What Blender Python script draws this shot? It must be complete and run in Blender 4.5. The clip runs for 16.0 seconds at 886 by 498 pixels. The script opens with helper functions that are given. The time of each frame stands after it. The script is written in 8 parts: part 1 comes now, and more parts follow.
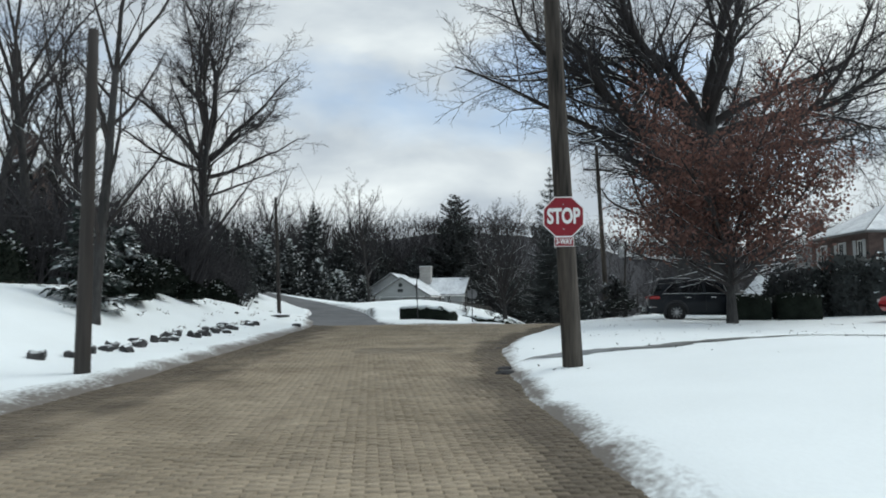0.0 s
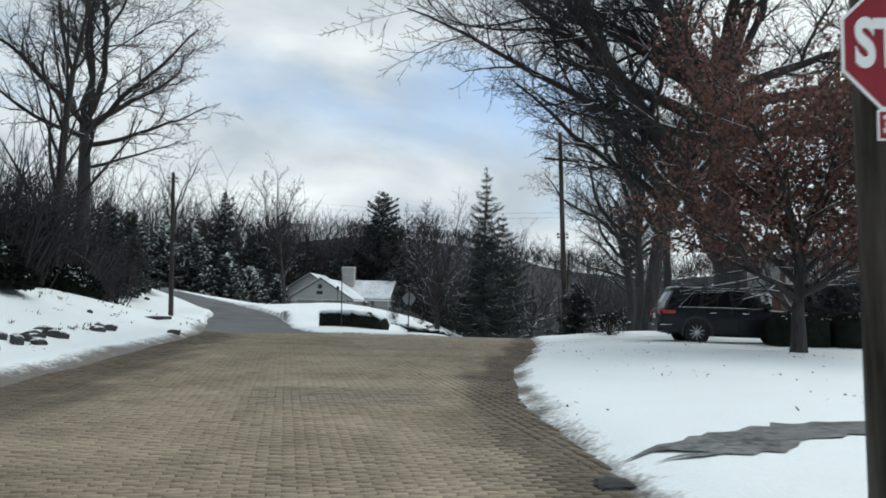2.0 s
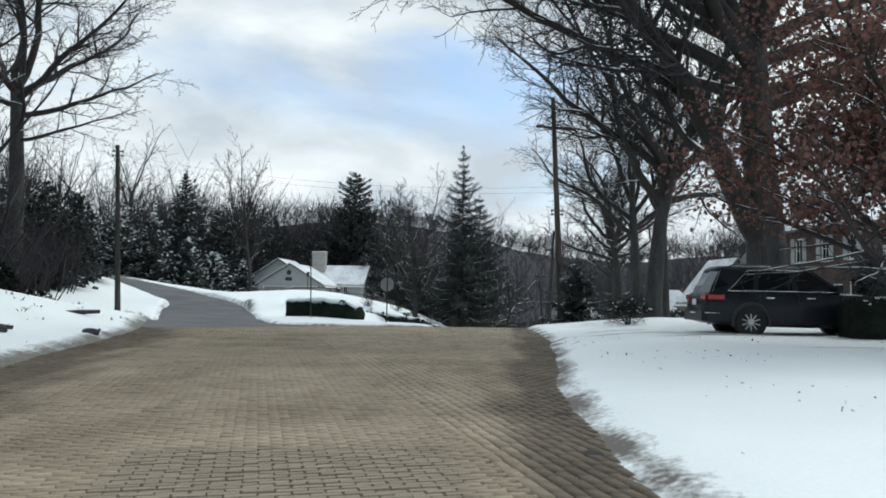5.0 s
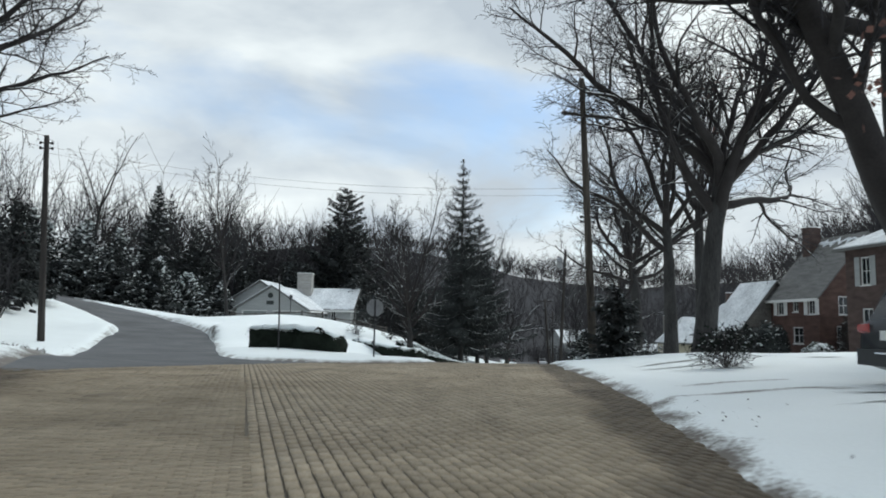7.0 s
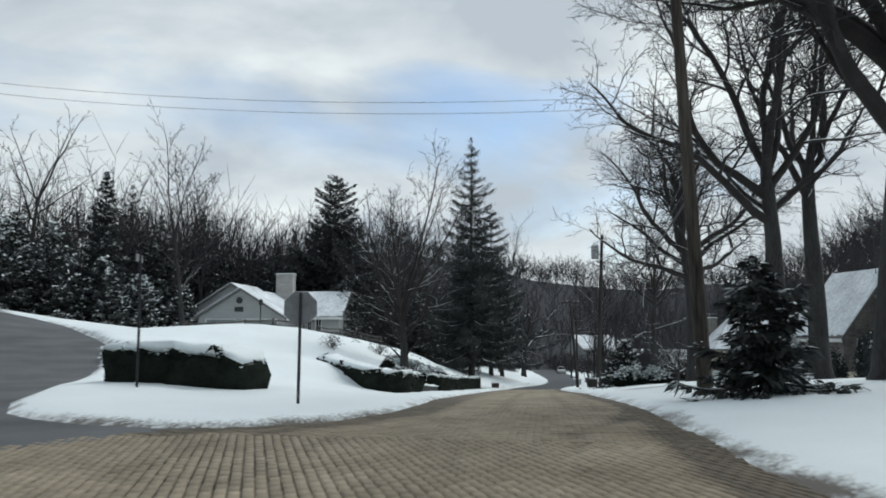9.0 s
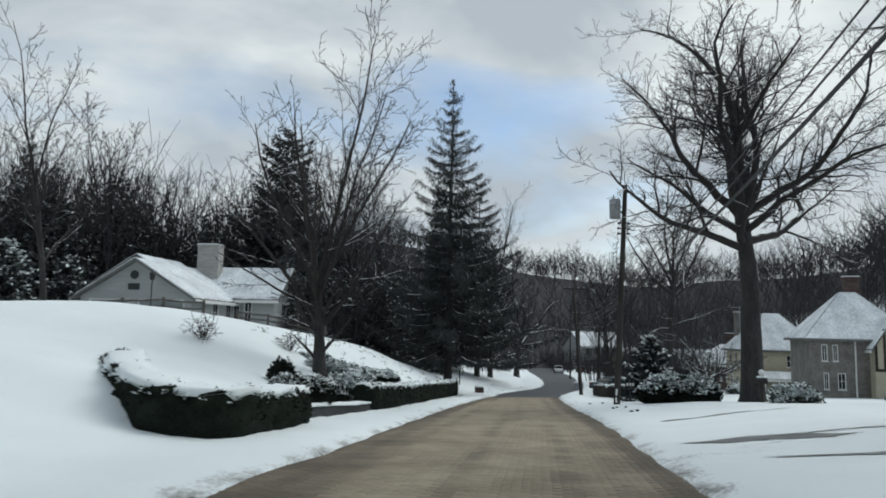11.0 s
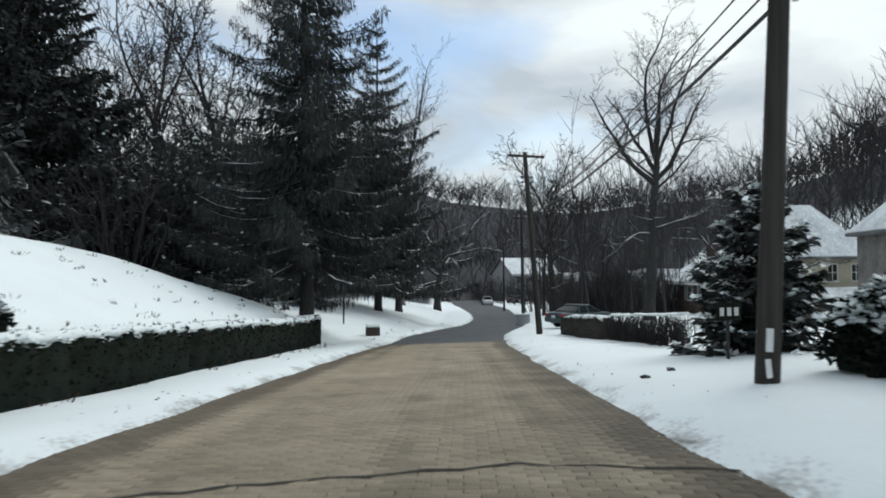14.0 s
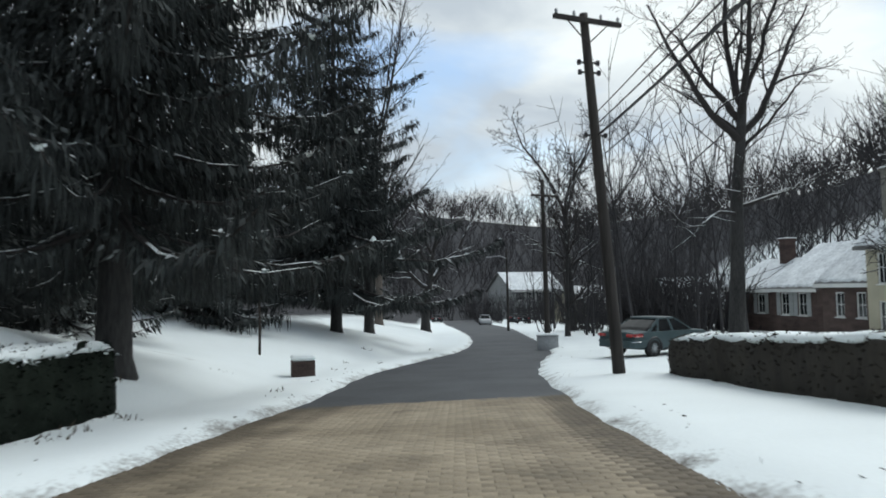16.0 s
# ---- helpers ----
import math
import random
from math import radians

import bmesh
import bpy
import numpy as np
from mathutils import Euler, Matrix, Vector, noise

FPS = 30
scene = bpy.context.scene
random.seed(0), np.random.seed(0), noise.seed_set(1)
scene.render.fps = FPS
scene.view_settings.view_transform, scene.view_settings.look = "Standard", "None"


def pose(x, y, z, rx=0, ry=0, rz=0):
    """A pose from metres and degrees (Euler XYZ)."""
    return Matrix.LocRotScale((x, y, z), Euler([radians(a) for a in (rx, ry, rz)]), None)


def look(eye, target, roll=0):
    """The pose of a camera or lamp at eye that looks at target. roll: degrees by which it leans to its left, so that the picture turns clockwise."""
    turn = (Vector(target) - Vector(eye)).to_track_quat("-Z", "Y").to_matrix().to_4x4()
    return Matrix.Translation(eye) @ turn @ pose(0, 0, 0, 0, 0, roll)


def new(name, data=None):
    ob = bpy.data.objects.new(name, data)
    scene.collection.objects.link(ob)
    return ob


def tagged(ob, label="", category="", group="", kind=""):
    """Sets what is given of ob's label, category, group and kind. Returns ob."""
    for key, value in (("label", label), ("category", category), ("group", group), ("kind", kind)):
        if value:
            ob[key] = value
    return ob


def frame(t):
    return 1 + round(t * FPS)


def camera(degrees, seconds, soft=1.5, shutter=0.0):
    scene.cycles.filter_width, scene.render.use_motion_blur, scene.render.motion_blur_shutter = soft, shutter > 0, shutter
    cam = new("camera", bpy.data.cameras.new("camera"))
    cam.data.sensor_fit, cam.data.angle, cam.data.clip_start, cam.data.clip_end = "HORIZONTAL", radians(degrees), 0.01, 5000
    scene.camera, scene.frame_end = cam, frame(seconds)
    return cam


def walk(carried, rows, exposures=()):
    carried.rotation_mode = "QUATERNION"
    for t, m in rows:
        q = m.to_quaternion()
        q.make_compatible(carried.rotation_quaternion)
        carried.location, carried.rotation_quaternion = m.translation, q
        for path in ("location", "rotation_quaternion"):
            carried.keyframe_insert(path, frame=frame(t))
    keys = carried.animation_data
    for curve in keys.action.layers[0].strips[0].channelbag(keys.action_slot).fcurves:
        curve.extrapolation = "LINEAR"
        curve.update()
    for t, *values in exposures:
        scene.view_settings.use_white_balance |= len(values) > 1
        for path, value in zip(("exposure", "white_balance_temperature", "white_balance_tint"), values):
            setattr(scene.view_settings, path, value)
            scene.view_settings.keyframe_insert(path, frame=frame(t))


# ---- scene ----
cam = camera(63.34, 16.0, soft=1.8, shutter=0.25)
# seconds, place in metres, turn in degrees
ROWS = [
    (0.0, 0.01, 0.00, -0.00, 94.77, 0.46, 0.14),
    (0.5, -0.28, 2.69, 0.02, 96.21, -0.07, -2.37),
    (1.0, -0.44, 4.99, 0.03, 96.39, -0.80, -4.91),
    (1.5, -0.58, 6.93, 0.04, 95.94, -1.44, -6.38),
    (2.0, -0.71, 8.27, 0.06, 95.35, -1.61, -6.40),
    (2.5, -0.72, 9.31, 0.09, 94.07, -1.01, -6.66),
    (3.0, -0.74, 9.97, 0.05, 92.83, -0.46, -7.12),
    (3.5, -0.71, 10.69, 0.08, 91.94, 0.34, -7.43),
    (4.0, -0.70, 11.45, 0.04, 91.97, -0.21, -8.11),
    (4.5, -0.71, 12.00, 0.11, 93.02, -0.73, -8.33),
    (7.0, 0.11, 20.47, 0.27, 96.25, -1.10, -9.00),
    (7.5, 0.56, 23.17, 0.32, 96.57, -1.25, -7.69),
    (8.0, 1.08, 25.87, 0.42, 96.68, -0.86, -6.91),
    (8.5, 1.78, 29.74, 0.48, 96.73, 0.01, -7.94),
    (11.0, 6.98, 48.58, 0.19, 96.37, -1.16, -8.32),
    (11.5, 8.07, 52.74, -0.10, 94.77, -0.65, -9.41),
    (12.0, 9.15, 56.63, -0.40, 92.24, -0.60, -10.49),
    (12.5, 10.34, 60.70, -0.62, 90.60, -0.63, -12.41),
    (13.0, 11.60, 65.29, -0.92, 92.68, 1.46, -12.05),
    (13.5, 12.70, 69.48, -1.27, 92.59, 1.05, -12.60),
    (14.0, 13.89, 73.80, -1.65, 91.42, 0.49, -14.29),
    (14.5, 14.94, 77.95, -1.93, 91.55, 1.63, -14.65),
    (15.0, 16.06, 82.29, -2.21, 92.04, 3.19, -14.68),
    (15.5, 17.36, 86.91, -2.57, 92.91, 1.18, -15.10),
    (16.0, 18.52, 91.09, -2.84, 93.13, 1.15, -14.94),
]
walk(cam, [(t, pose(x, y, z, a, b, c)) for t, x, y, z, a, b, c in ROWS],
     exposures=[(0.0, 0.0), (1.5, 0.02), (3.0, 0.12), (4.0, 0.18), (4.7, 0.19), (7.0, 0.10), (8.5, 0.02), (11.0, -0.18), (12.0, -0.06), (12.5, 0.05), (13.0, 0.06), (14.2, 0.06), (16.0, 0.10)])

# ---- light ----
SUN_AZ, SUN_EL = 62.0, 48.0  # degrees to the right of +y, degrees up
world = bpy.data.worlds.new("sky")
scene.world = world
world.use_nodes = True


def build_sky():
    nt = world.node_tree
    nt.nodes.clear()
    N, L = nt.nodes.new, nt.links.new
    out, bg = N("ShaderNodeOutputWorld"), N("ShaderNodeBackground")
    sky = N("ShaderNodeTexSky")
    sky.sky_type, sky.sun_disc = "NISHITA", False
    sky.sun_elevation, sky.sun_rotation = radians(SUN_EL), radians(SUN_AZ)
    sky.altitude, sky.air_density, sky.dust_density = 300, 1.0, 0.4
    tc, mp = N("ShaderNodeTexCoord"), N("ShaderNodeMapping")
    mp.inputs["Scale"].default_value = (1.0, 1.0, 2.6)
    mp.inputs["Location"].default_value = (3.1, 0.7, 0.35)
    L(tc.outputs["Generated"], mp.inputs["Vector"])
    big, small = N("ShaderNodeTexNoise"), N("ShaderNodeTexNoise")
    for n, sc, det, ro in ((big, 1.7, 6, 0.5), (small, 2.6, 6, 0.5)):
        n.inputs["Scale"].default_value, n.inputs["Detail"].default_value, n.inputs["Roughness"].default_value = sc, det, ro
        n.inputs["Distortion"].default_value = 0.35
        L(mp.outputs["Vector"], n.inputs["Vector"])
    cover = N("ShaderNodeValToRGB")
    cover.color_ramp.elements[0].position, cover.color_ramp.elements[1].position = 0.36, 0.54
    sep, low, more = N("ShaderNodeSeparateXYZ"), N("ShaderNodeMapRange"), N("ShaderNodeMath")
    L(tc.outputs["Generated"], sep.inputs[0])
    low.inputs["From Max"].default_value = 0.28
    low.inputs["To Min"].default_value, low.inputs["To Max"].default_value = 0.3, 0.0
    L(sep.outputs["Z"], low.inputs["Value"])
    L(big.outputs["Fac"], more.inputs[0])
    L(low.outputs[0], more.inputs[1])
    L(more.outputs[0], cover.inputs["Fac"])
    tone = N("ShaderNodeValToRGB")
    tone.color_ramp.elements[0].position, tone.color_ramp.elements[1].position = 0.38, 0.62
    tone.color_ramp.elements[0].color = (5.7, 6.5, 7.2, 1)
    tone.color_ramp.elements[1].color = (9.9, 10.7, 10.8, 1)
    L(small.outputs["Fac"], tone.inputs["Fac"])
    gain = N("ShaderNodeMixRGB")
    gain.blend_type = "MULTIPLY"
    gain.inputs["Fac"].default_value = 1.0
    gain.inputs["Color2"].default_value = (1.75, 1.8, 1.75, 1)
    L(sky.outputs["Color"], gain.inputs["Color1"])
    mix = N("ShaderNodeMixRGB")
    L(cover.outputs["Color"], mix.inputs["Fac"])
    L(gain.outputs["Color"], mix.inputs["Color1"])
    L(tone.outputs["Color"], mix.inputs["Color2"])
    L(mix.outputs["Color"], bg.inputs["Color"])
    bg.inputs["Strength"].default_value = 0.09
    L(bg.outputs["Background"], out.inputs["Surface"])


build_sky()
sun = new("sun", bpy.data.lights.new("sun", "SUN"))
sun.data.energy, sun.data.angle, sun.data.color = 1.55, radians(36), (0.95, 0.98, 0.94)
SUN_FROM = Vector((math.sin(radians(SUN_AZ)) * math.cos(radians(SUN_EL)), math.cos(radians(SUN_AZ)) * math.cos(radians(SUN_EL)), math.sin(radians(SUN_EL))))
sun.matrix_world = look(SUN_FROM * 100, (0, 0, 0))

# ---- materials ----
SNOW_RGB = (0.81, 0.86, 0.862)


def material(name, rgb, rough=0.8, vary=0.25, fine=30.0, coarse=2.0, bump=0.2, metal=0.0, spec=0.3, second=None, snow=None, island=0.0, per_object=0.0, stretch=(1, 1, 1), coat=0.0):
    """A surface with grain and stains at two scales; snow: (lowest normal z, share) lies on what faces up."""
    m = bpy.data.materials.new(name)
    m.use_nodes = True
    nt = m.node_tree
    N, L = nt.nodes.new, nt.links.new
    b = nt.nodes["Principled BSDF"]
    b.inputs["Metallic"].default_value = metal
    b.inputs["Specular IOR Level"].default_value = spec
    b.inputs["Coat Weight"].default_value = coat
    tc, mp = N("ShaderNodeTexCoord"), N("ShaderNodeMapping")
    mp.inputs["Scale"].default_value = stretch
    L(tc.outputs["Object"], mp.inputs["Vector"])
    n1, n2 = N("ShaderNodeTexNoise"), N("ShaderNodeTexNoise")
    for n, sc in ((n1, fine), (n2, coarse)):
        n.inputs["Scale"].default_value, n.inputs["Detail"].default_value = sc, 5
        L(mp.outputs["Vector"], n.inputs["Vector"])
    add = N("ShaderNodeMath")
    add.operation = "ADD"
    L(n1.outputs["Fac"], add.inputs[0])
    L(n2.outputs["Fac"], add.inputs[1])
    ramp = N("ShaderNodeMapRange")
    ramp.inputs["From Min"].default_value, ramp.inputs["From Max"].default_value = 0.7, 1.3
    L(add.outputs[0], ramp.inputs["Value"])
    mix = N("ShaderNodeMixRGB")
    lo = [c * (1 - vary) for c in rgb]
    hi = second or [min(1, c * (1 + vary)) for c in rgb]
    mix.inputs["Color1"].default_value, mix.inputs["Color2"].default_value = (*lo, 1), (*hi, 1)
    L(ramp.outputs[0], mix.inputs["Fac"])
    col = mix.outputs["Color"]
    if island or per_object:
        info = N("ShaderNodeNewGeometry") if island else N("ShaderNodeObjectInfo")
        hsv = N("ShaderNodeHueSaturation")
        mr = N("ShaderNodeMapRange")
        amount = island or per_object
        mr.inputs["To Min"].default_value, mr.inputs["To Max"].default_value = 1 - amount, 1 + amount
        L(info.outputs["Random Per Island" if island else "Random"], mr.inputs["Value"])
        L(mr.outputs[0], hsv.inputs["Value"])
        L(col, hsv.inputs["Color"])
        col = hsv.outputs["Color"]
    if snow:
        geo, sep = N("ShaderNodeNewGeometry"), N("ShaderNodeSeparateXYZ")
        L(geo.outputs["Normal"], sep.inputs[0])
        n3 = N("ShaderNodeTexNoise")
        n3.inputs["Scale"].default_value, n3.inputs["Detail"].default_value = snow[2] if len(snow) > 2 else 3.0, 3
        L(tc.outputs["Object"], n3.inputs["Vector"])
        a1 = N("ShaderNodeMapRange")
        a1.inputs["From Min"].default_value, a1.inputs["From Max"].default_value = snow[0], snow[0] + 0.2
        L(sep.outputs["Z"], a1.inputs["Value"])
        a2 = N("ShaderNodeMapRange")
        a2.inputs["From Min"].default_value, a2.inputs["From Max"].default_value = 0.62 - 0.3 * snow[1], 0.7 - 0.3 * snow[1]
        L(n3.outputs["Fac"], a2.inputs["Value"])
        mu = N("ShaderNodeMath")
        mu.operation = "MULTIPLY"
        L(a1.outputs[0], mu.inputs[0])
        L(a2.outputs[0], mu.inputs[1])
        top = N("ShaderNodeMixRGB")
        top.inputs["Color2"].default_value = (*SNOW_RGB, 1)
        L(mu.outputs[0], top.inputs["Fac"])
        L(col, top.inputs["Color1"])
        col = top.outputs["Color"]
    L(col, b.inputs["Base Color"])
    rr = N("ShaderNodeMapRange")
    rr.inputs["To Min"].default_value, rr.inputs["To Max"].default_value = max(0.02, rough - 0.12), min(1, rough + 0.1)
    L(n1.outputs["Fac"], rr.inputs["Value"])
    L(rr.outputs[0], b.inputs["Roughness"])
    if bump:
        bp = N("ShaderNodeBump")
        bp.inputs["Strength"].default_value, bp.inputs["Distance"].default_value = bump, 0.02
        L(add.outputs[0], bp.inputs["Height"])
        L(bp.outputs["Normal"], b.inputs["Normal"])
    return m


def ground_material():
    """Snow with slush and grit where the stored 'grit' value is high."""
    m = material("snow_ground", SNOW_RGB, 0.6, 0.04, 26.0, 0.5, 0.22, spec=0.25)
    nt = m.node_tree
    N, L = nt.nodes.new, nt.links.new
    b = nt.nodes["Principled BSDF"]
    col = b.inputs["Base Color"].links[0].from_socket
    at = N("ShaderNodeAttribute")
    at.attribute_name = "grit"
    tc, no, no2 = N("ShaderNodeTexCoord"), N("ShaderNodeTexNoise"), N("ShaderNodeTexNoise")
    no.inputs["Scale"].default_value, no.inputs["Detail"].default_value = 16.0, 6
    no2.inputs["Scale"].default_value, no2.inputs["Detail"].default_value = 1.1, 6
    L(tc.outputs["Object"], no.inputs["Vector"])
    L(tc.outputs["Object"], no2.inputs["Vector"])
    ad = N("ShaderNodeMath")
    ad.operation = "MULTIPLY_ADD"
    ad.inputs[1].default_value = 0.75
    L(no.outputs["Fac"], ad.inputs[0])
    ad0 = N("ShaderNodeMath")
    ad0.operation = "MULTIPLY_ADD"
    ad0.inputs[1].default_value = 0.9
    L(no2.outputs["Fac"], ad0.inputs[0])
    L(at.outputs["Fac"], ad0.inputs[2])
    L(ad0.outputs[0], ad.inputs[2])
    mr = N("ShaderNodeMapRange")
    mr.inputs["From Min"].default_value, mr.inputs["From Max"].default_value = 1.18, 1.56
    L(ad.outputs[0], mr.inputs["Value"])
    mix = N("ShaderNodeMixRGB")
    mix.inputs["Color2"].default_value = (0.135, 0.120, 0.104, 1)
    L(mr.outputs[0], mix.inputs["Fac"])
    L(col, mix.inputs["Color1"])
    lit = N("ShaderNodeAttribute")
    lit.attribute_name = "litter"
    ad2 = N("ShaderNodeMath")
    ad2.operation = "MULTIPLY_ADD"
    ad2.inputs[1].default_value = 0.5
    L(no2.outputs["Fac"], ad2.inputs[0])
    L(lit.outputs["Fac"], ad2.inputs[2])
    mr2 = N("ShaderNodeMapRange")
    mr2.inputs["From Min"].default_value, mr2.inputs["From Max"].default_value = 0.55, 0.95
    L(ad2.outputs[0], mr2.inputs["Value"])
    mix2 = N("ShaderNodeMixRGB")
    leaf = N("ShaderNodeMixRGB")
    leaf.inputs["Color1"].default_value, leaf.inputs["Color2"].default_value = (0.042, 0.044, 0.048, 1), (0.118, 0.116, 0.120, 1)
    L(no.outputs["Fac"], leaf.inputs["Fac"])
    L(leaf.outputs["Color"], mix2.inputs["Color2"])
    L(mr2.outputs[0], mix2.inputs["Fac"])
    L(mix.outputs["Color"], mix2.inputs["Color1"])
    L(mix2.outputs["Color"], b.inputs["Base Color"])
    dull = N("ShaderNodeMapRange")
    dull.inputs["To Min"].default_value, dull.inputs["To Max"].default_value = 0.25, 0.0
    L(mr2.outputs[0], dull.inputs["Value"])
    L(dull.outputs[0], b.inputs["Specular IOR Level"])
    return m


M_SNOW = ground_material()
M_CAP = material("snow_cap", SNOW_RGB, 0.6, 0.05, 14.0, 2.0, 0.4, spec=0.25)
M_BRICK = material("paving_brick", (0.265, 0.214, 0.145), 0.75, 0.28, 60.0, 0.7, 0.25, second=(0.375, 0.312, 0.225), island=0.13)
M_BED = material("brick_joint_grit", (0.17, 0.145, 0.11), 0.9, 0.3, 60.0, 1.0, 0.3)


def open_joints(m):
    """Grit washed out, dark soil left, where the stored 'open' value is high."""
    nt = m.node_tree
    N, L = nt.nodes.new, nt.links.new
    b = nt.nodes["Principled BSDF"]
    at, mix = N("ShaderNodeAttribute"), N("ShaderNodeMixRGB")
    at.attribute_name = "open"
    mix.inputs["Color2"].default_value = (0.022, 0.020, 0.018, 1)
    L(at.outputs["Fac"], mix.inputs["Fac"])
    L(b.inputs["Base Color"].links[0].from_socket, mix.inputs["Color1"])
    L(mix.outputs["Color"], b.inputs["Base Color"])


open_joints(M_BED)
M_ASPHALT = material("asphalt", (0.075, 0.078, 0.082), 0.75, 0.3, 90.0, 0.5, 0.3, second=(0.14, 0.145, 0.15))
M_ASPHALT_DAMP = material("damp_asphalt", (0.042, 0.046, 0.050), 0.65, 0.3, 90.0, 0.5, 0.3, second=(0.080, 0.084, 0.090))
M_BARK = material("bark", (0.030, 0.029, 0.029), 0.9, 0.45, 18.0, 2.5, 0.8, stretch=(1, 1, 0.22), second=(0.062, 0.060, 0.058))
M_LIMB = material("snow_dusted_branch", (0.034, 0.030, 0.029), 0.9, 0.3, 18.0, 2.5, 0.3, snow=(0.66, 0.62, 1.2))
M_BOUGH = material("snow_lined_bough", (0.038, 0.034, 0.033), 0.9, 0.3, 18.0, 2.5, 0.0, snow=(0.45, 0.85, 0.9))
M_SPRUCEBOUGH = material("conifer_bough", (0.034, 0.030, 0.029), 0.9, 0.3, 18.0, 2.5, 0.0, snow=(0.55, 0.45, 0.55))
M_TWIG = material("twig", (0.047, 0.0455, 0.048), 0.95, 0.3, 8.0, 0.6, 0.0, spec=0.1)
M_PALEBARK = material("pale_bark", (0.13, 0.11, 0.095), 0.9, 0.35, 18.0, 2.5, 0.5, stretch=(1, 1, 0.25))
M_NEEDLE = material("spruce_needles", (0.045, 0.050, 0.049), 0.85, 0.45, 5.0, 0.8, 0.0, island=0.4, snow=(0.8, 0.3, 1.3), spec=0.1)
M_NEEDLE_SNOWY = material("snowy_spruce_needles", (0.030, 0.042, 0.038), 0.8, 0.4, 5.0, 0.8, 0.0, island=0.4, snow=(0.62, 0.55, 1.6))
M_HEDGE = material("hedge_leaves", (0.013, 0.017, 0.013), 0.9, 0.5, 25.0, 3.0, 0.8, island=0.4, spec=0.05)
M_SHRUB = material("snowy_shrub_leaves", (0.022, 0.030, 0.022), 0.7, 0.5, 25.0, 3.0, 0.5, island=0.4, snow=(0.35, 0.95, 2.5))
M_MAPLE = material("dry_red_leaves", (0.125, 0.066, 0.055), 0.8, 0.25, 3.0, 0.7, 0.0, island=0.3, second=(0.20, 0.108, 0.088))


def let_light_through(m, share):
    """Thin leaves pass on part of the light behind them."""
    nt = m.node_tree
    b, out = nt.nodes["Principled BSDF"], nt.nodes["Material Output"]
    tr, mx = nt.nodes.new("ShaderNodeBsdfTranslucent"), nt.nodes.new("ShaderNodeMixShader")
    nt.links.new(b.inputs["Base Color"].links[0].from_socket, tr.inputs["Color"])
    mx.inputs["Fac"].default_value = share
    nt.links.new(b.outputs[0], mx.inputs[1])
    nt.links.new(tr.outputs[0], mx.inputs[2])
    nt.links.new(mx.outputs[0], out.inputs["Surface"])


let_light_through(M_MAPLE, 0.5)
M_POLE = material("weathered_pole_wood", (0.034, 0.029, 0.027), 0.85, 0.45, 14.0, 3.0, 0.8, stretch=(1, 1, 0.05), second=(0.062, 0.055, 0.050))
M_POLE_OLD = material("old_grey_pole_wood", (0.030, 0.025, 0.021), 0.9, 0.6, 16.0, 2.4, 1.0, stretch=(1, 1, 0.09), second=(0.105, 0.090, 0.076))
M_OLDWOOD = material("grey_fence_wood", (0.095, 0.086, 0.078), 0.85, 0.4, 22.0, 2.0, 0.5, snow=(0.75, 1.0, 2.0))
M_WIRE = material("black_wire", (0.02, 0.02, 0.022), 0.6, 0.1, 5, 1, 0.0)
M_STEEL = material("galvanised_steel", (0.33, 0.34, 0.35), 0.5, 0.2, 15, 2, 0.05, metal=0.6)
M_DARKSTEEL = material("dark_metal", (0.035, 0.035, 0.038), 0.5, 0.3, 15, 2, 0.05, metal=0.3)
M_RED = material("red_sign_sheeting", (0.23, 0.012, 0.022), 0.45, 0.12, 8, 1, 0.02)
M_WHITE = material("white_sign_sheeting", (0.78, 0.78, 0.77), 0.45, 0.06, 8, 1, 0.02)
M_SIGNBACK = material("sign_back_aluminium", (0.20, 0.205, 0.21), 0.6, 0.2, 8, 1, 0.02)


def wet_edges(m):
    """Darker, smoother where the stored 'wet' value is high."""
    nt = m.node_tree
    N, L = nt.nodes.new, nt.links.new
    b = nt.nodes["Principled BSDF"]
    col = b.inputs["Base Color"].links[0].from_socket
    at, tc, no = N("ShaderNodeAttribute"), N("ShaderNodeTexCoord"), N("ShaderNodeTexNoise")
    at.attribute_name = "wet"
    no.inputs["Scale"].default_value, no.inputs["Detail"].default_value = 0.9, 6
    L(tc.outputs["Object"], no.inputs["Vector"])
    ad, mr = N("ShaderNodeMath"), N("ShaderNodeMapRange")
    L(at.outputs["Fac"], ad.inputs[0])
    L(no.outputs["Fac"], ad.inputs[1])
    mr.inputs["From Min"].default_value, mr.inputs["From Max"].default_value = 0.75, 1.25
    L(ad.outputs[0], mr.inputs["Value"])
    mix = N("ShaderNodeMixRGB")
    mix.blend_type = "MULTIPLY"
    mix.inputs["Color2"].default_value = (0.42, 0.41, 0.41, 1)
    L(mr.outputs[0], mix.inputs["Fac"])
    L(col, mix.inputs["Color1"])
    L(mix.outputs["Color"], b.inputs["Base Color"])


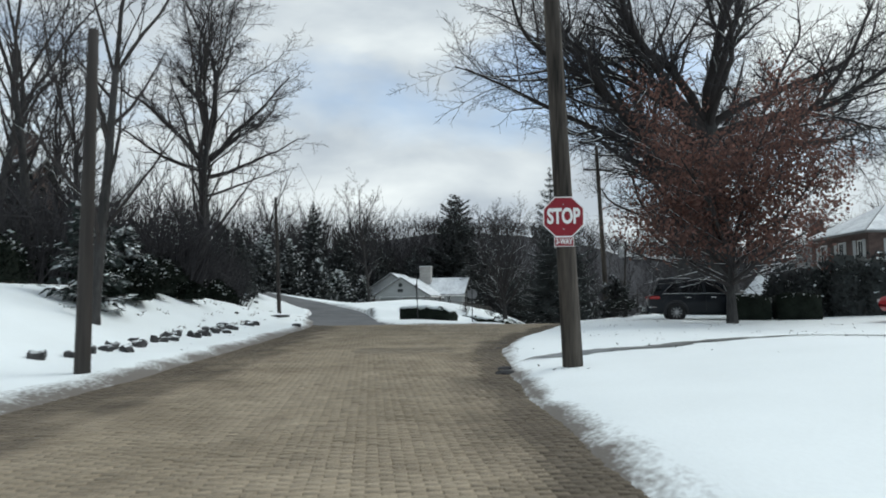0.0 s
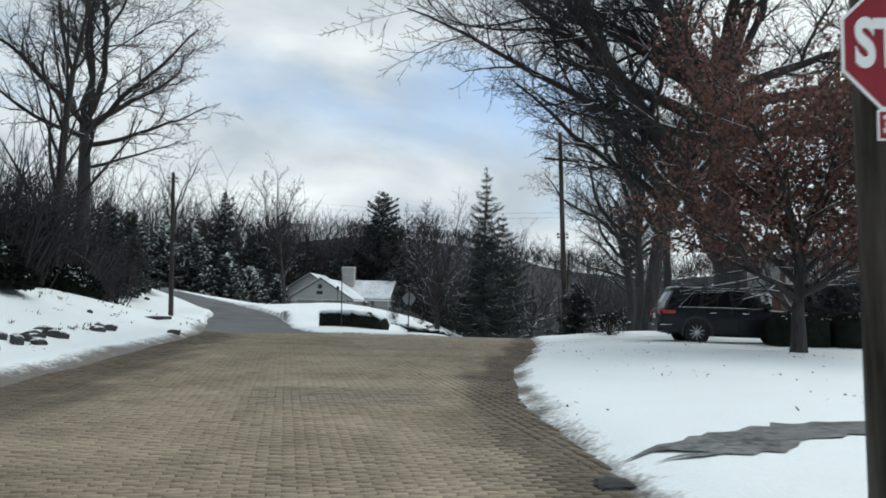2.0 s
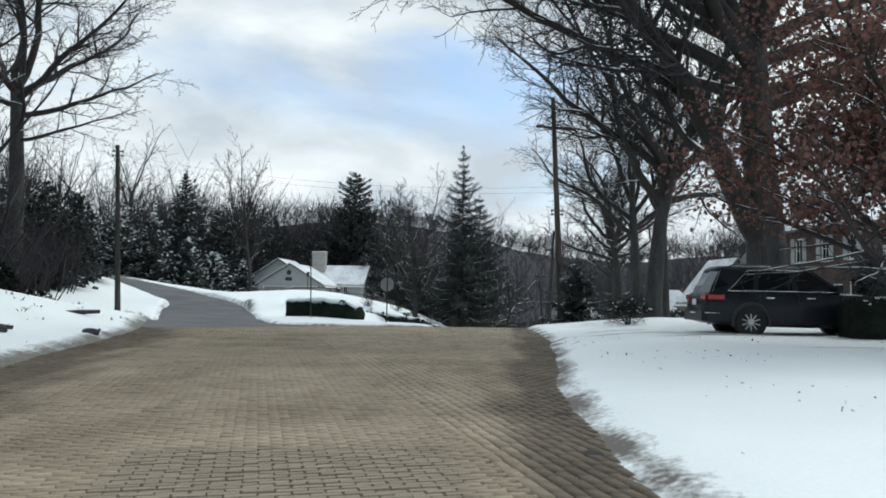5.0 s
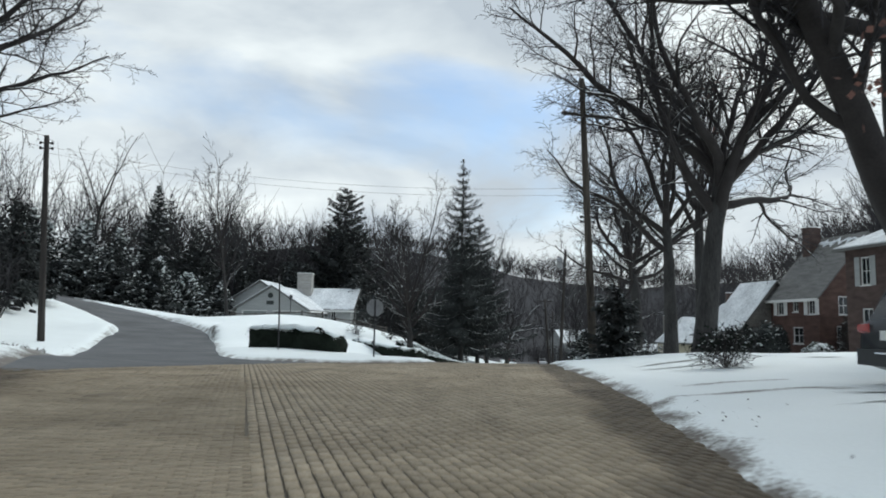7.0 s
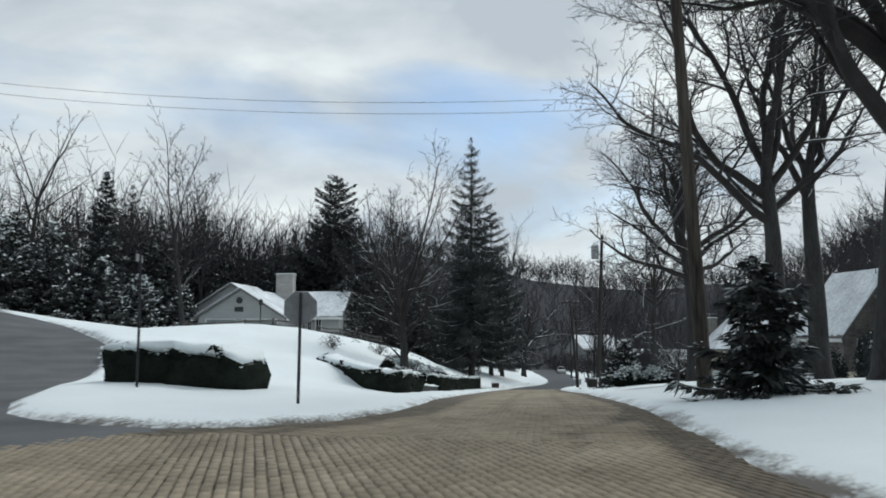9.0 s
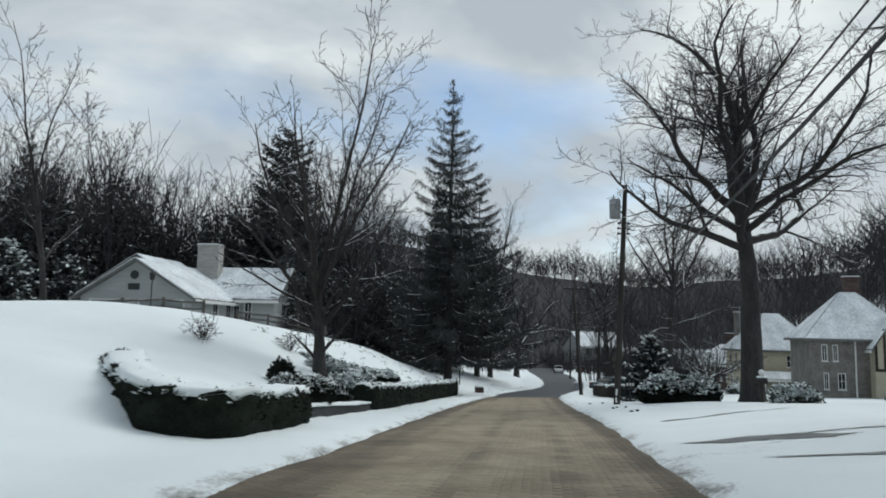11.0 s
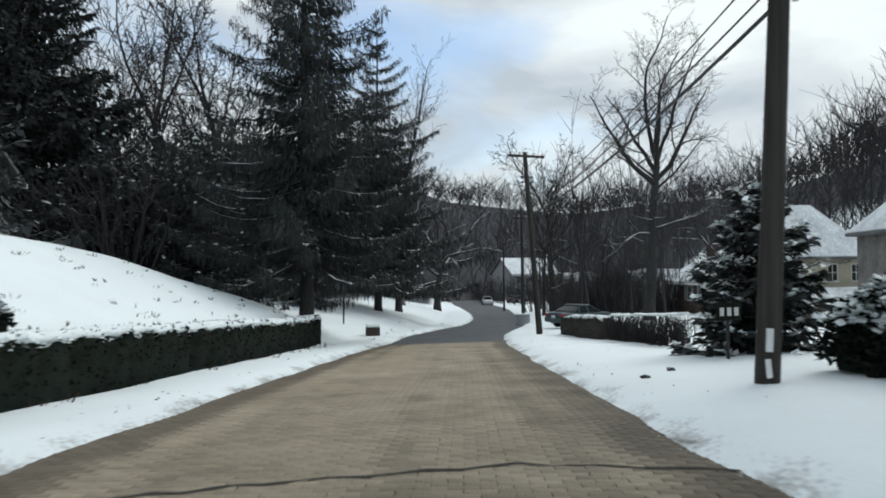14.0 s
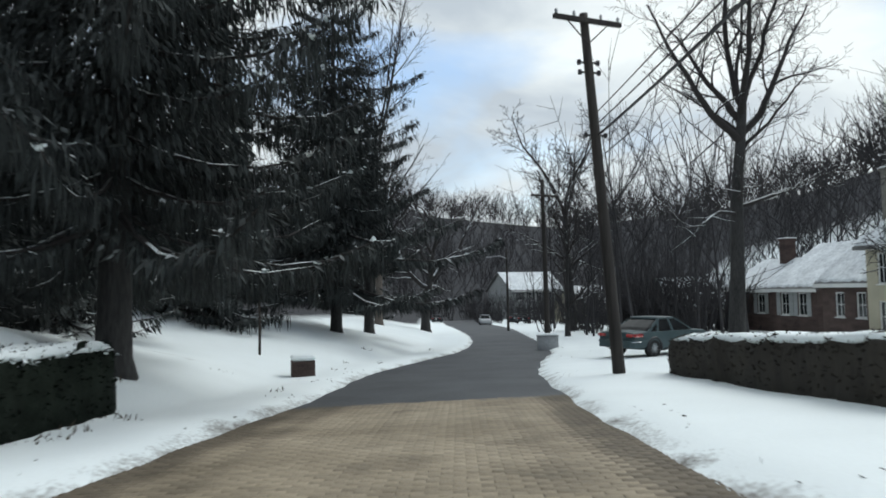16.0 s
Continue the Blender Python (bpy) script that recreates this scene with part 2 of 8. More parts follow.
wet_edges(M_BRICK)
M_BROWNHEDGE = material("brown_winter_hedge", (0.030, 0.026, 0.021), 0.85, 0.5, 14.0, 2.0, 0.8, island=0.4, stretch=(1, 1, 0.2))
M_AZALEA = material("brown_twigs_with_snow", (0.040, 0.033, 0.030), 0.9, 0.4, 14.0, 2.0, 0.3, island=0.4, snow=(0.62, 0.55, 2.6))
M_NEEDLE_DARK = material("dark_dense_evergreen", (0.042, 0.047, 0.046), 0.85, 0.5, 5.0, 0.8, 0.0, island=0.4, snow=(0.9, 0.25, 1.2), spec=0.1)
M_ROOFSNOW = material("thin_roof_snow", (0.60, 0.635, 0.66), 0.65, 0.22, 5.0, 0.7, 0.3, spec=0.2, second=(0.84, 0.875, 0.89))

# ---- mesh helpers ----
class Geo:
    """Collects vertices and faces of one mesh."""

    def __init__(self):
        self.v, self.f = [], []

    def add(self, verts, faces, m=None):
        o = len(self.v)
        self.v.extend([tuple(m @ Vector(p)) for p in verts] if m else [tuple(p) for p in verts])
        self.f.extend([tuple(o + i for i in f) for f in faces])
        return self

    def box(self, x0, y0, z0, x1, y1, z1, m=None, bevel=0.0):
        b = min(bevel, abs(x1 - x0) * 0.4, abs(y1 - y0) * 0.4, abs(z1 - z0) * 0.4)
        if b <= 0:
            v = [(x, y, z) for z in (z0, z1) for x, y in ((x0, y0), (x1, y0), (x1, y1), (x0, y1))]
            f = [(3, 2, 1, 0), (4, 5, 6, 7), (0, 1, 5, 4), (1, 2, 6, 5), (2, 3, 7, 6), (3, 0, 4, 7)]
            return self.add(v, f, m)
        rings = []
        for z, k in ((z0, b), (z0 + b, 0), (z1 - b, 0), (z1, b)):
            xa, xb, ya, yb = x0 + k, x1 - k, y0 + k, y1 - k
            c = b * 0.5
            rings.append([(xa + c, ya, z), (xb - c, ya, z), (xb, ya + c, z), (xb, yb - c, z), (xb - c, yb, z), (xa + c, yb, z), (xa, yb - c, z), (xa, ya + c, z)])
        return self.loft(rings, m)

    def loft(self, rings, m=None, caps=True):
        n = len(rings[0])
        v = [p for r in rings for p in r]
        f = [(a * n + i, a * n + (i + 1) % n, (a + 1) * n + (i + 1) % n, (a + 1) * n + i) for a in range(len(rings) - 1) for i in range(n)]
        if caps:
            f += [tuple(range(n - 1, -1, -1)), tuple((len(rings) - 1) * n + i for i in range(n))]
        return self.add(v, f, m)

    def lathe(self, profile, n=16, m=None, caps=True):
        rings = [[(r * math.cos(2 * math.pi * i / n), r * math.sin(2 * math.pi * i / n), z) for i in range(n)] for r, z in profile]
        return self.loft(rings, m, caps)

    def tube(self, pts, radii, n=6, caps=True):
        pts = [Vector(p) for p in pts]
        rings = []
        for i, p in enumerate(pts):
            d = (pts[min(i + 1, len(pts) - 1)] - pts[max(i - 1, 0)]).normalized()
            u = d.orthogonal().normalized() if i == 0 else (u - d * u.dot(d)).normalized()
            w = d.cross(u)
            r = radii[i] if hasattr(radii, "__len__") else radii
            rings.append([p + (u * math.cos(2 * math.pi * k / n) + w * math.sin(2 * math.pi * k / n)) * r for k in range(n)])
        return self.loft(rings, None, caps)


def finish(ob, mat, parent=None, label="", smooth=False):
    ob.data.materials.append(mat)
    if smooth:
        ob.data.shade_smooth()
    if parent:
        ob.parent = parent
    if label:
        ob["label"] = label
    return ob


def part(name, geo, mat, parent=None, label="", smooth=False):
    """One mesh object from a Geo or a bmesh, under a thing or a part."""
    me = bpy.data.meshes.new(name)
    if isinstance(geo, Geo):
        me.from_pydata(geo.v, [], geo.f)
    else:
        geo.to_mesh(me)
        geo.free()
    return finish(new(name, me), mat, parent, label, smooth)


def mesh_np(name, verts, faces, mat, parent=None, label="", smooth=False):
    """One mesh object from arrays; every face has the same number of corners."""
    me = bpy.data.meshes.new(name)
    verts, faces = np.asarray(verts, np.float32), np.asarray(faces, np.int32)
    k = faces.shape[1]
    me.vertices.add(len(verts))
    me.vertices.foreach_set("co", verts.ravel())
    me.loops.add(faces.size)
    me.loops.foreach_set("vertex_index", faces.ravel())
    me.polygons.add(len(faces))
    me.polygons.foreach_set("loop_start", np.arange(0, faces.size, k, dtype=np.int32))
    me.polygons.foreach_set("loop_total", np.full(len(faces), k, np.int32))
    me.update(calc_edges=True)
    return finish(new(name, me), mat, parent, label, smooth)


def thing(name, at, label, category, group="", turn=0.0, kind=""):
    ob = new(name)
    ob.matrix_basis = pose(*at, 0, 0, turn)
    return tagged(ob, label, category, group, kind)


# ---- the lie of the land ----
def sm(a, b, x):
    t = np.clip((np.asarray(x, float) - a) / (b - a), 0, 1)
    return t * t * (3 - 2 * t)


RIGHT_EDGE = [(1.6, -60), (1.5, 0), (1.25, 6.7), (1.1, 10), (1.2, 13.7), (1.4, 17.8), (2.1, 21.6), (3.6, 26.5), (5.0, 31.5), (6.2, 37), (7.3, 42.2), (9.2, 49),
              (11.1, 56.4), (13.3, 64), (15.5, 71.5), (18.4, 82.7), (21.5, 94), (24.4, 104.2), (28.4, 115.6), (34.2, 126.8), (41, 148), (50.6, 178.7), (62, 225), (80, 300)]
LEFT_EDGE = [(73, 300), (55.7, 232), (44, 180), (35.8, 146.5), (30.6, 131), (25, 121), (21.9, 114.6), (19.8, 106.6), (17.7, 101), (12.8, 84.2), (10.4, 75), (7.1, 61.6),
             (5.7, 57), (4.8, 51.5), (3.2, 46.6), (0.7, 45), (-2.2, 46.6), (-3.8, 48.5), (-4.8, 54), (-5.7, 60), (-7.2, 68), (-10.6, 75.4), (-14.2, 80.8), (-17.6, 83.4), (-21.5, 84.6), (-27, 85), (-36, 84.6), (-52, 83.5)]
FAR_LEFT = [(-52, 77.5), (-36, 78.6), (-27, 78.8), (-21.5, 77.6), (-17.2, 74.8), (-14.0, 70.8), (-12.3, 66), (-11.6, 61), (-10.2, 54), (-7.6, 42), (-6.2, 33.5), (-5.5, 24), (-5.3, 17), (-5.1, 10), (-5.1, 0), (-5.2, -60)]


def rounded(loop):
    """The loop with its corners cut once."""
    out = []
    for (ax, ay), (bx, by) in zip(loop, loop[1:] + loop[:1]):
        out += [(ax * 0.75 + bx * 0.25, ay * 0.75 + by * 0.25), (ax * 0.25 + bx * 0.75, ay * 0.25 + by * 0.75)]
    return out


PAVED = rounded(RIGHT_EDGE + LEFT_EDGE + FAR_LEFT)


def inside_distance(x, y, loop=None):
    """Metres to the loop's edge, positive inside."""
    loop = np.array(loop if loop is not None else PAVED)
    x, y = np.asarray(x, float), np.asarray(y, float)
    best, odd = np.full(x.shape, 1e9), np.zeros(x.shape, bool)
    for (ax, ay), (bx, by) in zip(loop, np.roll(loop, -1, 0)):
        dx, dy = bx - ax, by - ay
        t = np.clip(((x - ax) * dx + (y - ay) * dy) / (dx * dx + dy * dy), 0, 1)
        best = np.minimum(best, np.hypot(x - ax - t * dx, y - ay - t * dy))
        hit = (ay > y) != (by > y)
        odd ^= hit & (x < ax + (y - ay) / (dy if dy else 1e-9) * dx)
    return np.where(odd, best, -best)


STREET_Y = [-60, 0, 10, 20, 26, 30, 38, 48.7, 57, 65, 74, 82, 91, 107, 114.5, 130, 160, 210, 300, 500, 3000]
STREET_Z = [-1.8, -1.25, -1.17, -0.97, -0.86, -0.8, -0.81, -1.05, -1.62, -2.16, -2.86, -3.44, -4.08, -5.2, -5.7, -6.4, -7.4, -9.2, -11, -12, -12]


def street_z(y):
    k = np.array([-4, -2, 0, 2, 4.0])
    return sum(np.interp(np.asarray(y, float) + d, STREET_Y, STREET_Z) for d in k) / 5


LX, LY = zip(*[(-5.2, -60), (-5.1, 0), (-5.5, 24), (-6.0, 34), (-2.5, 44), (3.0, 48), (5.7, 57), (7.1, 61.6), (10.4, 75), (12.8, 84.2), (17.7, 101), (19.8, 106.6), (21.9, 114.6), (30.6, 131), (44, 180), (73, 300), (400, 1500)])
RX, RY = zip(*RIGHT_EDGE)


def base_z(x, y):
    """The land without kerbs: street, banks, terrace, far hills."""
    x, y = np.asarray(x, float), np.asarray(y, float)
    z = street_z(y)
    u = np.interp(y, LY, LX) - x
    v = x - np.interp(y, RY, RX)
    # bank along the upper street
    up = 1 - sm(31, 47, y)
    z = z + up * (1.62 * sm(1.2, 7.0, u) + 0.055 * np.clip(u - 7, 0, 30))
    # rise to the house and the side road
    hill = sm(44, 88, y) * (1 - 0.4 * sm(105, 116, y) * (1 - 0.85 * sm(6, 20, u)))
    uu = np.clip(u - 2.4, 0, 200)
    z = z + hill * (4.6 * (1 - np.exp(-uu / 9)) + 0.09 * np.clip(uu - 20, 0, 90))
    z = z + 0.3 * np.exp(-(((x + 1) / 4) ** 2) - ((y - 53) / 4) ** 2)
    # the strip between the side road and the left bank
    z = z + sm(40, 56, y) * sm(14, 24, -x) * 1.0 * (1 - sm(70, 95, y))
    # right-hand lawns
    z = z + (0.38 * sm(0.0, 6.0, v)) * (1 - 0.8 * sm(68, 95, y)) + 0.02 * np.clip(v - 8, 0, 30) * (1 - sm(60, 80, y))
    z = z - 0.22 * sm(12, 20, y) * (1 - sm(30, 38, y)) * sm(1.5, 6.5, v)
    # wooded valley sides far off
    wave = 1 + 0.16 * np.sin(x * 0.021 + 1.0) + 0.10 * np.sin(y * 0.017 + x * 0.009)
    across = sm(28, 90, v) * 37 * sm(70, 135, y) + sm(30, 230, u) * 24 * sm(60, 170, y)
    ahead = sm(250, 430, y + 0.15 * x) * 37
    return z + np.maximum(across, ahead) * wave + 6 * sm(400, 900, np.hypot(x, y))


# terrace held by the clipped hedge beside the lower street
HEDGE_A = [(1.9, 66.6), (2.9, 63.9), (4.0, 62.0), (4.9, 62.3), (5.5, 64.9), (6.0, 67.3)]
HEDGE_B = [(8.0, 75.4), (9.1, 79.2), (10.5, 84.6), (12.8, 93.0), (15.2, 101.6), (16.0, 104.4)]


def terrace(x, y):
    u = np.interp(y, LY, LX) - x
    gap = 1 - 0.65 * sm(66.5, 68.5, y) * (1 - sm(73.5, 76, y))
    mound = 0.55 * sm(4.3, 8.5, u) * (1 - sm(13, 22, u)) * sm(73, 82, y) * (1 - sm(99, 105, y))
    return mound + 0.60 * gap * sm(2.9, 4.0, u) * (1 - sm(14, 26, u)) * sm(61.5, 64.5, y) * (1 - sm(104.2, 106, y))


def land_z(x, y, sd=None):
    """The snow's surface, with its edge along the paving."""
    sd = inside_distance(x, y) if sd is None else sd
    wob = 0.055 * np.sin(x * 0.9 + 1.7 * np.sin(y * 0.5)) * np.sin(y * 1.1 + x) + 0.012 * np.sin(x * 3.1 + y * 2.3 + 2 * np.sin(y * 0.7))
    e = -sd + wob
    z = base_z(x, y) + terrace(x, y) * (sd < 0)
    bumps = 0.022 * np.sin(x * 0.9 + y * 0.5 + np.sin(y * 0.6)) * np.sin(y * 0.8 - x * 0.4) + 0.006 * np.sin(x * 2.7 + np.sin(y * 1.9)) * np.sin(y * 2.3 + np.sin(x * 1.3))
    return z - 0.15 + 0.30 * sm(-0.55, 0.55, e) + bumps * sm(0.1, 1.2, e)


def steps(*spans):
    out = []
    for a, b, d in spans:
        out += list(np.arange(a, b - 1e-6, d))
    return np.array(out)


def grid(xs, ys):
    X, Y = np.meshgrid(xs, ys)
    n, m = len(xs), len(ys)
    i = np.arange(n * m).reshape(m, n)
    f = np.stack([i[:-1, :-1], i[:-1, 1:], i[1:, 1:], i[1:, :-1]], -1).reshape(-1, 4)
    return X.ravel(), Y.ravel(), f


def build_ground():
    xs = steps((-2500, -400, 300), (-400, -100, 15), (-100, -40, 5), (-40, -26, 1.0), (-26, -16, 0.5), (-16, -4, 0.24), (-4, 36, 0.4), (36, 70, 0.8), (70, 140, 4), (140, 420, 14), (420, 2600, 300))
    ys = steps((-1500, -200, 200), (-200, -20, 20), (-20, 0, 2), (0, 44, 0.36), (44, 84, 0.26), (84, 135, 0.42), (135, 190, 1.0), (190, 320, 5), (320, 620, 14), (620, 3600, 300))
    X, Y, f = grid(xs, ys)
    sd = inside_distance(X, Y)
    Z = land_z(X, Y, sd)
    g = mesh_np("ground", np.stack([X, Y, Z], 1), f, M_SNOW, smooth=True)
    tagged(g, "snow-covered lawns and banks, gritty along the street edge", "ground", kind="structure")
    grit = np.clip(1 - np.abs(sd) / np.where((X < -4) & (Y < 45), 0.8, np.where(Y < 45, 0.46, 0.6)), 0, 1) * (0.92 - 0.34 * sm(40, 52, Y))
    # cleared walks and wheel marks showing wet ground
    for ax, ay, bx, by, w, k in ((6.2, 25.4, 9.5, 25.2, 0.12, 0.6), (12.0, 58.6, 17.5, 60.6, 0.6, 0.3), (5.3, 31.8, 8.2, 32.2, 0.14, 0.62), (5.0, 30.6, 8.0, 30.4, 0.2, 0.62), (6.3, 28.6, 10.5, 28.3, 0.1, 0.6), (17.0, 113.0, 11.0, 117.5, 0.3, 0.4)):
        dx, dy = bx - ax, by - ay
        t = np.clip(((X - ax) * dx + (Y - ay) * dy) / (dx * dx + dy * dy), 0, 1)
        d = np.hypot(X - ax - t * dx, Y - ay - t * dy)
        grit = np.maximum(grit, k * (1 - sm(w * 0.6, w * 1.5, d)))
    # leaf litter under the woods
    u, v = np.interp(Y, LY, LX) - X, X - np.interp(Y, RY, RX)
    wood = np.maximum(sm(46, 62, v) * sm(75, 110, Y), sm(34, 44, u) * sm(100, 118, Y) + sm(8, 14, u) * sm(118, 140, Y))
    wood = np.maximum.reduce([wood, sm(230, 280, Y + 0.15 * X) * sm(3, 10, np.maximum(u, v)), sm(28, 36, u) * (1 - sm(95, 105, Y)) * 0.8, sm(330, 400, np.hypot(X, Y)), sm(3, 7, u) * sm(160, 180, Y), sm(4, 9, v) * sm(205, 230, Y), sm(222, 236, Y)])
    wl = g.data.attributes.new("litter", "FLOAT", "POINT")
    wl.data.foreach_set("value", wood.astype(np.float32))
    at = g.data.attributes.new("grit", "FLOAT", "POINT")
    at.data.foreach_set("value", grit.astype(np.float32))
    return g


build_ground()


def is_side_road(x, y):
    return (y > 38.6 + (x + 5.8) * 1.15) & (x < 0.5 - (y - 44) * 0.1) & (y > 36)


def is_lower_asphalt(x, y):
    return y > 104.9 + (x - 22) * -0.12


def lengthwise(x, y):
    """Where the courses run along the upper street, not across it."""
    return (x > 0.05 - 0.121 * (y - 22)) & (y > 13)


def build_paving():
    xs, ys = steps((-52, 66, 0.4)), steps((-30, 240, 0.4))
    X, Y, f = grid(xs, ys)
    sd = inside_distance(X, Y)
    ok = sd > -0.7
    side, low = is_side_road(X, Y), is_lower_asphalt(X, Y)
    Z = base_z(X, Y)
    for name, mask, drop, mat, label in (("brick_street", ok & ~side & ~low, 0.016, M_BED, "worn tan brick paving of the sloping street"),
                                         ("side_road", ok & side, 0.0, M_ASPHALT, "damp grey asphalt side road climbing the hill"),
                                         ("road", ok & low, 0.0, M_ASPHALT_DAMP, "dark asphalt lower street curving through the valley")):
        keep = f[mask[f].all(1)] if name == "brick_street" else f[mask[f].any(1)]
        used = np.unique(keep)
        remap = np.zeros(len(X), int)
        remap[used] = np.arange(len(used))
        p = np.stack([X, Y, Z - drop], 1)[used]
        ob = tagged(mesh_np(name, p, remap[keep], mat, smooth=True), label, "road", kind="structure")
        if name == "brick_street":
            open_ = np.clip(0.55 + 0.6 * np.sin(p[:, 0] * 0.8 + 1.2) * np.sin(p[:, 1] * 0.35), 0.3, 1) * (1 - 0.9 * sm(42, 50, p[:, 1])) * np.where(lengthwise(p[:, 0], p[:, 1]), 0.55 + 0.45 * sm(17, 25, p[:, 1]), 0.55)
            ob.data.attributes.new("open", "FLOAT", "POINT").data.foreach_set("value", open_.astype(np.float32))


build_paving()


def wet_strip(pts, width, label, seed, name="path"):
    """A bare wet strip trodden or driven through the thin snow, with ragged edges."""
    rng = np.random.default_rng(seed)
    pts = np.array(pts, float)
    d = np.hypot(*np.diff(pts, axis=0).T)
    n = max(8, int(d.sum() / 0.12))
    s = np.linspace(0, d.sum(), n)
    cx, cy = (np.interp(s, np.r_[0, np.cumsum(d)], pts[:, k]) for k in (0, 1))
    tx, ty = np.gradient(cx), np.gradient(cy)
    ln = np.hypot(tx, ty)
    soft = lambda a: np.convolve(np.r_[a[:3], a, a[-3:]], np.ones(7) / 7, "valid")
    taper = np.clip(np.minimum(s, s[-1] - s) / 0.8, 0, 1)
    rows = []
    for side in (1, -1):
        w = width / 2 * taper * np.clip(1 + soft(rng.normal(0, 1.1, n)), 0.12, 2)
        x, y = cx - ty / ln * w * side, cy + tx / ln * w * side
        rows.append(np.stack([x, y, land_z(x, y) + 0.012], 1))
    v = np.concatenate(rows)
    i = np.arange(n - 1)
    ob = mesh_np(name, v, np.stack([i + n, i + n + 1, i + 1, i], 1), M_WET, smooth=True)
    return tagged(ob, label, "path", kind="structure")


M_WET = material("wet_trodden_ground", (0.085, 0.090, 0.088), 0.4, 0.4, 12.0, 1.5, 0.3, second=(0.24, 0.25, 0.245))
for k, (pts, w) in enumerate((([(1.35, 13.85), (2.2, 13.85), (3.2, 13.95), (4.4, 14.1), (5.4, 14.3)], 0.66), ([(1.5, 13.55), (2.3, 13.6)], 0.2), ([(4.6, 14.1), (10, 14.9), (15, 15.6)], 0.62), ([(6.2, 28.5), (8.5, 28.6), (10.6, 28.2)], 0.16), ([(7.0, 29.6), (10.5, 28.9)], 0.14),
                              ([(12.9, 60.6), (14.2, 60.3), (15.8, 59.7)], 0.6), ([(14.6, 60.6), (17.4, 60.4)], 0.16), ([(12.9, 58.1), (13.8, 57.6), (15.2, 57.0)], 0.18), ([(7.6, 37.6), (9.6, 38.4), (12.5, 38.9)], 0.3), ([(7.2, 36.3), (9.0, 36.6), (10.4, 36.7)], 0.22), ([(11.6, 36.9), (13.4, 37.4)], 0.26), ([(15.3, 66.6), (17.5, 67.4), (20, 67.6)], 0.25))):
    wet_strip(pts, w, "wet bare strip showing through thin snow", 1200 + k)

# ---- plants ----
def tubes_np(branches, sides):
    """Tubes round many branches (points, radii), batched by their number of points."""
    V, F, o = [], [], 0
    groups = {}
    for p, r in branches:
        groups.setdefault(len(p), []).append((p, r))
    ang = np.arange(sides) * 2 * np.pi / sides
    for n, some in groups.items():
        P = np.array([p for p, _ in some], float)
        R = np.array([r for _, r in some], float)
        d = np.empty_like(P)
        d[:, 1:-1], d[:, 0], d[:, -1] = P[:, 2:] - P[:, :-2], P[:, 1] - P[:, 0], P[:, -1] - P[:, -2]
        d /= np.linalg.norm(d, axis=2, keepdims=True) + 1e-9
        ref = np.where(np.abs(d[:, :1, 2:3]) > 0.8, np.array([1.0, 0, 0]), np.array([0, 0, 1.0]))
        u = np.cross(d, ref)
        u /= np.linalg.norm(u, axis=2, keepdims=True) + 1e-9
        w = np.cross(d, u)
        ring = P[:, :, None] + R[:, :, None, None] * (u[:, :, None] * np.cos(ang)[:, None] + w[:, :, None] * np.sin(ang)[:, None])
        B = len(some)
        V.append(ring.reshape(-1, 3))
        i = np.arange(B * n * sides).reshape(B, n, sides)
        a, b = i[:, :-1], i[:, 1:]
        q = np.stack([a, np.roll(a, -1, 2), np.roll(b, -1, 2), b], -1).reshape(-1, 4)
        F.append(q + o)
        o += B * n * sides
    return np.concatenate(V), np.concatenate(F)


def grow(rng, p, way, length, r, depth, out, form):
    """One branch that bears shorter ones along its way and thins as it gives them off."""
    n = max(1, min(form["most"][depth], round(length / form["step"][depth])))
    seg, wob, lift = length / n, form["wobble"][depth], form["lift"][depth]
    p, d = Vector(p), Vector(way).normalized()
    pts, rad, kids = [tuple(p)], [r], []
    due, spin = length * form["bare"][depth], rng.random() * 6.28
    for i in range(1, n + 1):
        t = i / n
        d = (d + Vector((rng.gauss(0, wob), rng.gauss(0, wob), rng.gauss(0, wob * 0.7) + lift * (0.4 + t)))).normalized()
        p = p + d * seg
        pts.append(tuple(p))
        rad.append(max(form["least"], r * (1 - (1 - form["tip"][depth]) * t)))
        while depth < form["depth"] and due <= t * length:
            s = min(1.0, t - due / length) * n
            kids.append((p - d * seg * s, d.copy(), due / length, rad[-1] + (rad[-2] - rad[-1]) * s))
            due += form["every"][depth] * (0.6 + 0.8 * rng.random())
    out[depth].append((pts, rad))
    for q, w, t, rk in kids:
        spin += 2.4 + rng.gauss(0, 0.45)
        o = w.orthogonal().normalized()
        side = o * math.cos(spin) + w.cross(o) * math.sin(spin)
        if depth:
            side.z *= 0.55 if side.z < 0 else 0.85
        a = radians(max(12, form["angle"][depth] + rng.gauss(0, 9)))
        ln = max(0.22, length * form["ratio"][depth] * (1 - form["fall"][depth] * t) * (0.65 + 0.6 * rng.random()))
        grow(rng, q, w * math.cos(a) + side.normalized() * math.sin(a), ln, max(form["least"], rk * form["thin"][depth] * (0.75 + 0.4 * rng.random())), depth + 1, out, form)


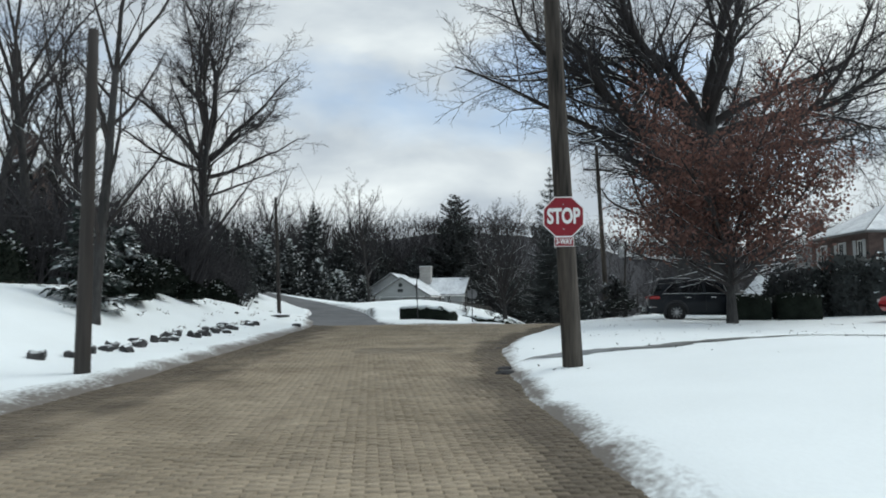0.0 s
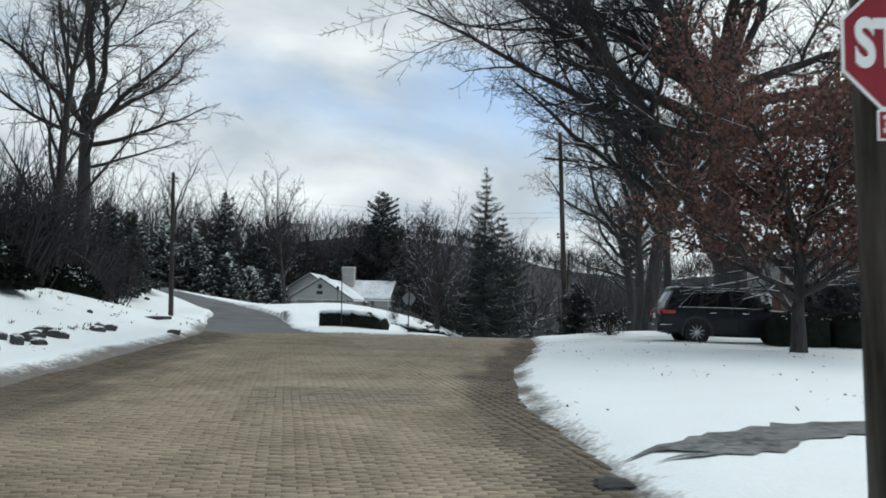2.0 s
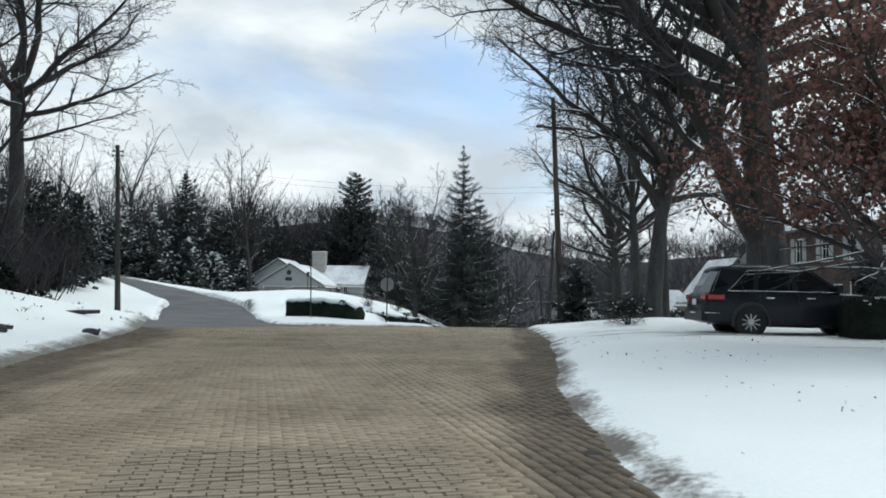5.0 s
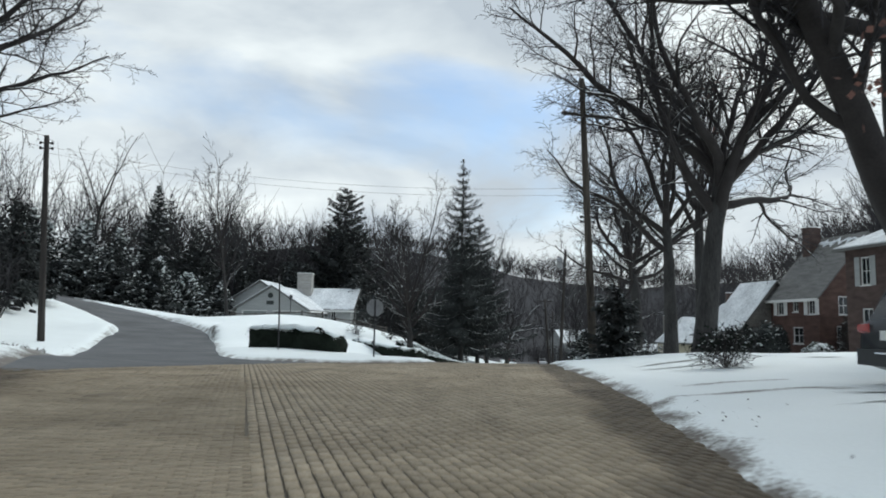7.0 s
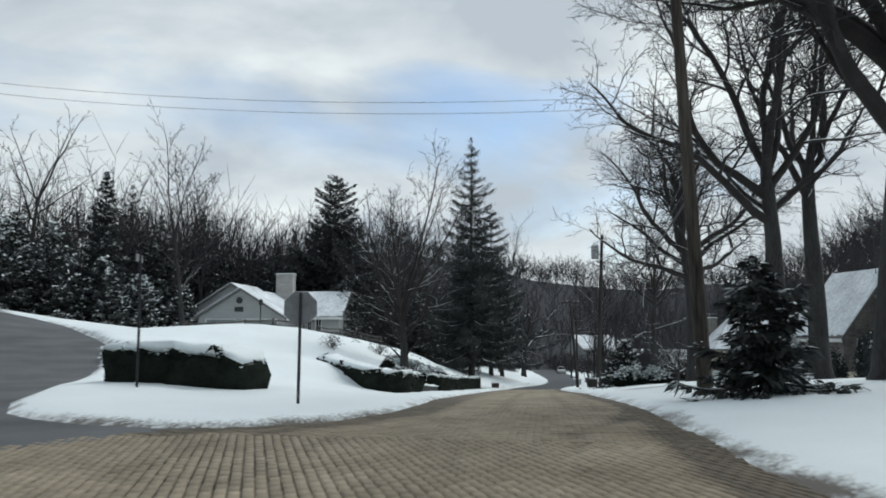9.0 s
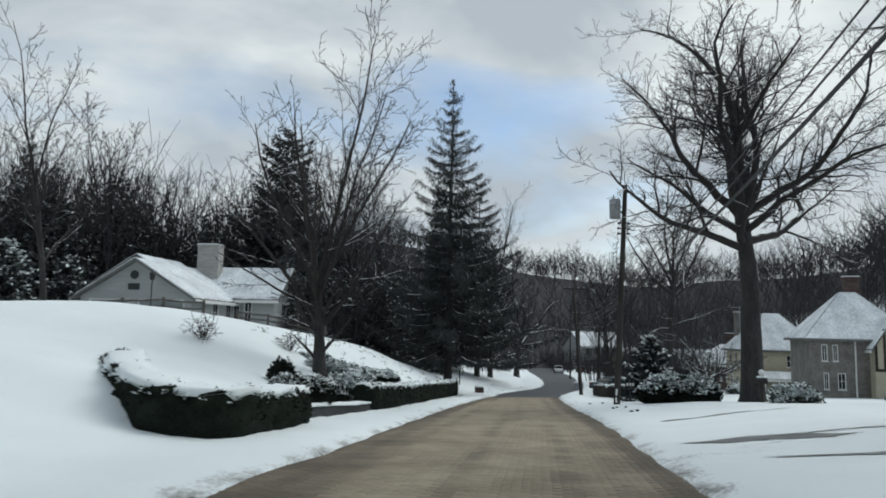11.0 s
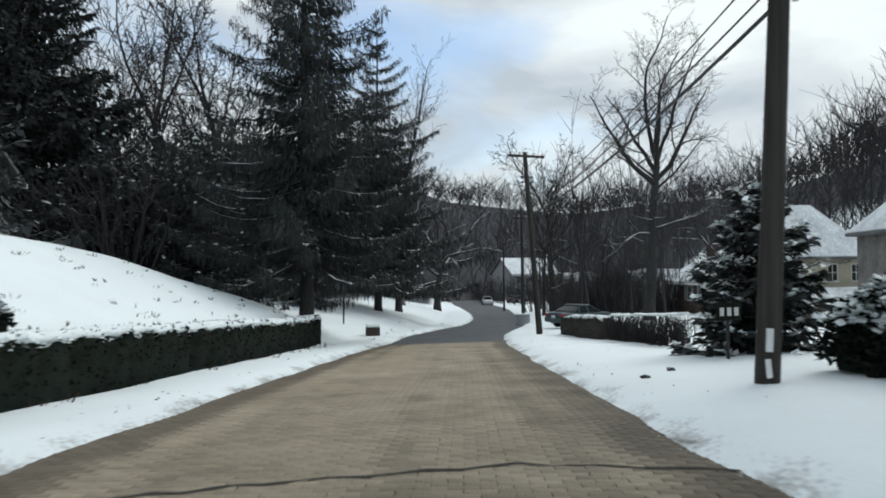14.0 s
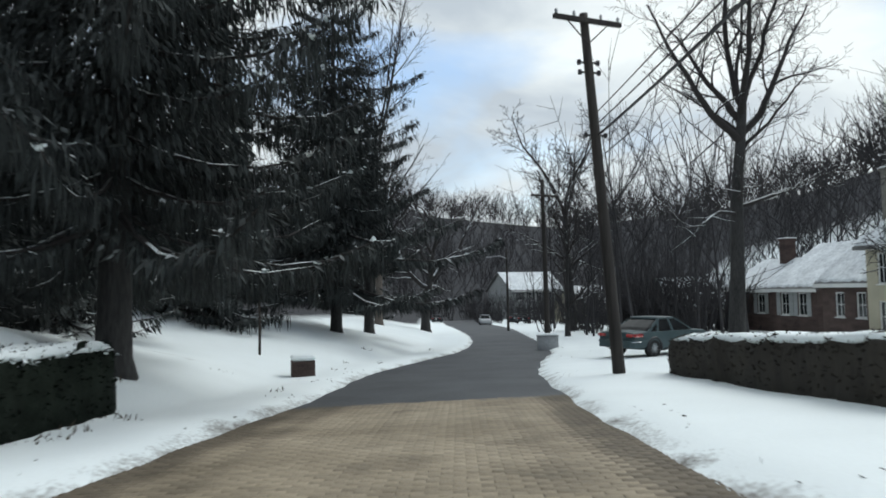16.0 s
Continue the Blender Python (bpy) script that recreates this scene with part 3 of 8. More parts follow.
# depth: trunk, limb, branch, spray, twig
OAK = dict(depth=4, most=(8, 14, 8, 4, 2), step=(1.5, 0.8, 0.5, 0.35, 0.3), wobble=(0.03, 0.15, 0.18, 0.2, 0.2), lift=(0.0, 0.035, 0.02, 0.01, 0.0), tip=(0.55, 0.16, 0.2, 0.35, 0.6), least=0.009,
           bare=(0.8, 0.24, 0.2, 0.12, 0), every=(1.4, 0.64, 0.32, 0.21, 0), angle=(52, 44, 44, 44, 0), ratio=(0.62, 0.46, 0.48, 0.42, 0), fall=(0.15, 0.5, 0.5, 0.4, 0), thin=(0.46, 0.52, 0.55, 0.65, 0), leaders=3)
VASE = dict(OAK, wobble=(0.03, 0.07, 0.10, 0.14, 0.16), lift=(0.0, 0.05, 0.05, 0.04, 0.02), bare=(0.30, 0.2, 0.15, 0.12, 0), every=(0.62, 0.85, 0.5, 0.32, 0), angle=(34, 34, 36, 38, 0), ratio=(0.62, 0.46, 0.46, 0.42, 0), thin=(0.5, 0.5, 0.52, 0.6, 0), tip=(0.5, 0.2, 0.2, 0.35, 0.6))
SMALL = dict(VASE, bare=(0.18, 0.16, 0.12, 0.1, 0), every=(0.42, 0.6, 0.4, 0.28, 0), angle=(42, 40, 40, 40, 0))
# for trees seen from far off only
FAR_OAK = dict(OAK, least=0.018, bare=(0.5, 0.2, 0.16, 0.12, 0), every=(0.7, 0.7, 0.4, 0.28, 0))
FAR_VASE = dict(VASE, least=0.018, every=(0.5, 0.62, 0.38, 0.27, 0), angle=(38, 38, 40, 40, 0))


def bare_tree(at, height, radius, label, seed, cfg=OAK, lean=(0, 0), bark=None, limbs=(), name="bare_tree", group="bare street trees", category="tree", fork=0.5, limb_bark=None):
    """Trunk, limbs and twigs of a leafless tree, height metres high; fork: the share of it at which the trunk parts into leaders;
    limbs: large limbs of their own (height, turn, rise, length, radius)."""
    rng = random.Random(seed)
    out = [[] for _ in range(6)]
    hf = height * fork
    grow(rng, (0, 0, -0.25), (lean[0], lean[1], 1), hf, radius, 0, out, cfg)
    trunk = out[0][0]
    tip, rt = Vector(trunk[0][-1]), trunk[1][-1]
    turn = rng.random() * 360
    for k in range(cfg["leaders"]):
        a, rise = radians(turn + k * 360 / cfg["leaders"] + rng.gauss(0, 14)), radians(68 + rng.gauss(0, 6))
        way = Vector((math.cos(a) * math.cos(rise) + lean[0], math.sin(a) * math.cos(rise) + lean[1], math.sin(rise)))
        grow(rng, tip - Vector((0, 0, 0.15 * k)), way, (height - hf) * (1.05 - 0.12 * k), rt * (0.78 - 0.08 * k), 1, out, cfg)
    n = len(trunk[0]) - 1
    for h, turn, rise, ln, r in limbs:
        s = min(h / hf, 0.99) * n
        p = Vector(trunk[0][int(s)]).lerp(Vector(trunk[0][int(s) + 1]), s - int(s))
        way = Vector((math.cos(radians(turn)) * math.cos(radians(rise)), math.sin(radians(turn)) * math.cos(radians(rise)), math.sin(radians(rise))))
        # a stem as thick as this one leans out straight
        own = dict(cfg, wobble=(0.02, 0.05, *cfg["wobble"][2:]), lift=(0.0, -0.01, *cfg["lift"][2:])) if r > 0.4 else cfg
        # long low limbs level out towards their ends
        if ln > 13 and r <= 0.4:
            own = dict(cfg, wobble=(0.02, 0.12, *cfg["wobble"][2:]), lift=(0.0, -0.006, *cfg["lift"][2:]))
        grow(rng, p, way, ln, r, 1, out, own)
    t = thing(name, at, label, category, group)
    pts, rad = trunk
    low = tuple(a + (b - a) * 0.3 for a, b in zip(pts[0], pts[1]))
    v, f = tubes_np([([pts[0], low, *pts[1:]], [rad[0] * 1.42, rad[0] * 1.08, *rad[1:]])], 14)
    mesh_np("trunk", v, f, bark or M_BARK, t, smooth=True)
    for one in out[1]:
        v, f = tubes_np([one], 7 if one[1][0] > 0.06 else 5)
        mesh_np("limb", v, f, limb_bark or M_LIMB, t, smooth=True)
    v, f = tubes_np(out[2], 4)
    mesh_np("branch_work", v, f, M_BOUGH, t, "branches lined with snow")["kind"] = "stuff"
    v, f = tubes_np(out[3] + out[4], 3)
    mesh_np("crown", v, f, M_TWIG, t, "bare twigs")["kind"] = "stuff"
    return t, out


def blades(P, D, N, length, width):
    """Small pointed leaves or needle sprays: places, directions, normals, sizes."""
    D = D / (np.linalg.norm(D, axis=1, keepdims=True) + 1e-9)
    S = np.cross(D, N)
    S /= np.linalg.norm(S, axis=1, keepdims=True) + 1e-9
    L, W = np.asarray(length)[:, None], np.asarray(width)[:, None]
    v = np.stack([P, P + D * L * 0.45 + S * W, P + D * L, P + D * L * 0.45 - S * W], 1).reshape(-1, 3)
    f = np.arange(len(v)).reshape(-1, 4)
    return v, f


def spruce(at, height, radius, label, seed, mat=None, droop=0.6, clear=0.06, tiers=34, name="spruce_tree", dense=1.0, top=1.0, group="conifers", hang=0.5, fine=1.0, curtain=0, broad=1.0, core=0.0, clumps=0, clump=0.14, layered=0.0):
    """A conifer: trunk, whorled boughs, hanging needle sprays."""
    rng, mat = np.random.default_rng(seed), mat or M_NEEDLE
    t = thing(name, at, label, "tree", group)
    r0 = height * 0.0105 + 0.05
    pts = [(0.05 * math.sin(k), 0.05 * math.cos(2 * k), -0.25 + (height + 0.2) * k / 9) for k in range(10)]
    v, f = tubes_np([([pts[0], (0, 0, 0.25), *pts[1:]], [r0 * 1.5, r0 * 1.12, *[r0 * (1 - k / 9) + 0.012 for k in range(1, 10)]])], 10)
    mesh_np("trunk", v, f, M_BARK, t, smooth=True)
    boughs, P, D, N, L, W = [], [], [], [], [], []
    for k in range(tiers):
        s = k / (tiers - 1)
        z = height * (clear + (0.985 - clear) * s)
        reach = radius * (1 - s) ** (0.85 * top) * (0.78 - layered + (0.4 + 2 * layered) * rng.random()) + 0.12
        count = max(4, int((9 - 4 * s)))
        for j in range(count):
            if rng.random() < 0.08:
                continue
            a = 2 * np.pi * (j + rng.random() * 0.8) / count + k * 1.1
            ln = reach * (0.7 + 0.45 * rng.random())
            out = np.array([np.cos(a), np.sin(a), 0])
            n = 6
            q = np.linspace(0, 1, n)
            rise = (0.55 * s - 0.15) * q - droop * 0.55 * q * (1 - 0.75 * q) * (1 - s * 0.6) + 0.16 * q**3
            pp = np.array([0, 0, z + rng.normal(0, 0.12)]) + out * (q * ln)[:, None] + np.array([0, 0, 1.0]) * (rise * ln)[:, None]
            boughs.append((pp.tolist(), (0.014 + 0.012 * ln * (1 - q)).tolist()))
            m = int((10 + ln * 13) * dense)
            tq = rng.random(m) ** 0.75
            idx = np.minimum((tq * (n - 1)).astype(int), n - 2)
            fr = (tq * (n - 1) - idx)[:, None]
            base = pp[idx] * (1 - fr) + pp[idx + 1] * fr
            side = np.cross(out, [0, 0, 1.0]) * rng.choice([-1, 1], m)[:, None]
            wl = ln * 0.26 * (1 - tq * 0.5) + 0.12
            base2 = base + side * (rng.random(m) * wl * 0.55)[:, None]
            d = side * rng.uniform(0.2, 0.9, m)[:, None] + out * rng.uniform(0.2, 0.9, m)[:, None] + np.array([0, 0, 1.0]) * rng.uniform(-1.6 * hang - 0.25, 0.15, m)[:, None]
            P.append(base2), D.append(d), N.append(np.array([0, 0, 1.0]) + rng.normal(0, 0.35, (m, 3)))
            L.append(fine * rng.uniform(0.35, 0.8, m) * (0.35 + 0.10 * ln + 0.25 * wl)), W.append(broad * fine * rng.uniform(0.03, 0.075, m) * (0.8 + 0.1 * ln))
            if curtain:
                m = int(curtain * ln)
                tq = rng.uniform(0.15, 1.0, m)
                idx = np.minimum((tq * (n - 1)).astype(int), n - 2)
                fr = (tq * (n - 1) - idx)[:, None]
                P.append(pp[idx] * (1 - fr) + pp[idx + 1] * fr + rng.normal(0, 0.16, (m, 3)) * [1, 1, 0.3])
                D.append(np.array([0, 0, -1.0]) + rng.normal(0, 0.13, (m, 3))), N.append(rng.normal(0, 1, (m, 3)) * [1, 1, 0.1])
                L.append(rng.uniform(0.2, 0.75, m) * (1.1 - 0.5 * s)), W.append(rng.uniform(0.018, 0.04, m) * 30 / max(30, curtain))
    if core:
        big = height > 20
        n = int((260 if big else 100) * height * (0.6 + radius / 4))
        q = (1 - np.sqrt(rng.random(n))) * (0.75 if layered else 1.0)
        a, rr = rng.random(n) * 6.283, core * 1.15 * radius * (1 - q) ** (0.85 * top) * np.sqrt(rng.random(n))
        o = np.stack([np.cos(a), np.sin(a), 0 * a], 1)
        p = o * rr[:, None] + np.array([0, 0, 1.0]) * (height * (clear + 0.03 + (0.93 - clear) * q))[:, None]
        v, f = blades(p, o * rng.uniform(0.1, 0.8, n)[:, None] - np.array([0, 0, 1.0]) * rng.uniform(0.2, 1.0, n)[:, None], rng.normal(0, 1, (n, 3)), rng.uniform(0.35, 0.75, n) * (0.5 + 0.12 * radius) * (0.55 if big else 0.8), rng.uniform(0.022, 0.055, n) * (0.5 + 0.12 * radius) * (0.75 if big else 1.2))
        mesh_np("inner_foliage", v, f, M_NEEDLE_DARK, t, "shaded inner foliage")["kind"] = "stuff"
    v, f = tubes_np(boughs if dense > 1 else boughs[::2], 3)
    mesh_np("bough_work", v, f, M_SPRUCEBOUGH, t)["kind"] = "stuff"
    v, f = blades(*[np.concatenate(k) for k in (P, D, N, L, W)])
    mesh_np("crown", v, f, mat, t, "needle sprays")["kind"] = "stuff"
    if clumps:
        tips = np.array([np.array(b[0])[k] for b in boughs for k in (3, 4, 5)]) + [0, 0, 0.06]
        snow_clumps(t, tips[rng.choice(len(tips), min(clumps, len(tips)), False)], clump, seed)
    return t


def woods(name, spots, heights, label, seed, mat, girth=0.10, twigs=70, kind="stuff", spread=0.16, thick=0.032, low=0.3):
    """Far-off bare trees, too many to count, in one mesh: a trunk, upswept limbs and a haze of twigs."""
    rng = np.random.default_rng(seed)
    br = []
    up = np.array([0, 0, 1.0])
    for (x, y), h in zip(spots, heights):
        z = float(base_z(x, y))
        lean = rng.normal(0, 0.04, 2)
        q = np.linspace(0, 1, 4)
        tr = np.array([x, y, z - 0.2]) + np.stack([lean[0] * h * q, lean[1] * h * q, h * q * 0.78], 1)
        br.append((tr, girth * h / 12 * (1.15 - 0.9 * q)))
        count = 7
        each = max(2, round(twigs / count))
        a0 = rng.random() * 6.283
        for k in range(count):
            s = low + (0.95 - low) * (k + rng.random()) / count
            p = tr[0] + (tr[-1] - tr[0]) * s
            a = a0 + 2.4 * k + rng.normal(0, 0.3)
            o = np.array([np.cos(a), np.sin(a), 0])
            out, rise = h * spread * rng.uniform(0.7, 1.3), (h - (p[2] - z)) * rng.uniform(0.75, 1.02)
            m, e = p + o * out * 0.6 + up * rise * 0.4, p + o * out + up * rise
            br.append((np.array([p, m, e]), thick * np.array([2.0, 1.4, 0.5])))
            for _ in range(each):
                f = rng.uniform(0.25, 1.0)
                c = p + (m - p) * f * 2 if f < 0.5 else m + (e - m) * (f - 0.5) * 2
                d = o * rng.uniform(0.0, 0.5) + rng.normal(0, 0.42, 3) + up * rng.uniform(0.3, 1.0)
                ln = h * rng.uniform(0.08, 0.17)
                br.append((np.array([c, c + d * ln]), np.array([thick * 0.9, thick * 0.4])))
    v, f = tubes_np(br, 3)
    return tagged(mesh_np(name, v, f, mat), label, "woods", kind=kind)


def thicket(name, spots, heights, label, seed, mat, stems=22):
    """Tangled bare undergrowth in one mesh."""
    rng = np.random.default_rng(seed)
    br = []
    for (x, y), h in zip(spots, heights):
        z = float(base_z(x, y)) - 0.1
        for _ in range(stems):
            a, ln = rng.random() * 6.283, h * rng.uniform(0.45, 1.05)
            o = np.array([np.cos(a), np.sin(a), 0])
            p = np.array([x, y, z]) + o * rng.random() * h * 0.25
            out = rng.uniform(0.1, 0.6)
            e = p + o * ln * out + np.array([0, 0, ln])
            m = p * 0.5 + e * 0.5 + rng.normal(0, 0.06 * h, 3) + np.array([0, 0, 0.08 * h])
            w = 0.012 + 0.005 * h
            br.append((np.array([p, m, e]), np.array([w * 1.4, w, w * 0.4])))
            for _ in range(2):
                q = m + (e - m) * rng.random() * 0.7
                b = q + (rng.normal(0, 0.2, 3) + np.array([0, 0, 0.22])) * h
                br.append((np.array([q, b]), np.array([w * 0.8, w * 0.3])))
    v, f = tubes_np(br, 3)
    return tagged(mesh_np(name, v, f, mat), label, "undergrowth", kind="stuff")


def hedge(line, width, height, label, seed, mat=None, cap=True, name="hedge", group="clipped hedges", ragged=0.05, zf=None, thick=1.0, edge_clumps=0, blunt=0.25):
    """A clipped hedge along a line of places, with leaves proud of it and snow on top."""
    rng, mat = np.random.default_rng(seed), mat or M_HEDGE
    line = np.array(line, float)
    seg = np.hypot(*np.diff(line, axis=0).T)
    total = seg.sum()
    n = max(4, int(total / 0.3))
    s = np.linspace(0, total, n)
    cs = np.r_[0, np.cumsum(seg)]
    cx, cy = np.interp(s, cs, line[:, 0]), np.interp(s, cs, line[:, 1])
    tx, ty = np.gradient(cx), np.gradient(cy)
    ln = np.hypot(tx, ty)
    nx, ny = -ty / ln, tx / ln
    prof = [(-0.5, 0.0), (-0.52, 0.35), (-0.5, 0.72), (-0.43, 0.92), (-0.3, 1.0), (0.0, 1.03), (0.3, 1.0), (0.43, 0.92), (0.5, 0.72), (0.52, 0.35), (0.5, 0.0)]
    ends = np.clip(np.minimum(s, total - s) / (width * 0.45), 0, 1) ** 0.5 * blunt + 1 - blunt
    c = np.array([cx.mean(), cy.mean()])
    zf = zf or (lambda a, b: base_z(a, b) + 0.08)
    z0 = zf(cx, cy)
    t = thing(name, (c[0], c[1], float(z0.mean())), label, "hedge", group)
    k = len(prof)
    ring = np.empty((n, k, 3))
    nz = rng.normal(0, ragged, (n, k))
    for j, (a, b) in enumerate(prof):
        w = a * width * ends + nz[:, j] * np.sign(a) * (b > 0)
        ring[:, j, 0], ring[:, j, 1] = cx + nx * w - c[0], cy + ny * w - c[1]
        ring[:, j, 2] = z0 - z0.mean() + b * height * (1 - 0.48 * blunt * (1 - ends) / blunt) + (nz[:, j] * 0.6 if b > 0 else -0.15)
    g = Geo()
    g.loft([list(map(tuple, r)) for r in ring])
    part("leaf_body", g, mat, t, smooth=True)
    m = int(total * (height * 2 + width) * 110)
    i, j, fi, fj = rng.integers(0, n - 1, m), rng.integers(0, k - 1, m), rng.random(m)[:, None], rng.random(m)[:, None]
    p = (ring[i, j] * (1 - fj) + ring[i, j + 1] * fj) * (1 - fi) + (ring[i + 1, j] * (1 - fj) + ring[i + 1, j + 1] * fj) * fi
    mid = np.stack([cx[i] - c[0], cy[i] - c[1], z0[i] - z0.mean() + height * 0.5], 1)
    o = p - mid
    o /= np.linalg.norm(o, axis=1, keepdims=True) + 1e-9
    d = o + rng.normal(0, 0.7, (m, 3))
    v, f = blades(p - o * 0.02, d, rng.normal(0, 1, (m, 3)), rng.uniform(0.05, 0.11, m), rng.uniform(0.015, 0.03, m))
    mesh_np("leaves", v, f, mat, t)
    if cap:
        sub = ring[:, 3:8].copy()
        even = lambda q: np.apply_along_axis(lambda c_: np.convolve(np.r_[c_[:1], c_, c_[-1:]], [0.25, 0.5, 0.25], 'valid'), 0, q)
        sub = even(sub)
        lump = even(0.03 + 0.06 * rng.random((n, 5)))
        sub[:, :, 2] += lump * thick
        sub[:, 0, 2] += even(0.12 * rng.random(n) - 0.03) * thick
        sub[:, -1, 2] += even(0.12 * rng.random(n) - 0.03) * thick
        for e in (0, -1):
            grow_out = (ring[:, 3 if e == 0 else 7] - ring[:, 5])[:, :2]
            sub[:, e, :2] += 0.015 * np.sign(grow_out)
        low = ring[:, 3:8].copy()
        low[:, :, 2] -= 0.03
        loops = [list(map(tuple, a)) + list(map(tuple, b[::-1])) for a, b in zip(sub, low)]
        g = Geo()
        g.loft(loops)
        part("snow", g, M_CAP, t, "lumpy snow lying on top", smooth=True)
    if edge_clumps:
        m = int(total * edge_clumps)
        i, j, f = rng.integers(0, n - 1, m), rng.choice([3, 7], m), rng.random(m)[:, None]
        snow_clumps(t, ring[i, j] * (1 - f) + ring[i + 1, j] * f + rng.normal(0, 0.05, (m, 3)), 0.05, seed)
    return t


def shrub(at, rx, ry, rz, label, seed, mat=None, name="shrub", leaves=2600, size=0.10, category="shrub", group="", squat=0.75, twiggy=False, clumps=0, clump=0.10):
    """A mound of leaves on a lumpy core."""
    rng, mat = np.random.default_rng(seed), mat or M_SHRUB
    t = thing(name, at, label, category, group)
    nu, nv = 22, 11
    g = Geo()
    rings = []
    ph = rng.random(6) * 6.28
    for a in range(nv):
        th = math.pi * 0.5 * a / (nv - 1)
        ring = []
        for b in range(nu):
            u = 2 * math.pi * b / nu
            k = 0.86 + 0.09 * math.sin(3 * u + ph[0] + 2 * th) + 0.07 * math.sin(5 * u + ph[1] - 3 * th) + 0.04 * math.sin(9 * u + ph[2])
            c, s_ = math.cos(th) ** squat if a < nv - 1 else 0.02, math.sin(th)
            ring.append((rx * c * k * math.cos(u), ry * c * k * math.sin(u), -0.1 + (rz + 0.02) * s_ * k))
        rings.append(ring)
    g.loft(rings)
    core = part("core", g, mat if not twiggy else M_BARK, t, smooth=True)
    u, th = rng.random(leaves) * 6.283, np.arcsin(rng.random(leaves))
    k = (0.88 + 0.09 * np.sin(3 * u + ph[0] + 2 * th) + 0.07 * np.sin(5 * u + ph[1] - 3 * th)) * rng.uniform(0.9, 1.08, leaves)
    c = np.cos(th) ** squat
    p = np.stack([rx * c * k * np.cos(u), ry * c * k * np.sin(u), rz * np.sin(th) * k], 1)
    d = p / np.array([rx, ry, rz]) + rng.normal(0, 0.6, (leaves, 3))
    v, f = blades(p, d, np.array([0, 0, 1.0]) + rng.normal(0, 0.7, (leaves, 3)), rng.uniform(0.6, 1.5, leaves) * size, rng.uniform(0.25, 0.45, leaves) * size)
    mesh_np("leaves", v, f, mat, t)
    if clumps:
        up = np.flatnonzero(p[:, 2] > rz * 0.35)
        w = (p[up, 2] / rz) ** 2
        snow_clumps(t, p[rng.choice(up, min(clumps, len(up)), False, w / w.sum())], clump, seed)
    return t


def snow_clumps(parent, P, size, seed, each=5):
    """Snow caught on leaves and boughs: small flakes laid over one another, in one mesh."""
    rng = np.random.default_rng(seed)
    P = np.repeat(np.asarray(P, float), each, 0)
    n = len(P)
    sz = size * rng.uniform(0.6, 1.4, n)
    P = P + rng.normal(0, 0.55, (n, 3)) * size * [1, 1, 0.45]
    d = rng.normal(0, 1, (n, 3)) * [1, 1, 0.25]
    d /= np.linalg.norm(d, axis=1, keepdims=True)
    v, f = blades(P - d * sz[:, None] * 0.6, d, np.array([0, 0, 1.0]) + rng.normal(0, 0.35, (n, 3)), sz * 1.3, sz * 0.55)
    ob = mesh_np("snow", v, f, M_CAP, parent, "clumps of snow")
    ob["kind"] = "stuff"
    return ob


def gz(x, y):
    return float(land_z(np.array([x]), np.array([y]))[0])

# ---- trees in their places ----
def at(x, y, dz=0.0):
    return (x, y, gz(x, y) + dz)


# great oak beside the upper drive, its limbs over the street
bare_tree(at(13.75, 35.1), 21.0, 0.72, "huge old oak with snow-lined limbs spreading over the street", 11, OAK, fork=0.46, limbs=(
    (2.7, 182, 58, 13.5, 0.46), (8.2, 176, 27, 15.5, 0.28), (8.8, 190, 34, 15.0, 0.28), (7.8, 166, 19, 14.0, 0.22), (9.2, 205, 34, 13.0, 0.24), (9.3, 150, 34, 13.5, 0.24), (9.0, 6, 20, 13.0, 0.26), (9.4, 338, 34, 11.0, 0.24),
    (7.4, 340, 24, 11.0, 0.24), (9.3, 120, 40, 11.0, 0.24), (9.0, 225, 44, 10.0, 0.22), (8.0, 12, 16, 13.5, 0.24), (9.2, 300, 46, 9.0, 0.2)), name="oak_tree")
# group of oaks beyond the drive
leafy_oak, oak_limbs = bare_tree(at(16.5, 50.2), 22.0, 0.53, "tall bare oak with dark rugged trunk", 23, OAK, fork=0.38, limbs=((6.4, 185, 46, 11, 0.26), (6.8, 10, 12, 10, 0.22), (7.6, 240, 50, 11, 0.26), (7.8, 120, 48, 11, 0.25), (5.6, 350, 70, 13, 0.34), (7.2, 300, 44, 10, 0.24), (8.0, 60, 46, 10, 0.22), (8.0, 160, 62, 13, 0.28)), name="oak_tree")
root = np.array(oak_limbs[1][4][0])
ends = np.array([q[0][-1] for q in oak_limbs[3]])
ends = ends[(np.abs(ends[:, None] - root[5:][None]).max(2).min(1) < 1.6) & (ends[:, 2] < root[:, 2].max() + 0.2)][::3]
rng = np.random.default_rng(24)
ends = np.repeat(ends, 9, 0) + rng.normal(0, 0.14, (9 * len(ends), 3))
v, f = blades(ends, rng.normal(0, 1, ends.shape) - [0, 0, 0.8], rng.normal(0, 1, ends.shape), rng.uniform(0.08, 0.15, len(ends)), rng.uniform(0.03, 0.055, len(ends)))
mesh_np("leaves", v, f, M_MAPLE, leafy_oak, "few withered brown leaves left on one limb")
bare_tree(at(20.0, 60.4), 21.0, 0.44, "tall bare oak with ascending limbs", 37, OAK, fork=0.42, limbs=((6.6, 190, 32, 10, 0.2), (7.6, 160, 50, 10, 0.2), (8.0, 330, 46, 9, 0.18), (8.3, 235, 52, 10, 0.2), (7.0, 20, 40, 9, 0.18)), name="oak_tree")
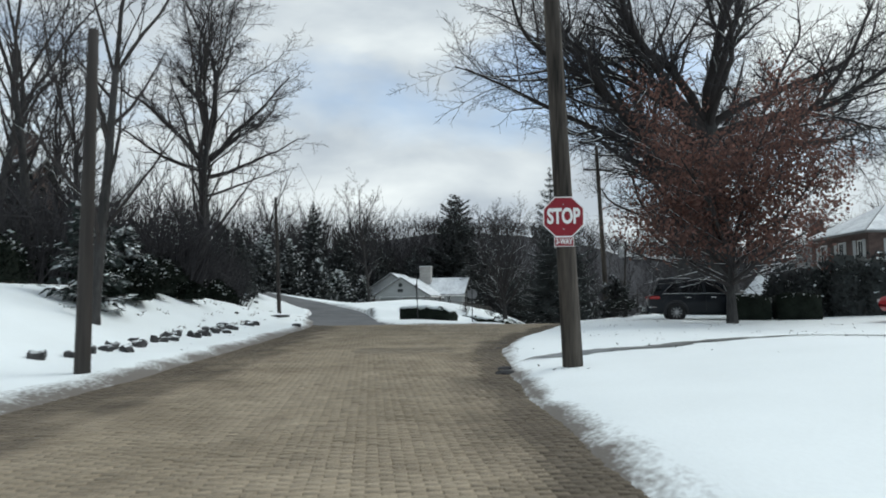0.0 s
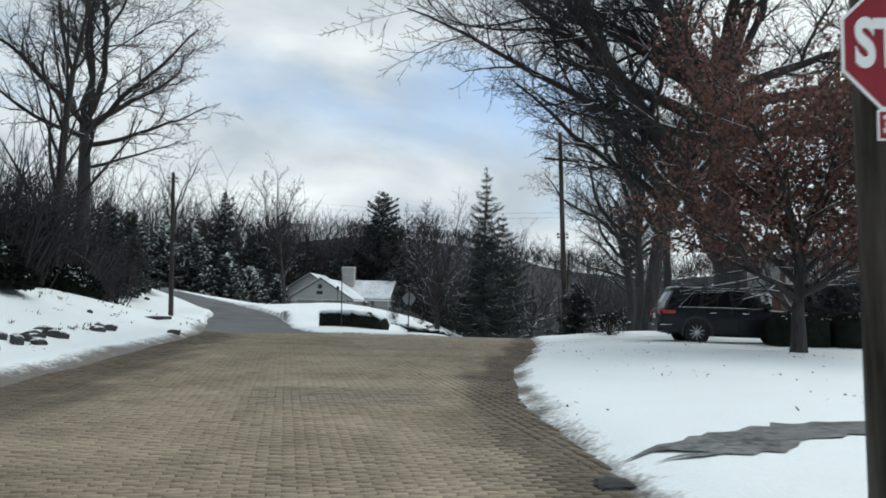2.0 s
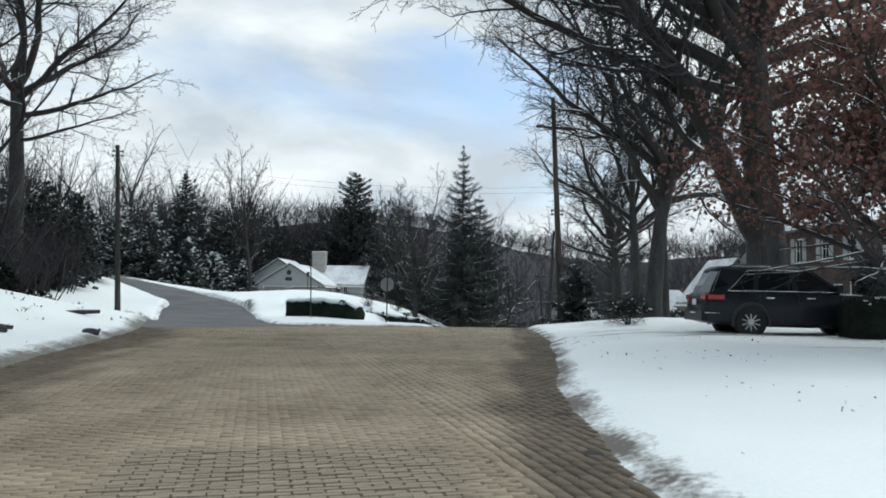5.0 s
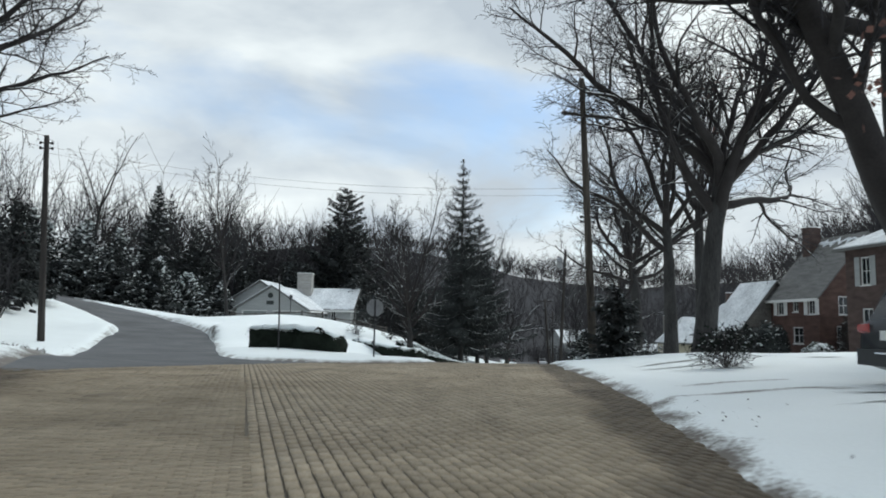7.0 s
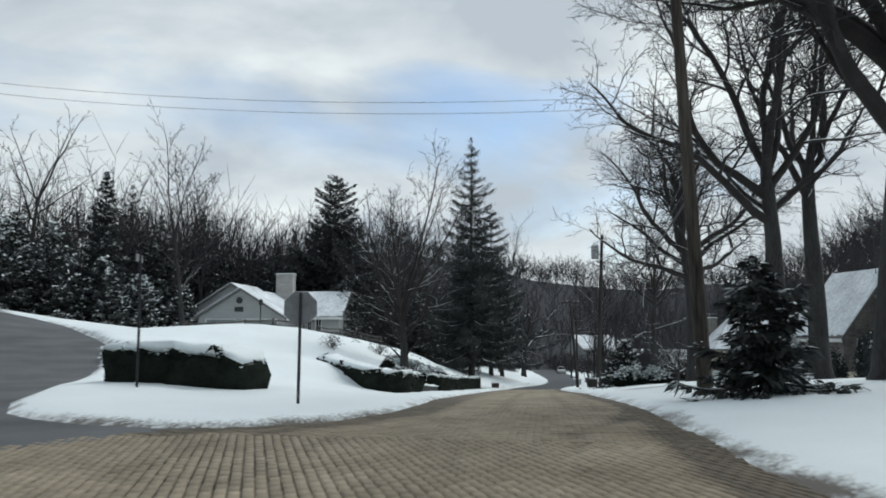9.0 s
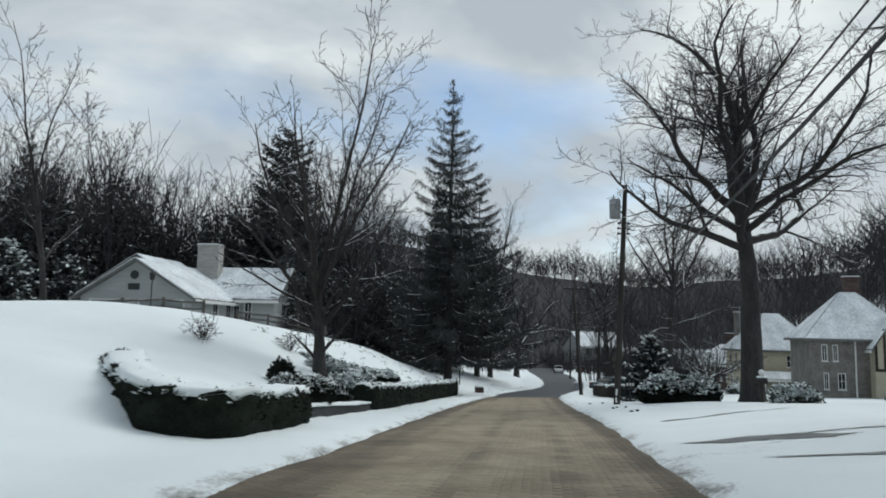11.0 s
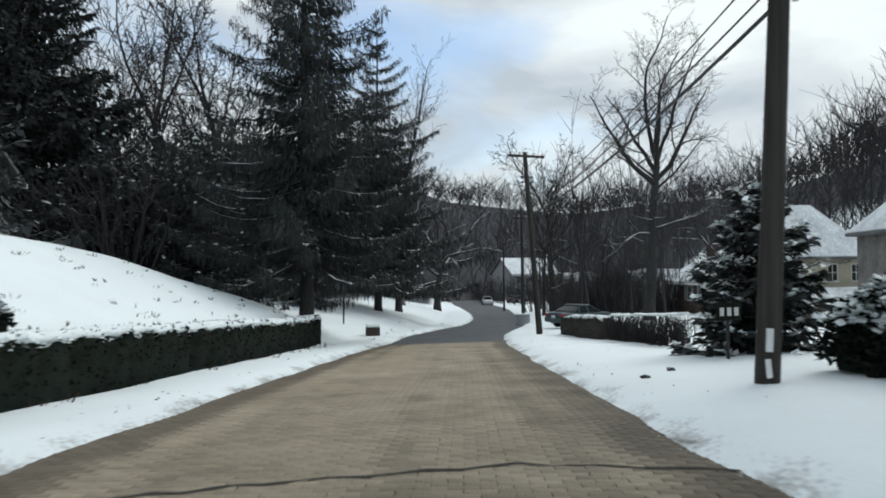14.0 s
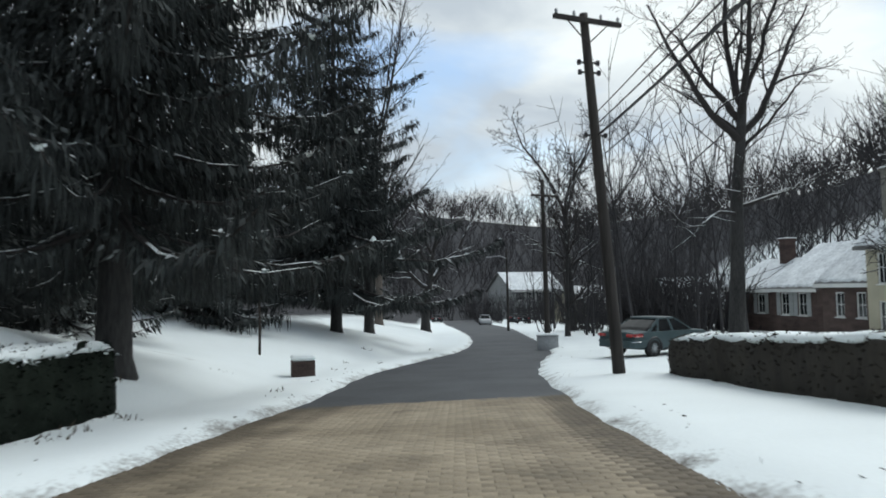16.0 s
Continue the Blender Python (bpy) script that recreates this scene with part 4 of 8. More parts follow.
bare_tree(at(22.9, 62.0), 20.0, 0.44, "slimmer bare oak standing close behind another", 39, OAK, fork=0.48, limbs=((8.0, 190, 46, 9, 0.17), (8.8, 60, 50, 9, 0.17), (9.2, 310, 46, 8, 0.16)), name="oak_tree")
# great tree on the lower lawn
bare_tree(at(28.0, 83.0), 21.5, 0.60, "large bare oak with a round open crown", 57, dict(OAK, wobble=(0.03, 0.17, 0.19, 0.2, 0.2)), fork=0.47, limbs=(
    (8.0, 195, 18, 10.0, 0.22), (8.4, 12, 12, 10.5, 0.24), (9.2, 240, 40, 10.5, 0.24), (8.8, 110, 30, 9.5, 0.22), (9.6, 165, 48, 11.5, 0.24), (9.7, 330, 44, 11.5, 0.24), (8.9, 290, 26, 9.0, 0.2), (9.7, 60, 52, 11, 0.22), (9.5, 205, 62, 12, 0.24), (9.7, 20, 60, 12, 0.24)), name="oak_tree")
# trees of the upper left bank
bare_tree(at(-19.9, 59.2), 30, 0.58, "massive dark bare tree spreading above the side road", 83, dict(OAK, least=0.012, every=(1.4, 0.62, 0.36, 0.26, 0)), fork=0.42, limbs=((11.0, 10, 14, 9, 0.2), (11.6, 190, 20, 9, 0.2), (12.0, 330, 30, 11, 0.24), (12.3, 150, 40, 11, 0.22), (12.4, 250, 40, 11, 0.22), (12.2, 60, 50, 12, 0.24), (9.5, 350, 6, 7, 0.13)))
bare_tree(at(-13.1, 38.7), 19, 0.22, "dark bare tree on the snowy bank", 67, VASE)
bare_tree(at(-9.0, 18.4), 14, 0.165, "slim leaning bare tree on the bank", 71, VASE, lean=(0.05, 0.04))
bare_tree(at(-21.0, 41.0), 20, 0.24, "tall bare tree on the bank", 73, VASE)
bare_tree(at(-19.5, 31.0), 17, 0.22, "tall bare tree with upright boughs", 79, VASE)
bare_tree(at(-16.3, 28.0), 16, 0.22, "dark bare tree above the bank", 85, VASE)
bare_tree(at(-26.0, 48.0), 21, 0.26, "tall bare tree among the bank's shrubs", 89, FAR_VASE)
bare_tree(at(-25.3, 103.5), 20, 0.28, "bare tree behind the side road", 97, dict(FAR_VASE, every=(1.1, 1.4, 0.8, 0.5, 0)), fork=0.55)
bare_tree(at(-36.0, 100.0), 14, 0.18, "small bare tree along the side road", 101, FAR_VASE)
bare_tree(at(-14.5, 117.0), 19, 0.26, "bare tree with fine upright boughs behind the spruces", 98, FAR_VASE)
# tree on the terrace and those round the white house
bare_tree(at(6.4, 76.0), 12.2, 0.24, "bare tree with upswept boughs among the terrace stones", 103, dict(SMALL, lift=(0.0, 0.06, 0.05, 0.03, 0.0)), fork=0.28, limbs=((1.9, 20, 50, 6.0, 0.10), (2.1, 195, 46, 6.2, 0.10), (2.3, 100, 62, 7.4, 0.10), (2.4, 10, 25, 4.0, 0.07), (2.6, 200, 26, 4.2, 0.07), (3.0, 300, 62, 7.6, 0.10), (2.9, 250, 58, 7.2, 0.10), (3.2, 150, 66, 8.0, 0.10)))
bare_tree(at(-9.6, 92.6), 16.5, 0.2, "bare tree with fine upswept boughs in front of the white house", 107, dict(VASE, least=0.013))
bare_tree(at(-1.0, 121.0), 15, 0.24, "bare tree behind the white house", 109, FAR_VASE)
bare_tree(at(7.8, 119.0), 19.5, 0.34, "bare tree behind the dark conifer", 113, FAR_VASE)
bare_tree(at(5.0, 124.0), 18, 0.30, "bare tree behind the white house", 127, FAR_VASE)
bare_tree(at(11.4, 121.0), 20, 0.34, "bare tree rising from the wood's edge", 129, FAR_VASE)
bare_tree(at(28.9, 151.2), 17, 0.36, "broad bare tree beside the lower street", 131, FAR_OAK, bark=M_PALEBARK)
bare_tree(at(34.7, 158.5), 16.5, 0.46, "crooked bare tree with snow along its limbs", 137, dict(FAR_OAK, leaders=2, every=(1.4, 1.0, 0.7, 0.5, 0), wobble=(0.06, 0.26, 0.24, 0.22, 0.2)), lean=(0.18, -0.05), fork=0.36, limbs=((4.4, 190, 30, 9, 0.24), (5.0, 20, 26, 10, 0.25), (5.4, 250, 40, 9, 0.2), (5.8, 330, 48, 10, 0.22), (3.8, 160, 8, 8, 0.18)), limb_bark=M_BOUGH)
bare_tree(at(42.6, 123.0), 23.0, 0.42, "large bare tree behind the lower hedge", 141, OAK, fork=0.54, limbs=((6.8, 200, 5, 6.5, 0.11), (7.2, 345, 4, 7, 0.12), (7.6, 250, 14, 5, 0.09), (10.6, 195, 38, 9, 0.22), (11.0, 350, 34, 9, 0.22), (11.6, 120, 46, 8, 0.19), (12.0, 260, 50, 9, 0.2)), name="oak_tree")
bare_tree(at(47.0, 152.0), 21, 0.42, "tall bare tree behind the lower gardens", 139, FAR_OAK)
bare_tree(at(41.0, 140.0), 13, 0.2, "small bare garden tree", 149, FAR_VASE)
bare_tree(at(37.2, 105.2), 6.6, 0.26, "low crooked garden tree with snow-lined tangled limbs", 151, dict(OAK, leaders=3, least=0.012, every=(0.6, 0.42, 0.3, 0.2, 0), wobble=(0.08, 0.26, 0.26, 0.24, 0.2)), fork=0.26, limbs=((1.4, 190, 20, 3.4, 0.12), (1.6, 10, 24, 3.6, 0.12), (1.8, 250, 34, 3.2, 0.11), (1.9, 110, 34, 3.2, 0.11), (1.7, 215, 8, 3.4, 0.10), (2.1, 330, 14, 3.4, 0.10), (2.3, 160, 28, 3.2, 0.10), (2.4, 60, 20, 3.0, 0.09)), limb_bark=M_BOUGH)
bare_tree(at(40.2, 108.6), 6.2, 0.2, "second crooked garden tree beside the cream house", 152, dict(OAK, leaders=3, least=0.012, every=(0.6, 0.42, 0.3, 0.2, 0), wobble=(0.08, 0.26, 0.26, 0.24, 0.2)), fork=0.3, limbs=((1.6, 180, 22, 3.0, 0.1), (1.8, 0, 26, 3.2, 0.1), (2.0, 270, 30, 3.0, 0.09), (2.1, 90, 34, 3.0, 0.09), (2.2, 225, 16, 3.0, 0.08)), limb_bark=M_BOUGH)
bare_tree(at(25.5, 135.0), 22, 0.30, "bare tree behind the spruces", 157, VASE)
bare_tree(at(16.0, 131.0), 17, 0.26, "bare tree in the wood behind the spruces", 163, FAR_VASE)

# conifers
spruce(at(15.9, 106.5), 25.5, 5.6, "towering dark Norway spruce with hanging sprays", 5, droop=0.8, clear=0.12, tiers=27, dense=2.7, hang=1.0, fine=0.48, curtain=54, broad=1.0, core=0.42, clumps=230, clump=0.085, layered=0.16)
spruce(at(23.0, 130.6), 23.5, 7.0, "dark Norway spruce above the snowy lawn", 6, droop=0.75, clear=0.13, tiers=22, dense=1.9, hang=1.0, fine=0.62, curtain=44, broad=1.2, top=0.85, core=0.42, clumps=130, clump=0.10, layered=0.16)
spruce(at(17.0, 124.5), 13.0, 3.6, "dark spruce in the shade of a taller one", 7, droop=0.7, clear=0.06, tiers=20, dense=1.6, hang=0.8, fine=0.75, curtain=20, core=0.55)
spruce(at(10.8, 112.0), 8.2, 3.8, "dark drooping conifer at the wood's edge", 8, droop=0.7, clear=0.03, tiers=20, dense=1.8, hang=0.8, fine=0.8, curtain=10, core=0.6, top=0.7, clumps=120, clump=0.11)
for k, (x, y, h, r) in enumerate(((6.4, 112.5, 7.5, 4.2), (8.6, 115, 8.6, 4.4), (12.6, 116.5, 9.0, 4.0))):
    spruce(at(x, y), h, r, "dark drooping conifer at the wood's edge", 180 + k, droop=0.7, clear=0.03, tiers=20, dense=1.7, hang=0.8, fine=0.7, core=0.6, top=0.7, clumps=60, clump=0.11)
spruce(at(1.8, 115.5), 20.5, 6.0, "dense dark green conical conifer behind the house", 9, M_NEEDLE_DARK, droop=0.35, clear=0.03, tiers=40, dense=2.2, top=0.62, hang=0.35, broad=1.6, fine=0.9, core=0.66)
spruce(at(-18.6, 101.2), 14.0, 3.4, "dark green spruce with snow along its boughs", 12, M_NEEDLE, droop=0.45, clear=0.04, tiers=30, dense=1.5, hang=0.35, broad=1.6, core=0.55, clumps=220, clump=0.16)
k = 0
for x, y, h, r, n in ((-20.4, 94.5, 7.6, 2.4, 170), (-26.5, 93.0, 7.2, 2.4, 230), (-30.5, 98.5, 9.4, 2.8, 150), (-23.2, 92.5, 7.4, 2.3, 230), (-24.5, 97.5, 8.6, 2.6, 120), (-29.0, 93.8, 7.0, 2.4, 200), (-33.0, 95.5, 8.4, 2.7, 150), (-37.0, 97.5, 8.6, 2.8, 120), (-14.6, 108, 8.5, 3.0, 60), (-14.9, 99.6, 4.6, 2.3, 420), (-11.5, 101.5, 4.4, 1.5, 120), (-41.5, 99, 9.5, 3.0, 100), (-9.0, 118, 11, 3.0, 0), (-17.0, 96.5, 5.6, 1.9, 120), (-34.8, 92.0, 6.4, 2.3, 150), (-40.0, 93.0, 7.0, 2.4, 120)):
    spruce(at(x, y), h, r * 1.3, "dark young spruce with snow along its boughs" if n else "dark green spruce near the white house", 30 + k, M_NEEDLE, droop=0.45, clear=0.03, tiers=20, dense=0.95, hang=0.4, group="young spruces", broad=2.0, core=0.5, top=0.85, clumps=n, clump=0.17)
    k += 1
for x, y, h, r in ((24.0, 186, 9, 3.4), (28.5, 194, 10, 3.6), (20.0, 180, 8, 3.2), (-16.5, 109, 9, 2.8), (-20.2, 115, 16, 3.2), (-12.5, 115, 14, 2.8), (-15.2, 107.4, 11.5, 3.0), (-11.0, 112.5, 11, 3.4), (-5.4, 117.0, 9.5, 3.4), (-25, 110, 10, 3.2), (-4.5, 113, 11, 3.0), (-2.0, 119, 9, 3.2), (-6.5, 121, 10, 3.0), (-9.8, 114, 10.5, 2.8), (-15, 124, 11, 3.6), (-29, 111, 9, 3.2), (-23, 117, 10, 3.4), (10.5, 119, 9.5, 3.4), (13.5, 126, 10, 3), (27.5, 168, 12, 3.2), (31, 172, 11, 3), (3.0, 104.5, 7, 2.8)):
    spruce(at(x, y), h, r * 1.2, "dark evergreen at the edge of the wood", 50 + k, M_NEEDLE, droop=0.5, clear=0.02, tiers=20, dense=0.6, hang=0.6, group="wood-edge evergreens", broad=2.1, core=0.5, top=0.8)
    k += 1
spruce(at(24.4, 87.2), 3.4, 1.55, "small dark evergreen with snow clumps on its boughs", 77, M_NEEDLE_DARK, droop=0.3, clear=0.02, tiers=15, dense=2.6, hang=0.2, name="evergreen_bush", group="", broad=1.5, core=0.6, top=0.7, clumps=760, clump=0.125)
spruce(at(11.3, 47.6), 2.6, 1.35, "dark young evergreen with snow caught beside the pole", 78, M_NEEDLE, droop=0.4, clear=0.02, tiers=14, dense=2.2, hang=0.3, group="", core=0.5, top=0.75, layered=0.2, clumps=60, clump=0.07)


def red_maple(at_, height, label, seed):
    form = dict(OAK, least=0.006, wobble=(0.04, 0.10, 0.14, 0.18, 0.2), bare=(0.4, 0.12, 0.1, 0.1, 0), every=(0.3, 0.34, 0.26, 0.2, 0), angle=(50, 44, 44, 44, 0), ratio=(0.6, 0.5, 0.5, 0.5, 0))
    t, out = bare_tree(at_, height, 0.175, label, seed, form, name="red_maple", group="", fork=0.3,
                       limbs=((1.5, 200, 30, 3.9, 0.08), (1.6, 20, 24, 4.7, 0.08), (1.7, 110, 28, 4.5, 0.08), (1.6, 290, 28, 4.5, 0.08), (1.9, 160, 52, 4.6, 0.09), (2.1, 340, 46, 5.1, 0.09), (2.3, 70, 50, 5.1, 0.09), (2.2, 250, 50, 5.1, 0.09)))
    rng = np.random.default_rng(seed)
    tips = np.array([p for b in out[3] + out[4] for p in b[0][1:]])
    tips = tips[rng.random(len(tips)) < min(1, 13000 / len(tips))]
    tips = tips[tips[:, 2] > 2.35 + rng.normal(0, 0.2, len(tips))]
    tips = np.concatenate([tips + rng.normal(0, 0.12, tips.shape) for _ in range(3)])
    n = len(tips)
    d = rng.normal(0, 1, (n, 3)) - np.array([0, 0, 0.7])
    v, f = blades(tips + rng.normal(0, 0.05, (n, 3)), d, rng.normal(0, 1, (n, 3)), rng.uniform(0.08, 0.16, n), rng.uniform(0.035, 0.062, n))
    mesh_np("leaves", v, f, M_MAPLE, t, "withered brownish red leaves")
    return t


red_maple(at(9.9, 24.85), 9.6, "small maple still holding withered red-brown leaves", 201)

# hedges and shrubs
TWIGGY = ((2.2, 75.6, 1.0), (5.1, 79.0, 0.9), (3.7, 96.2, 1.3))
hedge(HEDGE_A, 0.9, 0.87, "dark clipped hedge capped with snow on the terrace corner", 301, ragged=0.08, thick=1.2, edge_clumps=26)
hedge(HEDGE_B, 0.9, 1.0, "long dark clipped hedge holding the snowy terrace", 302, ragged=0.05, thick=0.7, edge_clumps=30)
hedge([(-3.15, 53.8), (-1.2, 52.6), (0.65, 51.5)], 1.8, 0.95, "squared dark hedge with a thick snow cushion", 303, ragged=0.10, edge_clumps=60, thick=1.8, blunt=0.55)
hedge([(11.0, 27.9), (12.4, 27.6)], 1.2, 1.05, "dark clipped hedge beside the drive", 305, cap=False, edge_clumps=14)
hedge([(12.6, 27.5), (14.1, 27.2)], 1.2, 1.05, "dark clipped hedge beside the drive", 306, cap=False, edge_clumps=14)
hedge([(28.5, 106.2), (27.2, 101.4), (26.2, 97.6)], 0.9, 0.92, "brown winter hedge with a thin line of snow", 307, M_BROWNHEDGE, thick=0.6)


def bare_hedge(line, height, label, seed):
    """A leafless clipped hedge of upright stems, open enough to see through."""
    rng = np.random.default_rng(seed)
    (ax, ay), (bx, by) = line
    ln = math.hypot(bx - ax, by - ay)
    t = thing("bare_hedge", at(ax, ay), label, "hedge", "clipped hedges")
    o, br = Vector(t.location), []
    for k in range(int(ln * 130)):
        f = rng.random()
        x, y = ax + (bx - ax) * f + rng.normal(0, 0.12), ay + (by - ay) * f + rng.normal(0, 0.12)
        z, h = gz(x, y) - o.z - 0.05, height * rng.uniform(0.75, 1.05)
        d = rng.normal(0, 0.07, 2)
        br.append((np.array([(x - o.x, y - o.y, z), (x - o.x + d[0], y - o.y + d[1], z + h * 0.5), (x - o.x + 2 * d[0], y - o.y + d[1], z + h)]), np.array([0.012, 0.009, 0.005])))
    v, f = tubes_np(br, 3)
    mesh_np("stem_work", v, f, M_BARK, t)["kind"] = "stuff"
    n = int(ln * 5)
    loops = []
    for k in range(n + 1):
        x, y = ax + (bx - ax) * k / n, ay + (by - ay) * k / n
        z, w, u = gz(x, y) - o.z + height * 0.97, rng.uniform(0.14, 0.24), rng.uniform(0.04, 0.09)
        loops.append([(x - o.x - w, y - o.y, z), (x - o.x + w, y - o.y, z), (x - o.x + w * 0.6, y - o.y, z + u), (x - o.x - w * 0.6, y - o.y, z + u)])
    part("snow", Geo().loft(loops), M_CAP, t, "thin line of snow", smooth=True)
    return t


bare_hedge(((26.1, 97.2), (25.0, 91.0)), 0.88, "leafless brown hedge that the snow behind shows through", 308)
shrub(at(23.15, 81.4), 2.05, 1.3, 1.3, "wide mounded yew under patchy snow", 311, M_HEDGE, leaves=9000, squat=0.45, clumps=1150, clump=0.115)
azalea, stems = bare_tree(at(8.8, 35.3), 0.75, 0.035, "twiggy brown azalea with snow in its branches", 312, dict(OAK, least=0.005, step=(0.2, 0.2, 0.15, 0.12, 0.1), every=(0.09, 0.10, 0.10, 0.09, 0), bare=(0.15, 0.3, 0.2, 0.15, 0)),
                          fork=0.5, limbs=[(0.12 + 0.02 * k, 40 * k, 38 + (k % 3) * 12, 0.8, 0.016) for k in range(9)], name="azalea_shrub", group="", category="shrub")
ends = np.array([b[0][-1] for b in stems[2] + stems[3]])
rng = np.random.default_rng(313)
ends = ends[ends[:, 2] > 0.4]
snow_clumps(azalea, ends[rng.random(len(ends)) < 0.3], 0.045, 314)
v, f = blades(np.repeat(ends, 7, 0) + rng.normal(0, 0.05, (7 * len(ends), 3)), rng.normal(0, 1, (7 * len(ends), 3)), rng.normal(0, 1, (7 * len(ends), 3)), rng.uniform(0.05, 0.10, 7 * len(ends)), rng.uniform(0.015, 0.028, 7 * len(ends)))
mesh_np("leaves", v, f, M_HEDGE, azalea)
for k, (x, y, h_) in enumerate(TWIGGY):
    bush, stems = bare_tree(at(x, y), h_, 0.03, "small twiggy brown bush pricking through the snow", 315 + k, dict(OAK, least=0.007, step=(0.2, 0.25, 0.2, 0.15, 0.1), every=(0.12, 0.2, 0.18, 0.15, 0), bare=(0.15, 0.3, 0.2, 0.15, 0)), fork=0.4,
                            limbs=[(0.05 + 0.02 * j, 45 * j, 40 + (j % 3) * 14, h_ * 0.85, 0.016) for j in range(8)], name="twiggy_bush", group="twiggy bushes", category="shrub")
    ends = np.array([b[0][-1] for b in stems[2] + stems[3]])
    snow_clumps(bush, ends[::6], 0.05, 318 + k)
shrub(at(26.6, 77.5), 1.2, 0.9, 0.8, "low shrub under snow", 313, leaves=1800, clumps=420, clump=0.09)
shrub(at(5.9, 70.4), 1.15, 1.0, 0.85, "rounded evergreen bush dusted with snow", 314, M_HEDGE, leaves=6000, size=0.05, squat=0.5, clumps=520, clump=0.045)
shrub(at(6.9, 74.2), 0.7, 0.6, 0.5, "rounded evergreen bush dusted with snow", 315, M_HEDGE, leaves=3000, size=0.05, squat=0.5, clumps=240, clump=0.045)
for k, (x, y, a, b, c) in enumerate(((6.6, 77.4, 1.0, 0.8, 0.55), (7.6, 78.6, 1.1, 0.9, 0.5), (8.0, 81.2, 1.1, 1.0, 0.42), (8.9, 84.2, 1.0, 0.9, 0.36), (7.3, 76.6, 0.9, 0.9, 0.6), (7.5, 79.8, 0.8, 0.9, 0.5), (8.5, 82.4, 0.7, 1.0, 0.42), (9.4, 86.0, 0.8, 1.1, 0.36), (6.0, 79.6, 0.8, 0.7, 0.35))):
    shrub(at(x, y, -0.22), a, b, c + 0.16, "spreading juniper mounded with snow on the terrace", 380 + k, M_HEDGE, leaves=3000, size=0.07, squat=0.6, clumps=620, clump=0.095, group="terrace junipers")
shrub(at(5.2, 73.0), 0.45, 0.45, 0.75, "clipped dark green bush", 316, M_HEDGE, leaves=1200)

# dark evergreens above the left bank
for k, (x, y, h_, r_) in enumerate(((-20.5, 34.0, 6.0, 2.6), (-24.5, 40.0, 7.0, 2.8), (-22.0, 50.0, 6.5, 2.6), (-19.4, 48, 4.5, 2.2), (-20.7, 66, 7.0, 2.8), (-20.7, 72, 6.5, 2.6), (-22.4, 44, 6, 2.6))):
    spruce(at(x, y), h_, r_, "dark evergreen among bare trees on the bank", 150 + k, M_NEEDLE_DARK, droop=0.5, clear=0.04, tiers=22, dense=1.0, hang=0.5, group="bank evergreens", broad=2.0, core=0.5, top=0.8)
# bank shrubs and young evergreens beside the upper street
for k, (x, y, h_, r_) in enumerate(((-10.0, 20.0, 3.0, 1.0), (-11.6, 26.0, 2.2, 1.1), (-14.5, 31.0, 2.6, 1.2))):
    spruce(at(x, y), h_, r_, "young snow-topped evergreen on the bank", 140 + k, M_NEEDLE_SNOWY, droop=0.4, clear=0.05, tiers=12, dense=1.6, hang=0.3, group="bank evergreens")
for k, (x, y, a, b, c) in enumerate(((-13.8, 33.0, 2.0, 1.6, 1.6), (-12.4, 37.5, 1.6, 1.3, 1.2), (-15.5, 41.5, 2.0, 1.6, 1.6), (-12.8, 43.5, 1.3, 1.1, 0.8), (-11.6, 26.8, 1.5, 1.3, 1.2), (-10.6, 23.4, 1.1, 1.0, 0.9), (-13.0, 29.6, 1.6, 1.4, 1.3), (-17.5, 48.0, 2.2, 1.7, 1.2), (-11.0, 29.5, 1.2, 0.9, 0.6), (-15.5, 27.5, 2.2, 1.8, 1.7), (-17.0, 35.5, 2.4, 2.0, 1.9), (-19.0, 43.0, 2.4, 2.0, 1.7), (-15.0, 22.5, 2.0, 1.7, 1.6), (-14.6, 39.5, 1.5, 1.2, 1.0))):
    shrub(at(x, y), a, b, c, "dark spreading evergreen shrub dusted with snow", 330 + k, M_HEDGE, leaves=1900, size=0.16, group="bank shrubs", clumps=150, clump=0.08)
shrub(at(37.5, 92.6), 1.3, 1.0, 0.9, "rounded foundation shrub under snow", 345, leaves=1600)
shrub(at(44.5, 92.0), 1.5, 1.0, 0.9, "rounded foundation shrub under snow", 346, leaves=1600)
shrub(at(44.6, 112.4), 1.5, 1.0, 1.2, "dark foundation shrub beside the cream house", 347, leaves=1600)
for k, (x, y, a, b, c) in enumerate(((15.0, 30.6, 1.5, 1.1, 2.3), (17.3, 30.2, 1.6, 1.2, 2.6), (19.8, 29.6, 1.7, 1.2, 2.4), (22.4, 29.0, 1.6, 1.2, 2.2))):
    shrub(at(x, y), a, b, c, "tall dark evergreen shrub behind the clipped hedges", 360 + k, M_NEEDLE_DARK, leaves=3600, size=0.14, squat=0.45, group="tall garden evergreens", clumps=40, clump=0.09)
for k, (x, y, a, c) in enumerate(((29.4, 66.3, 1.5, 2.3), (31.2, 67.6, 1.5, 2.7), (27.6, 69.0, 1.7, 1.7))):
    shrub(at(x, y), a, a * 0.8, c, "dark evergreen shrub beside the stone wing", 368 + k, M_NEEDLE_DARK, leaves=3000, size=0.13, squat=0.5, group="cottage evergreens", clumps=50, clump=0.09)
shrub(at(31.6, 63.2), 1.1, 1.0, 1.1, "dark evergreen shrub against the cottage", 348, M_SHRUB, leaves=2200)
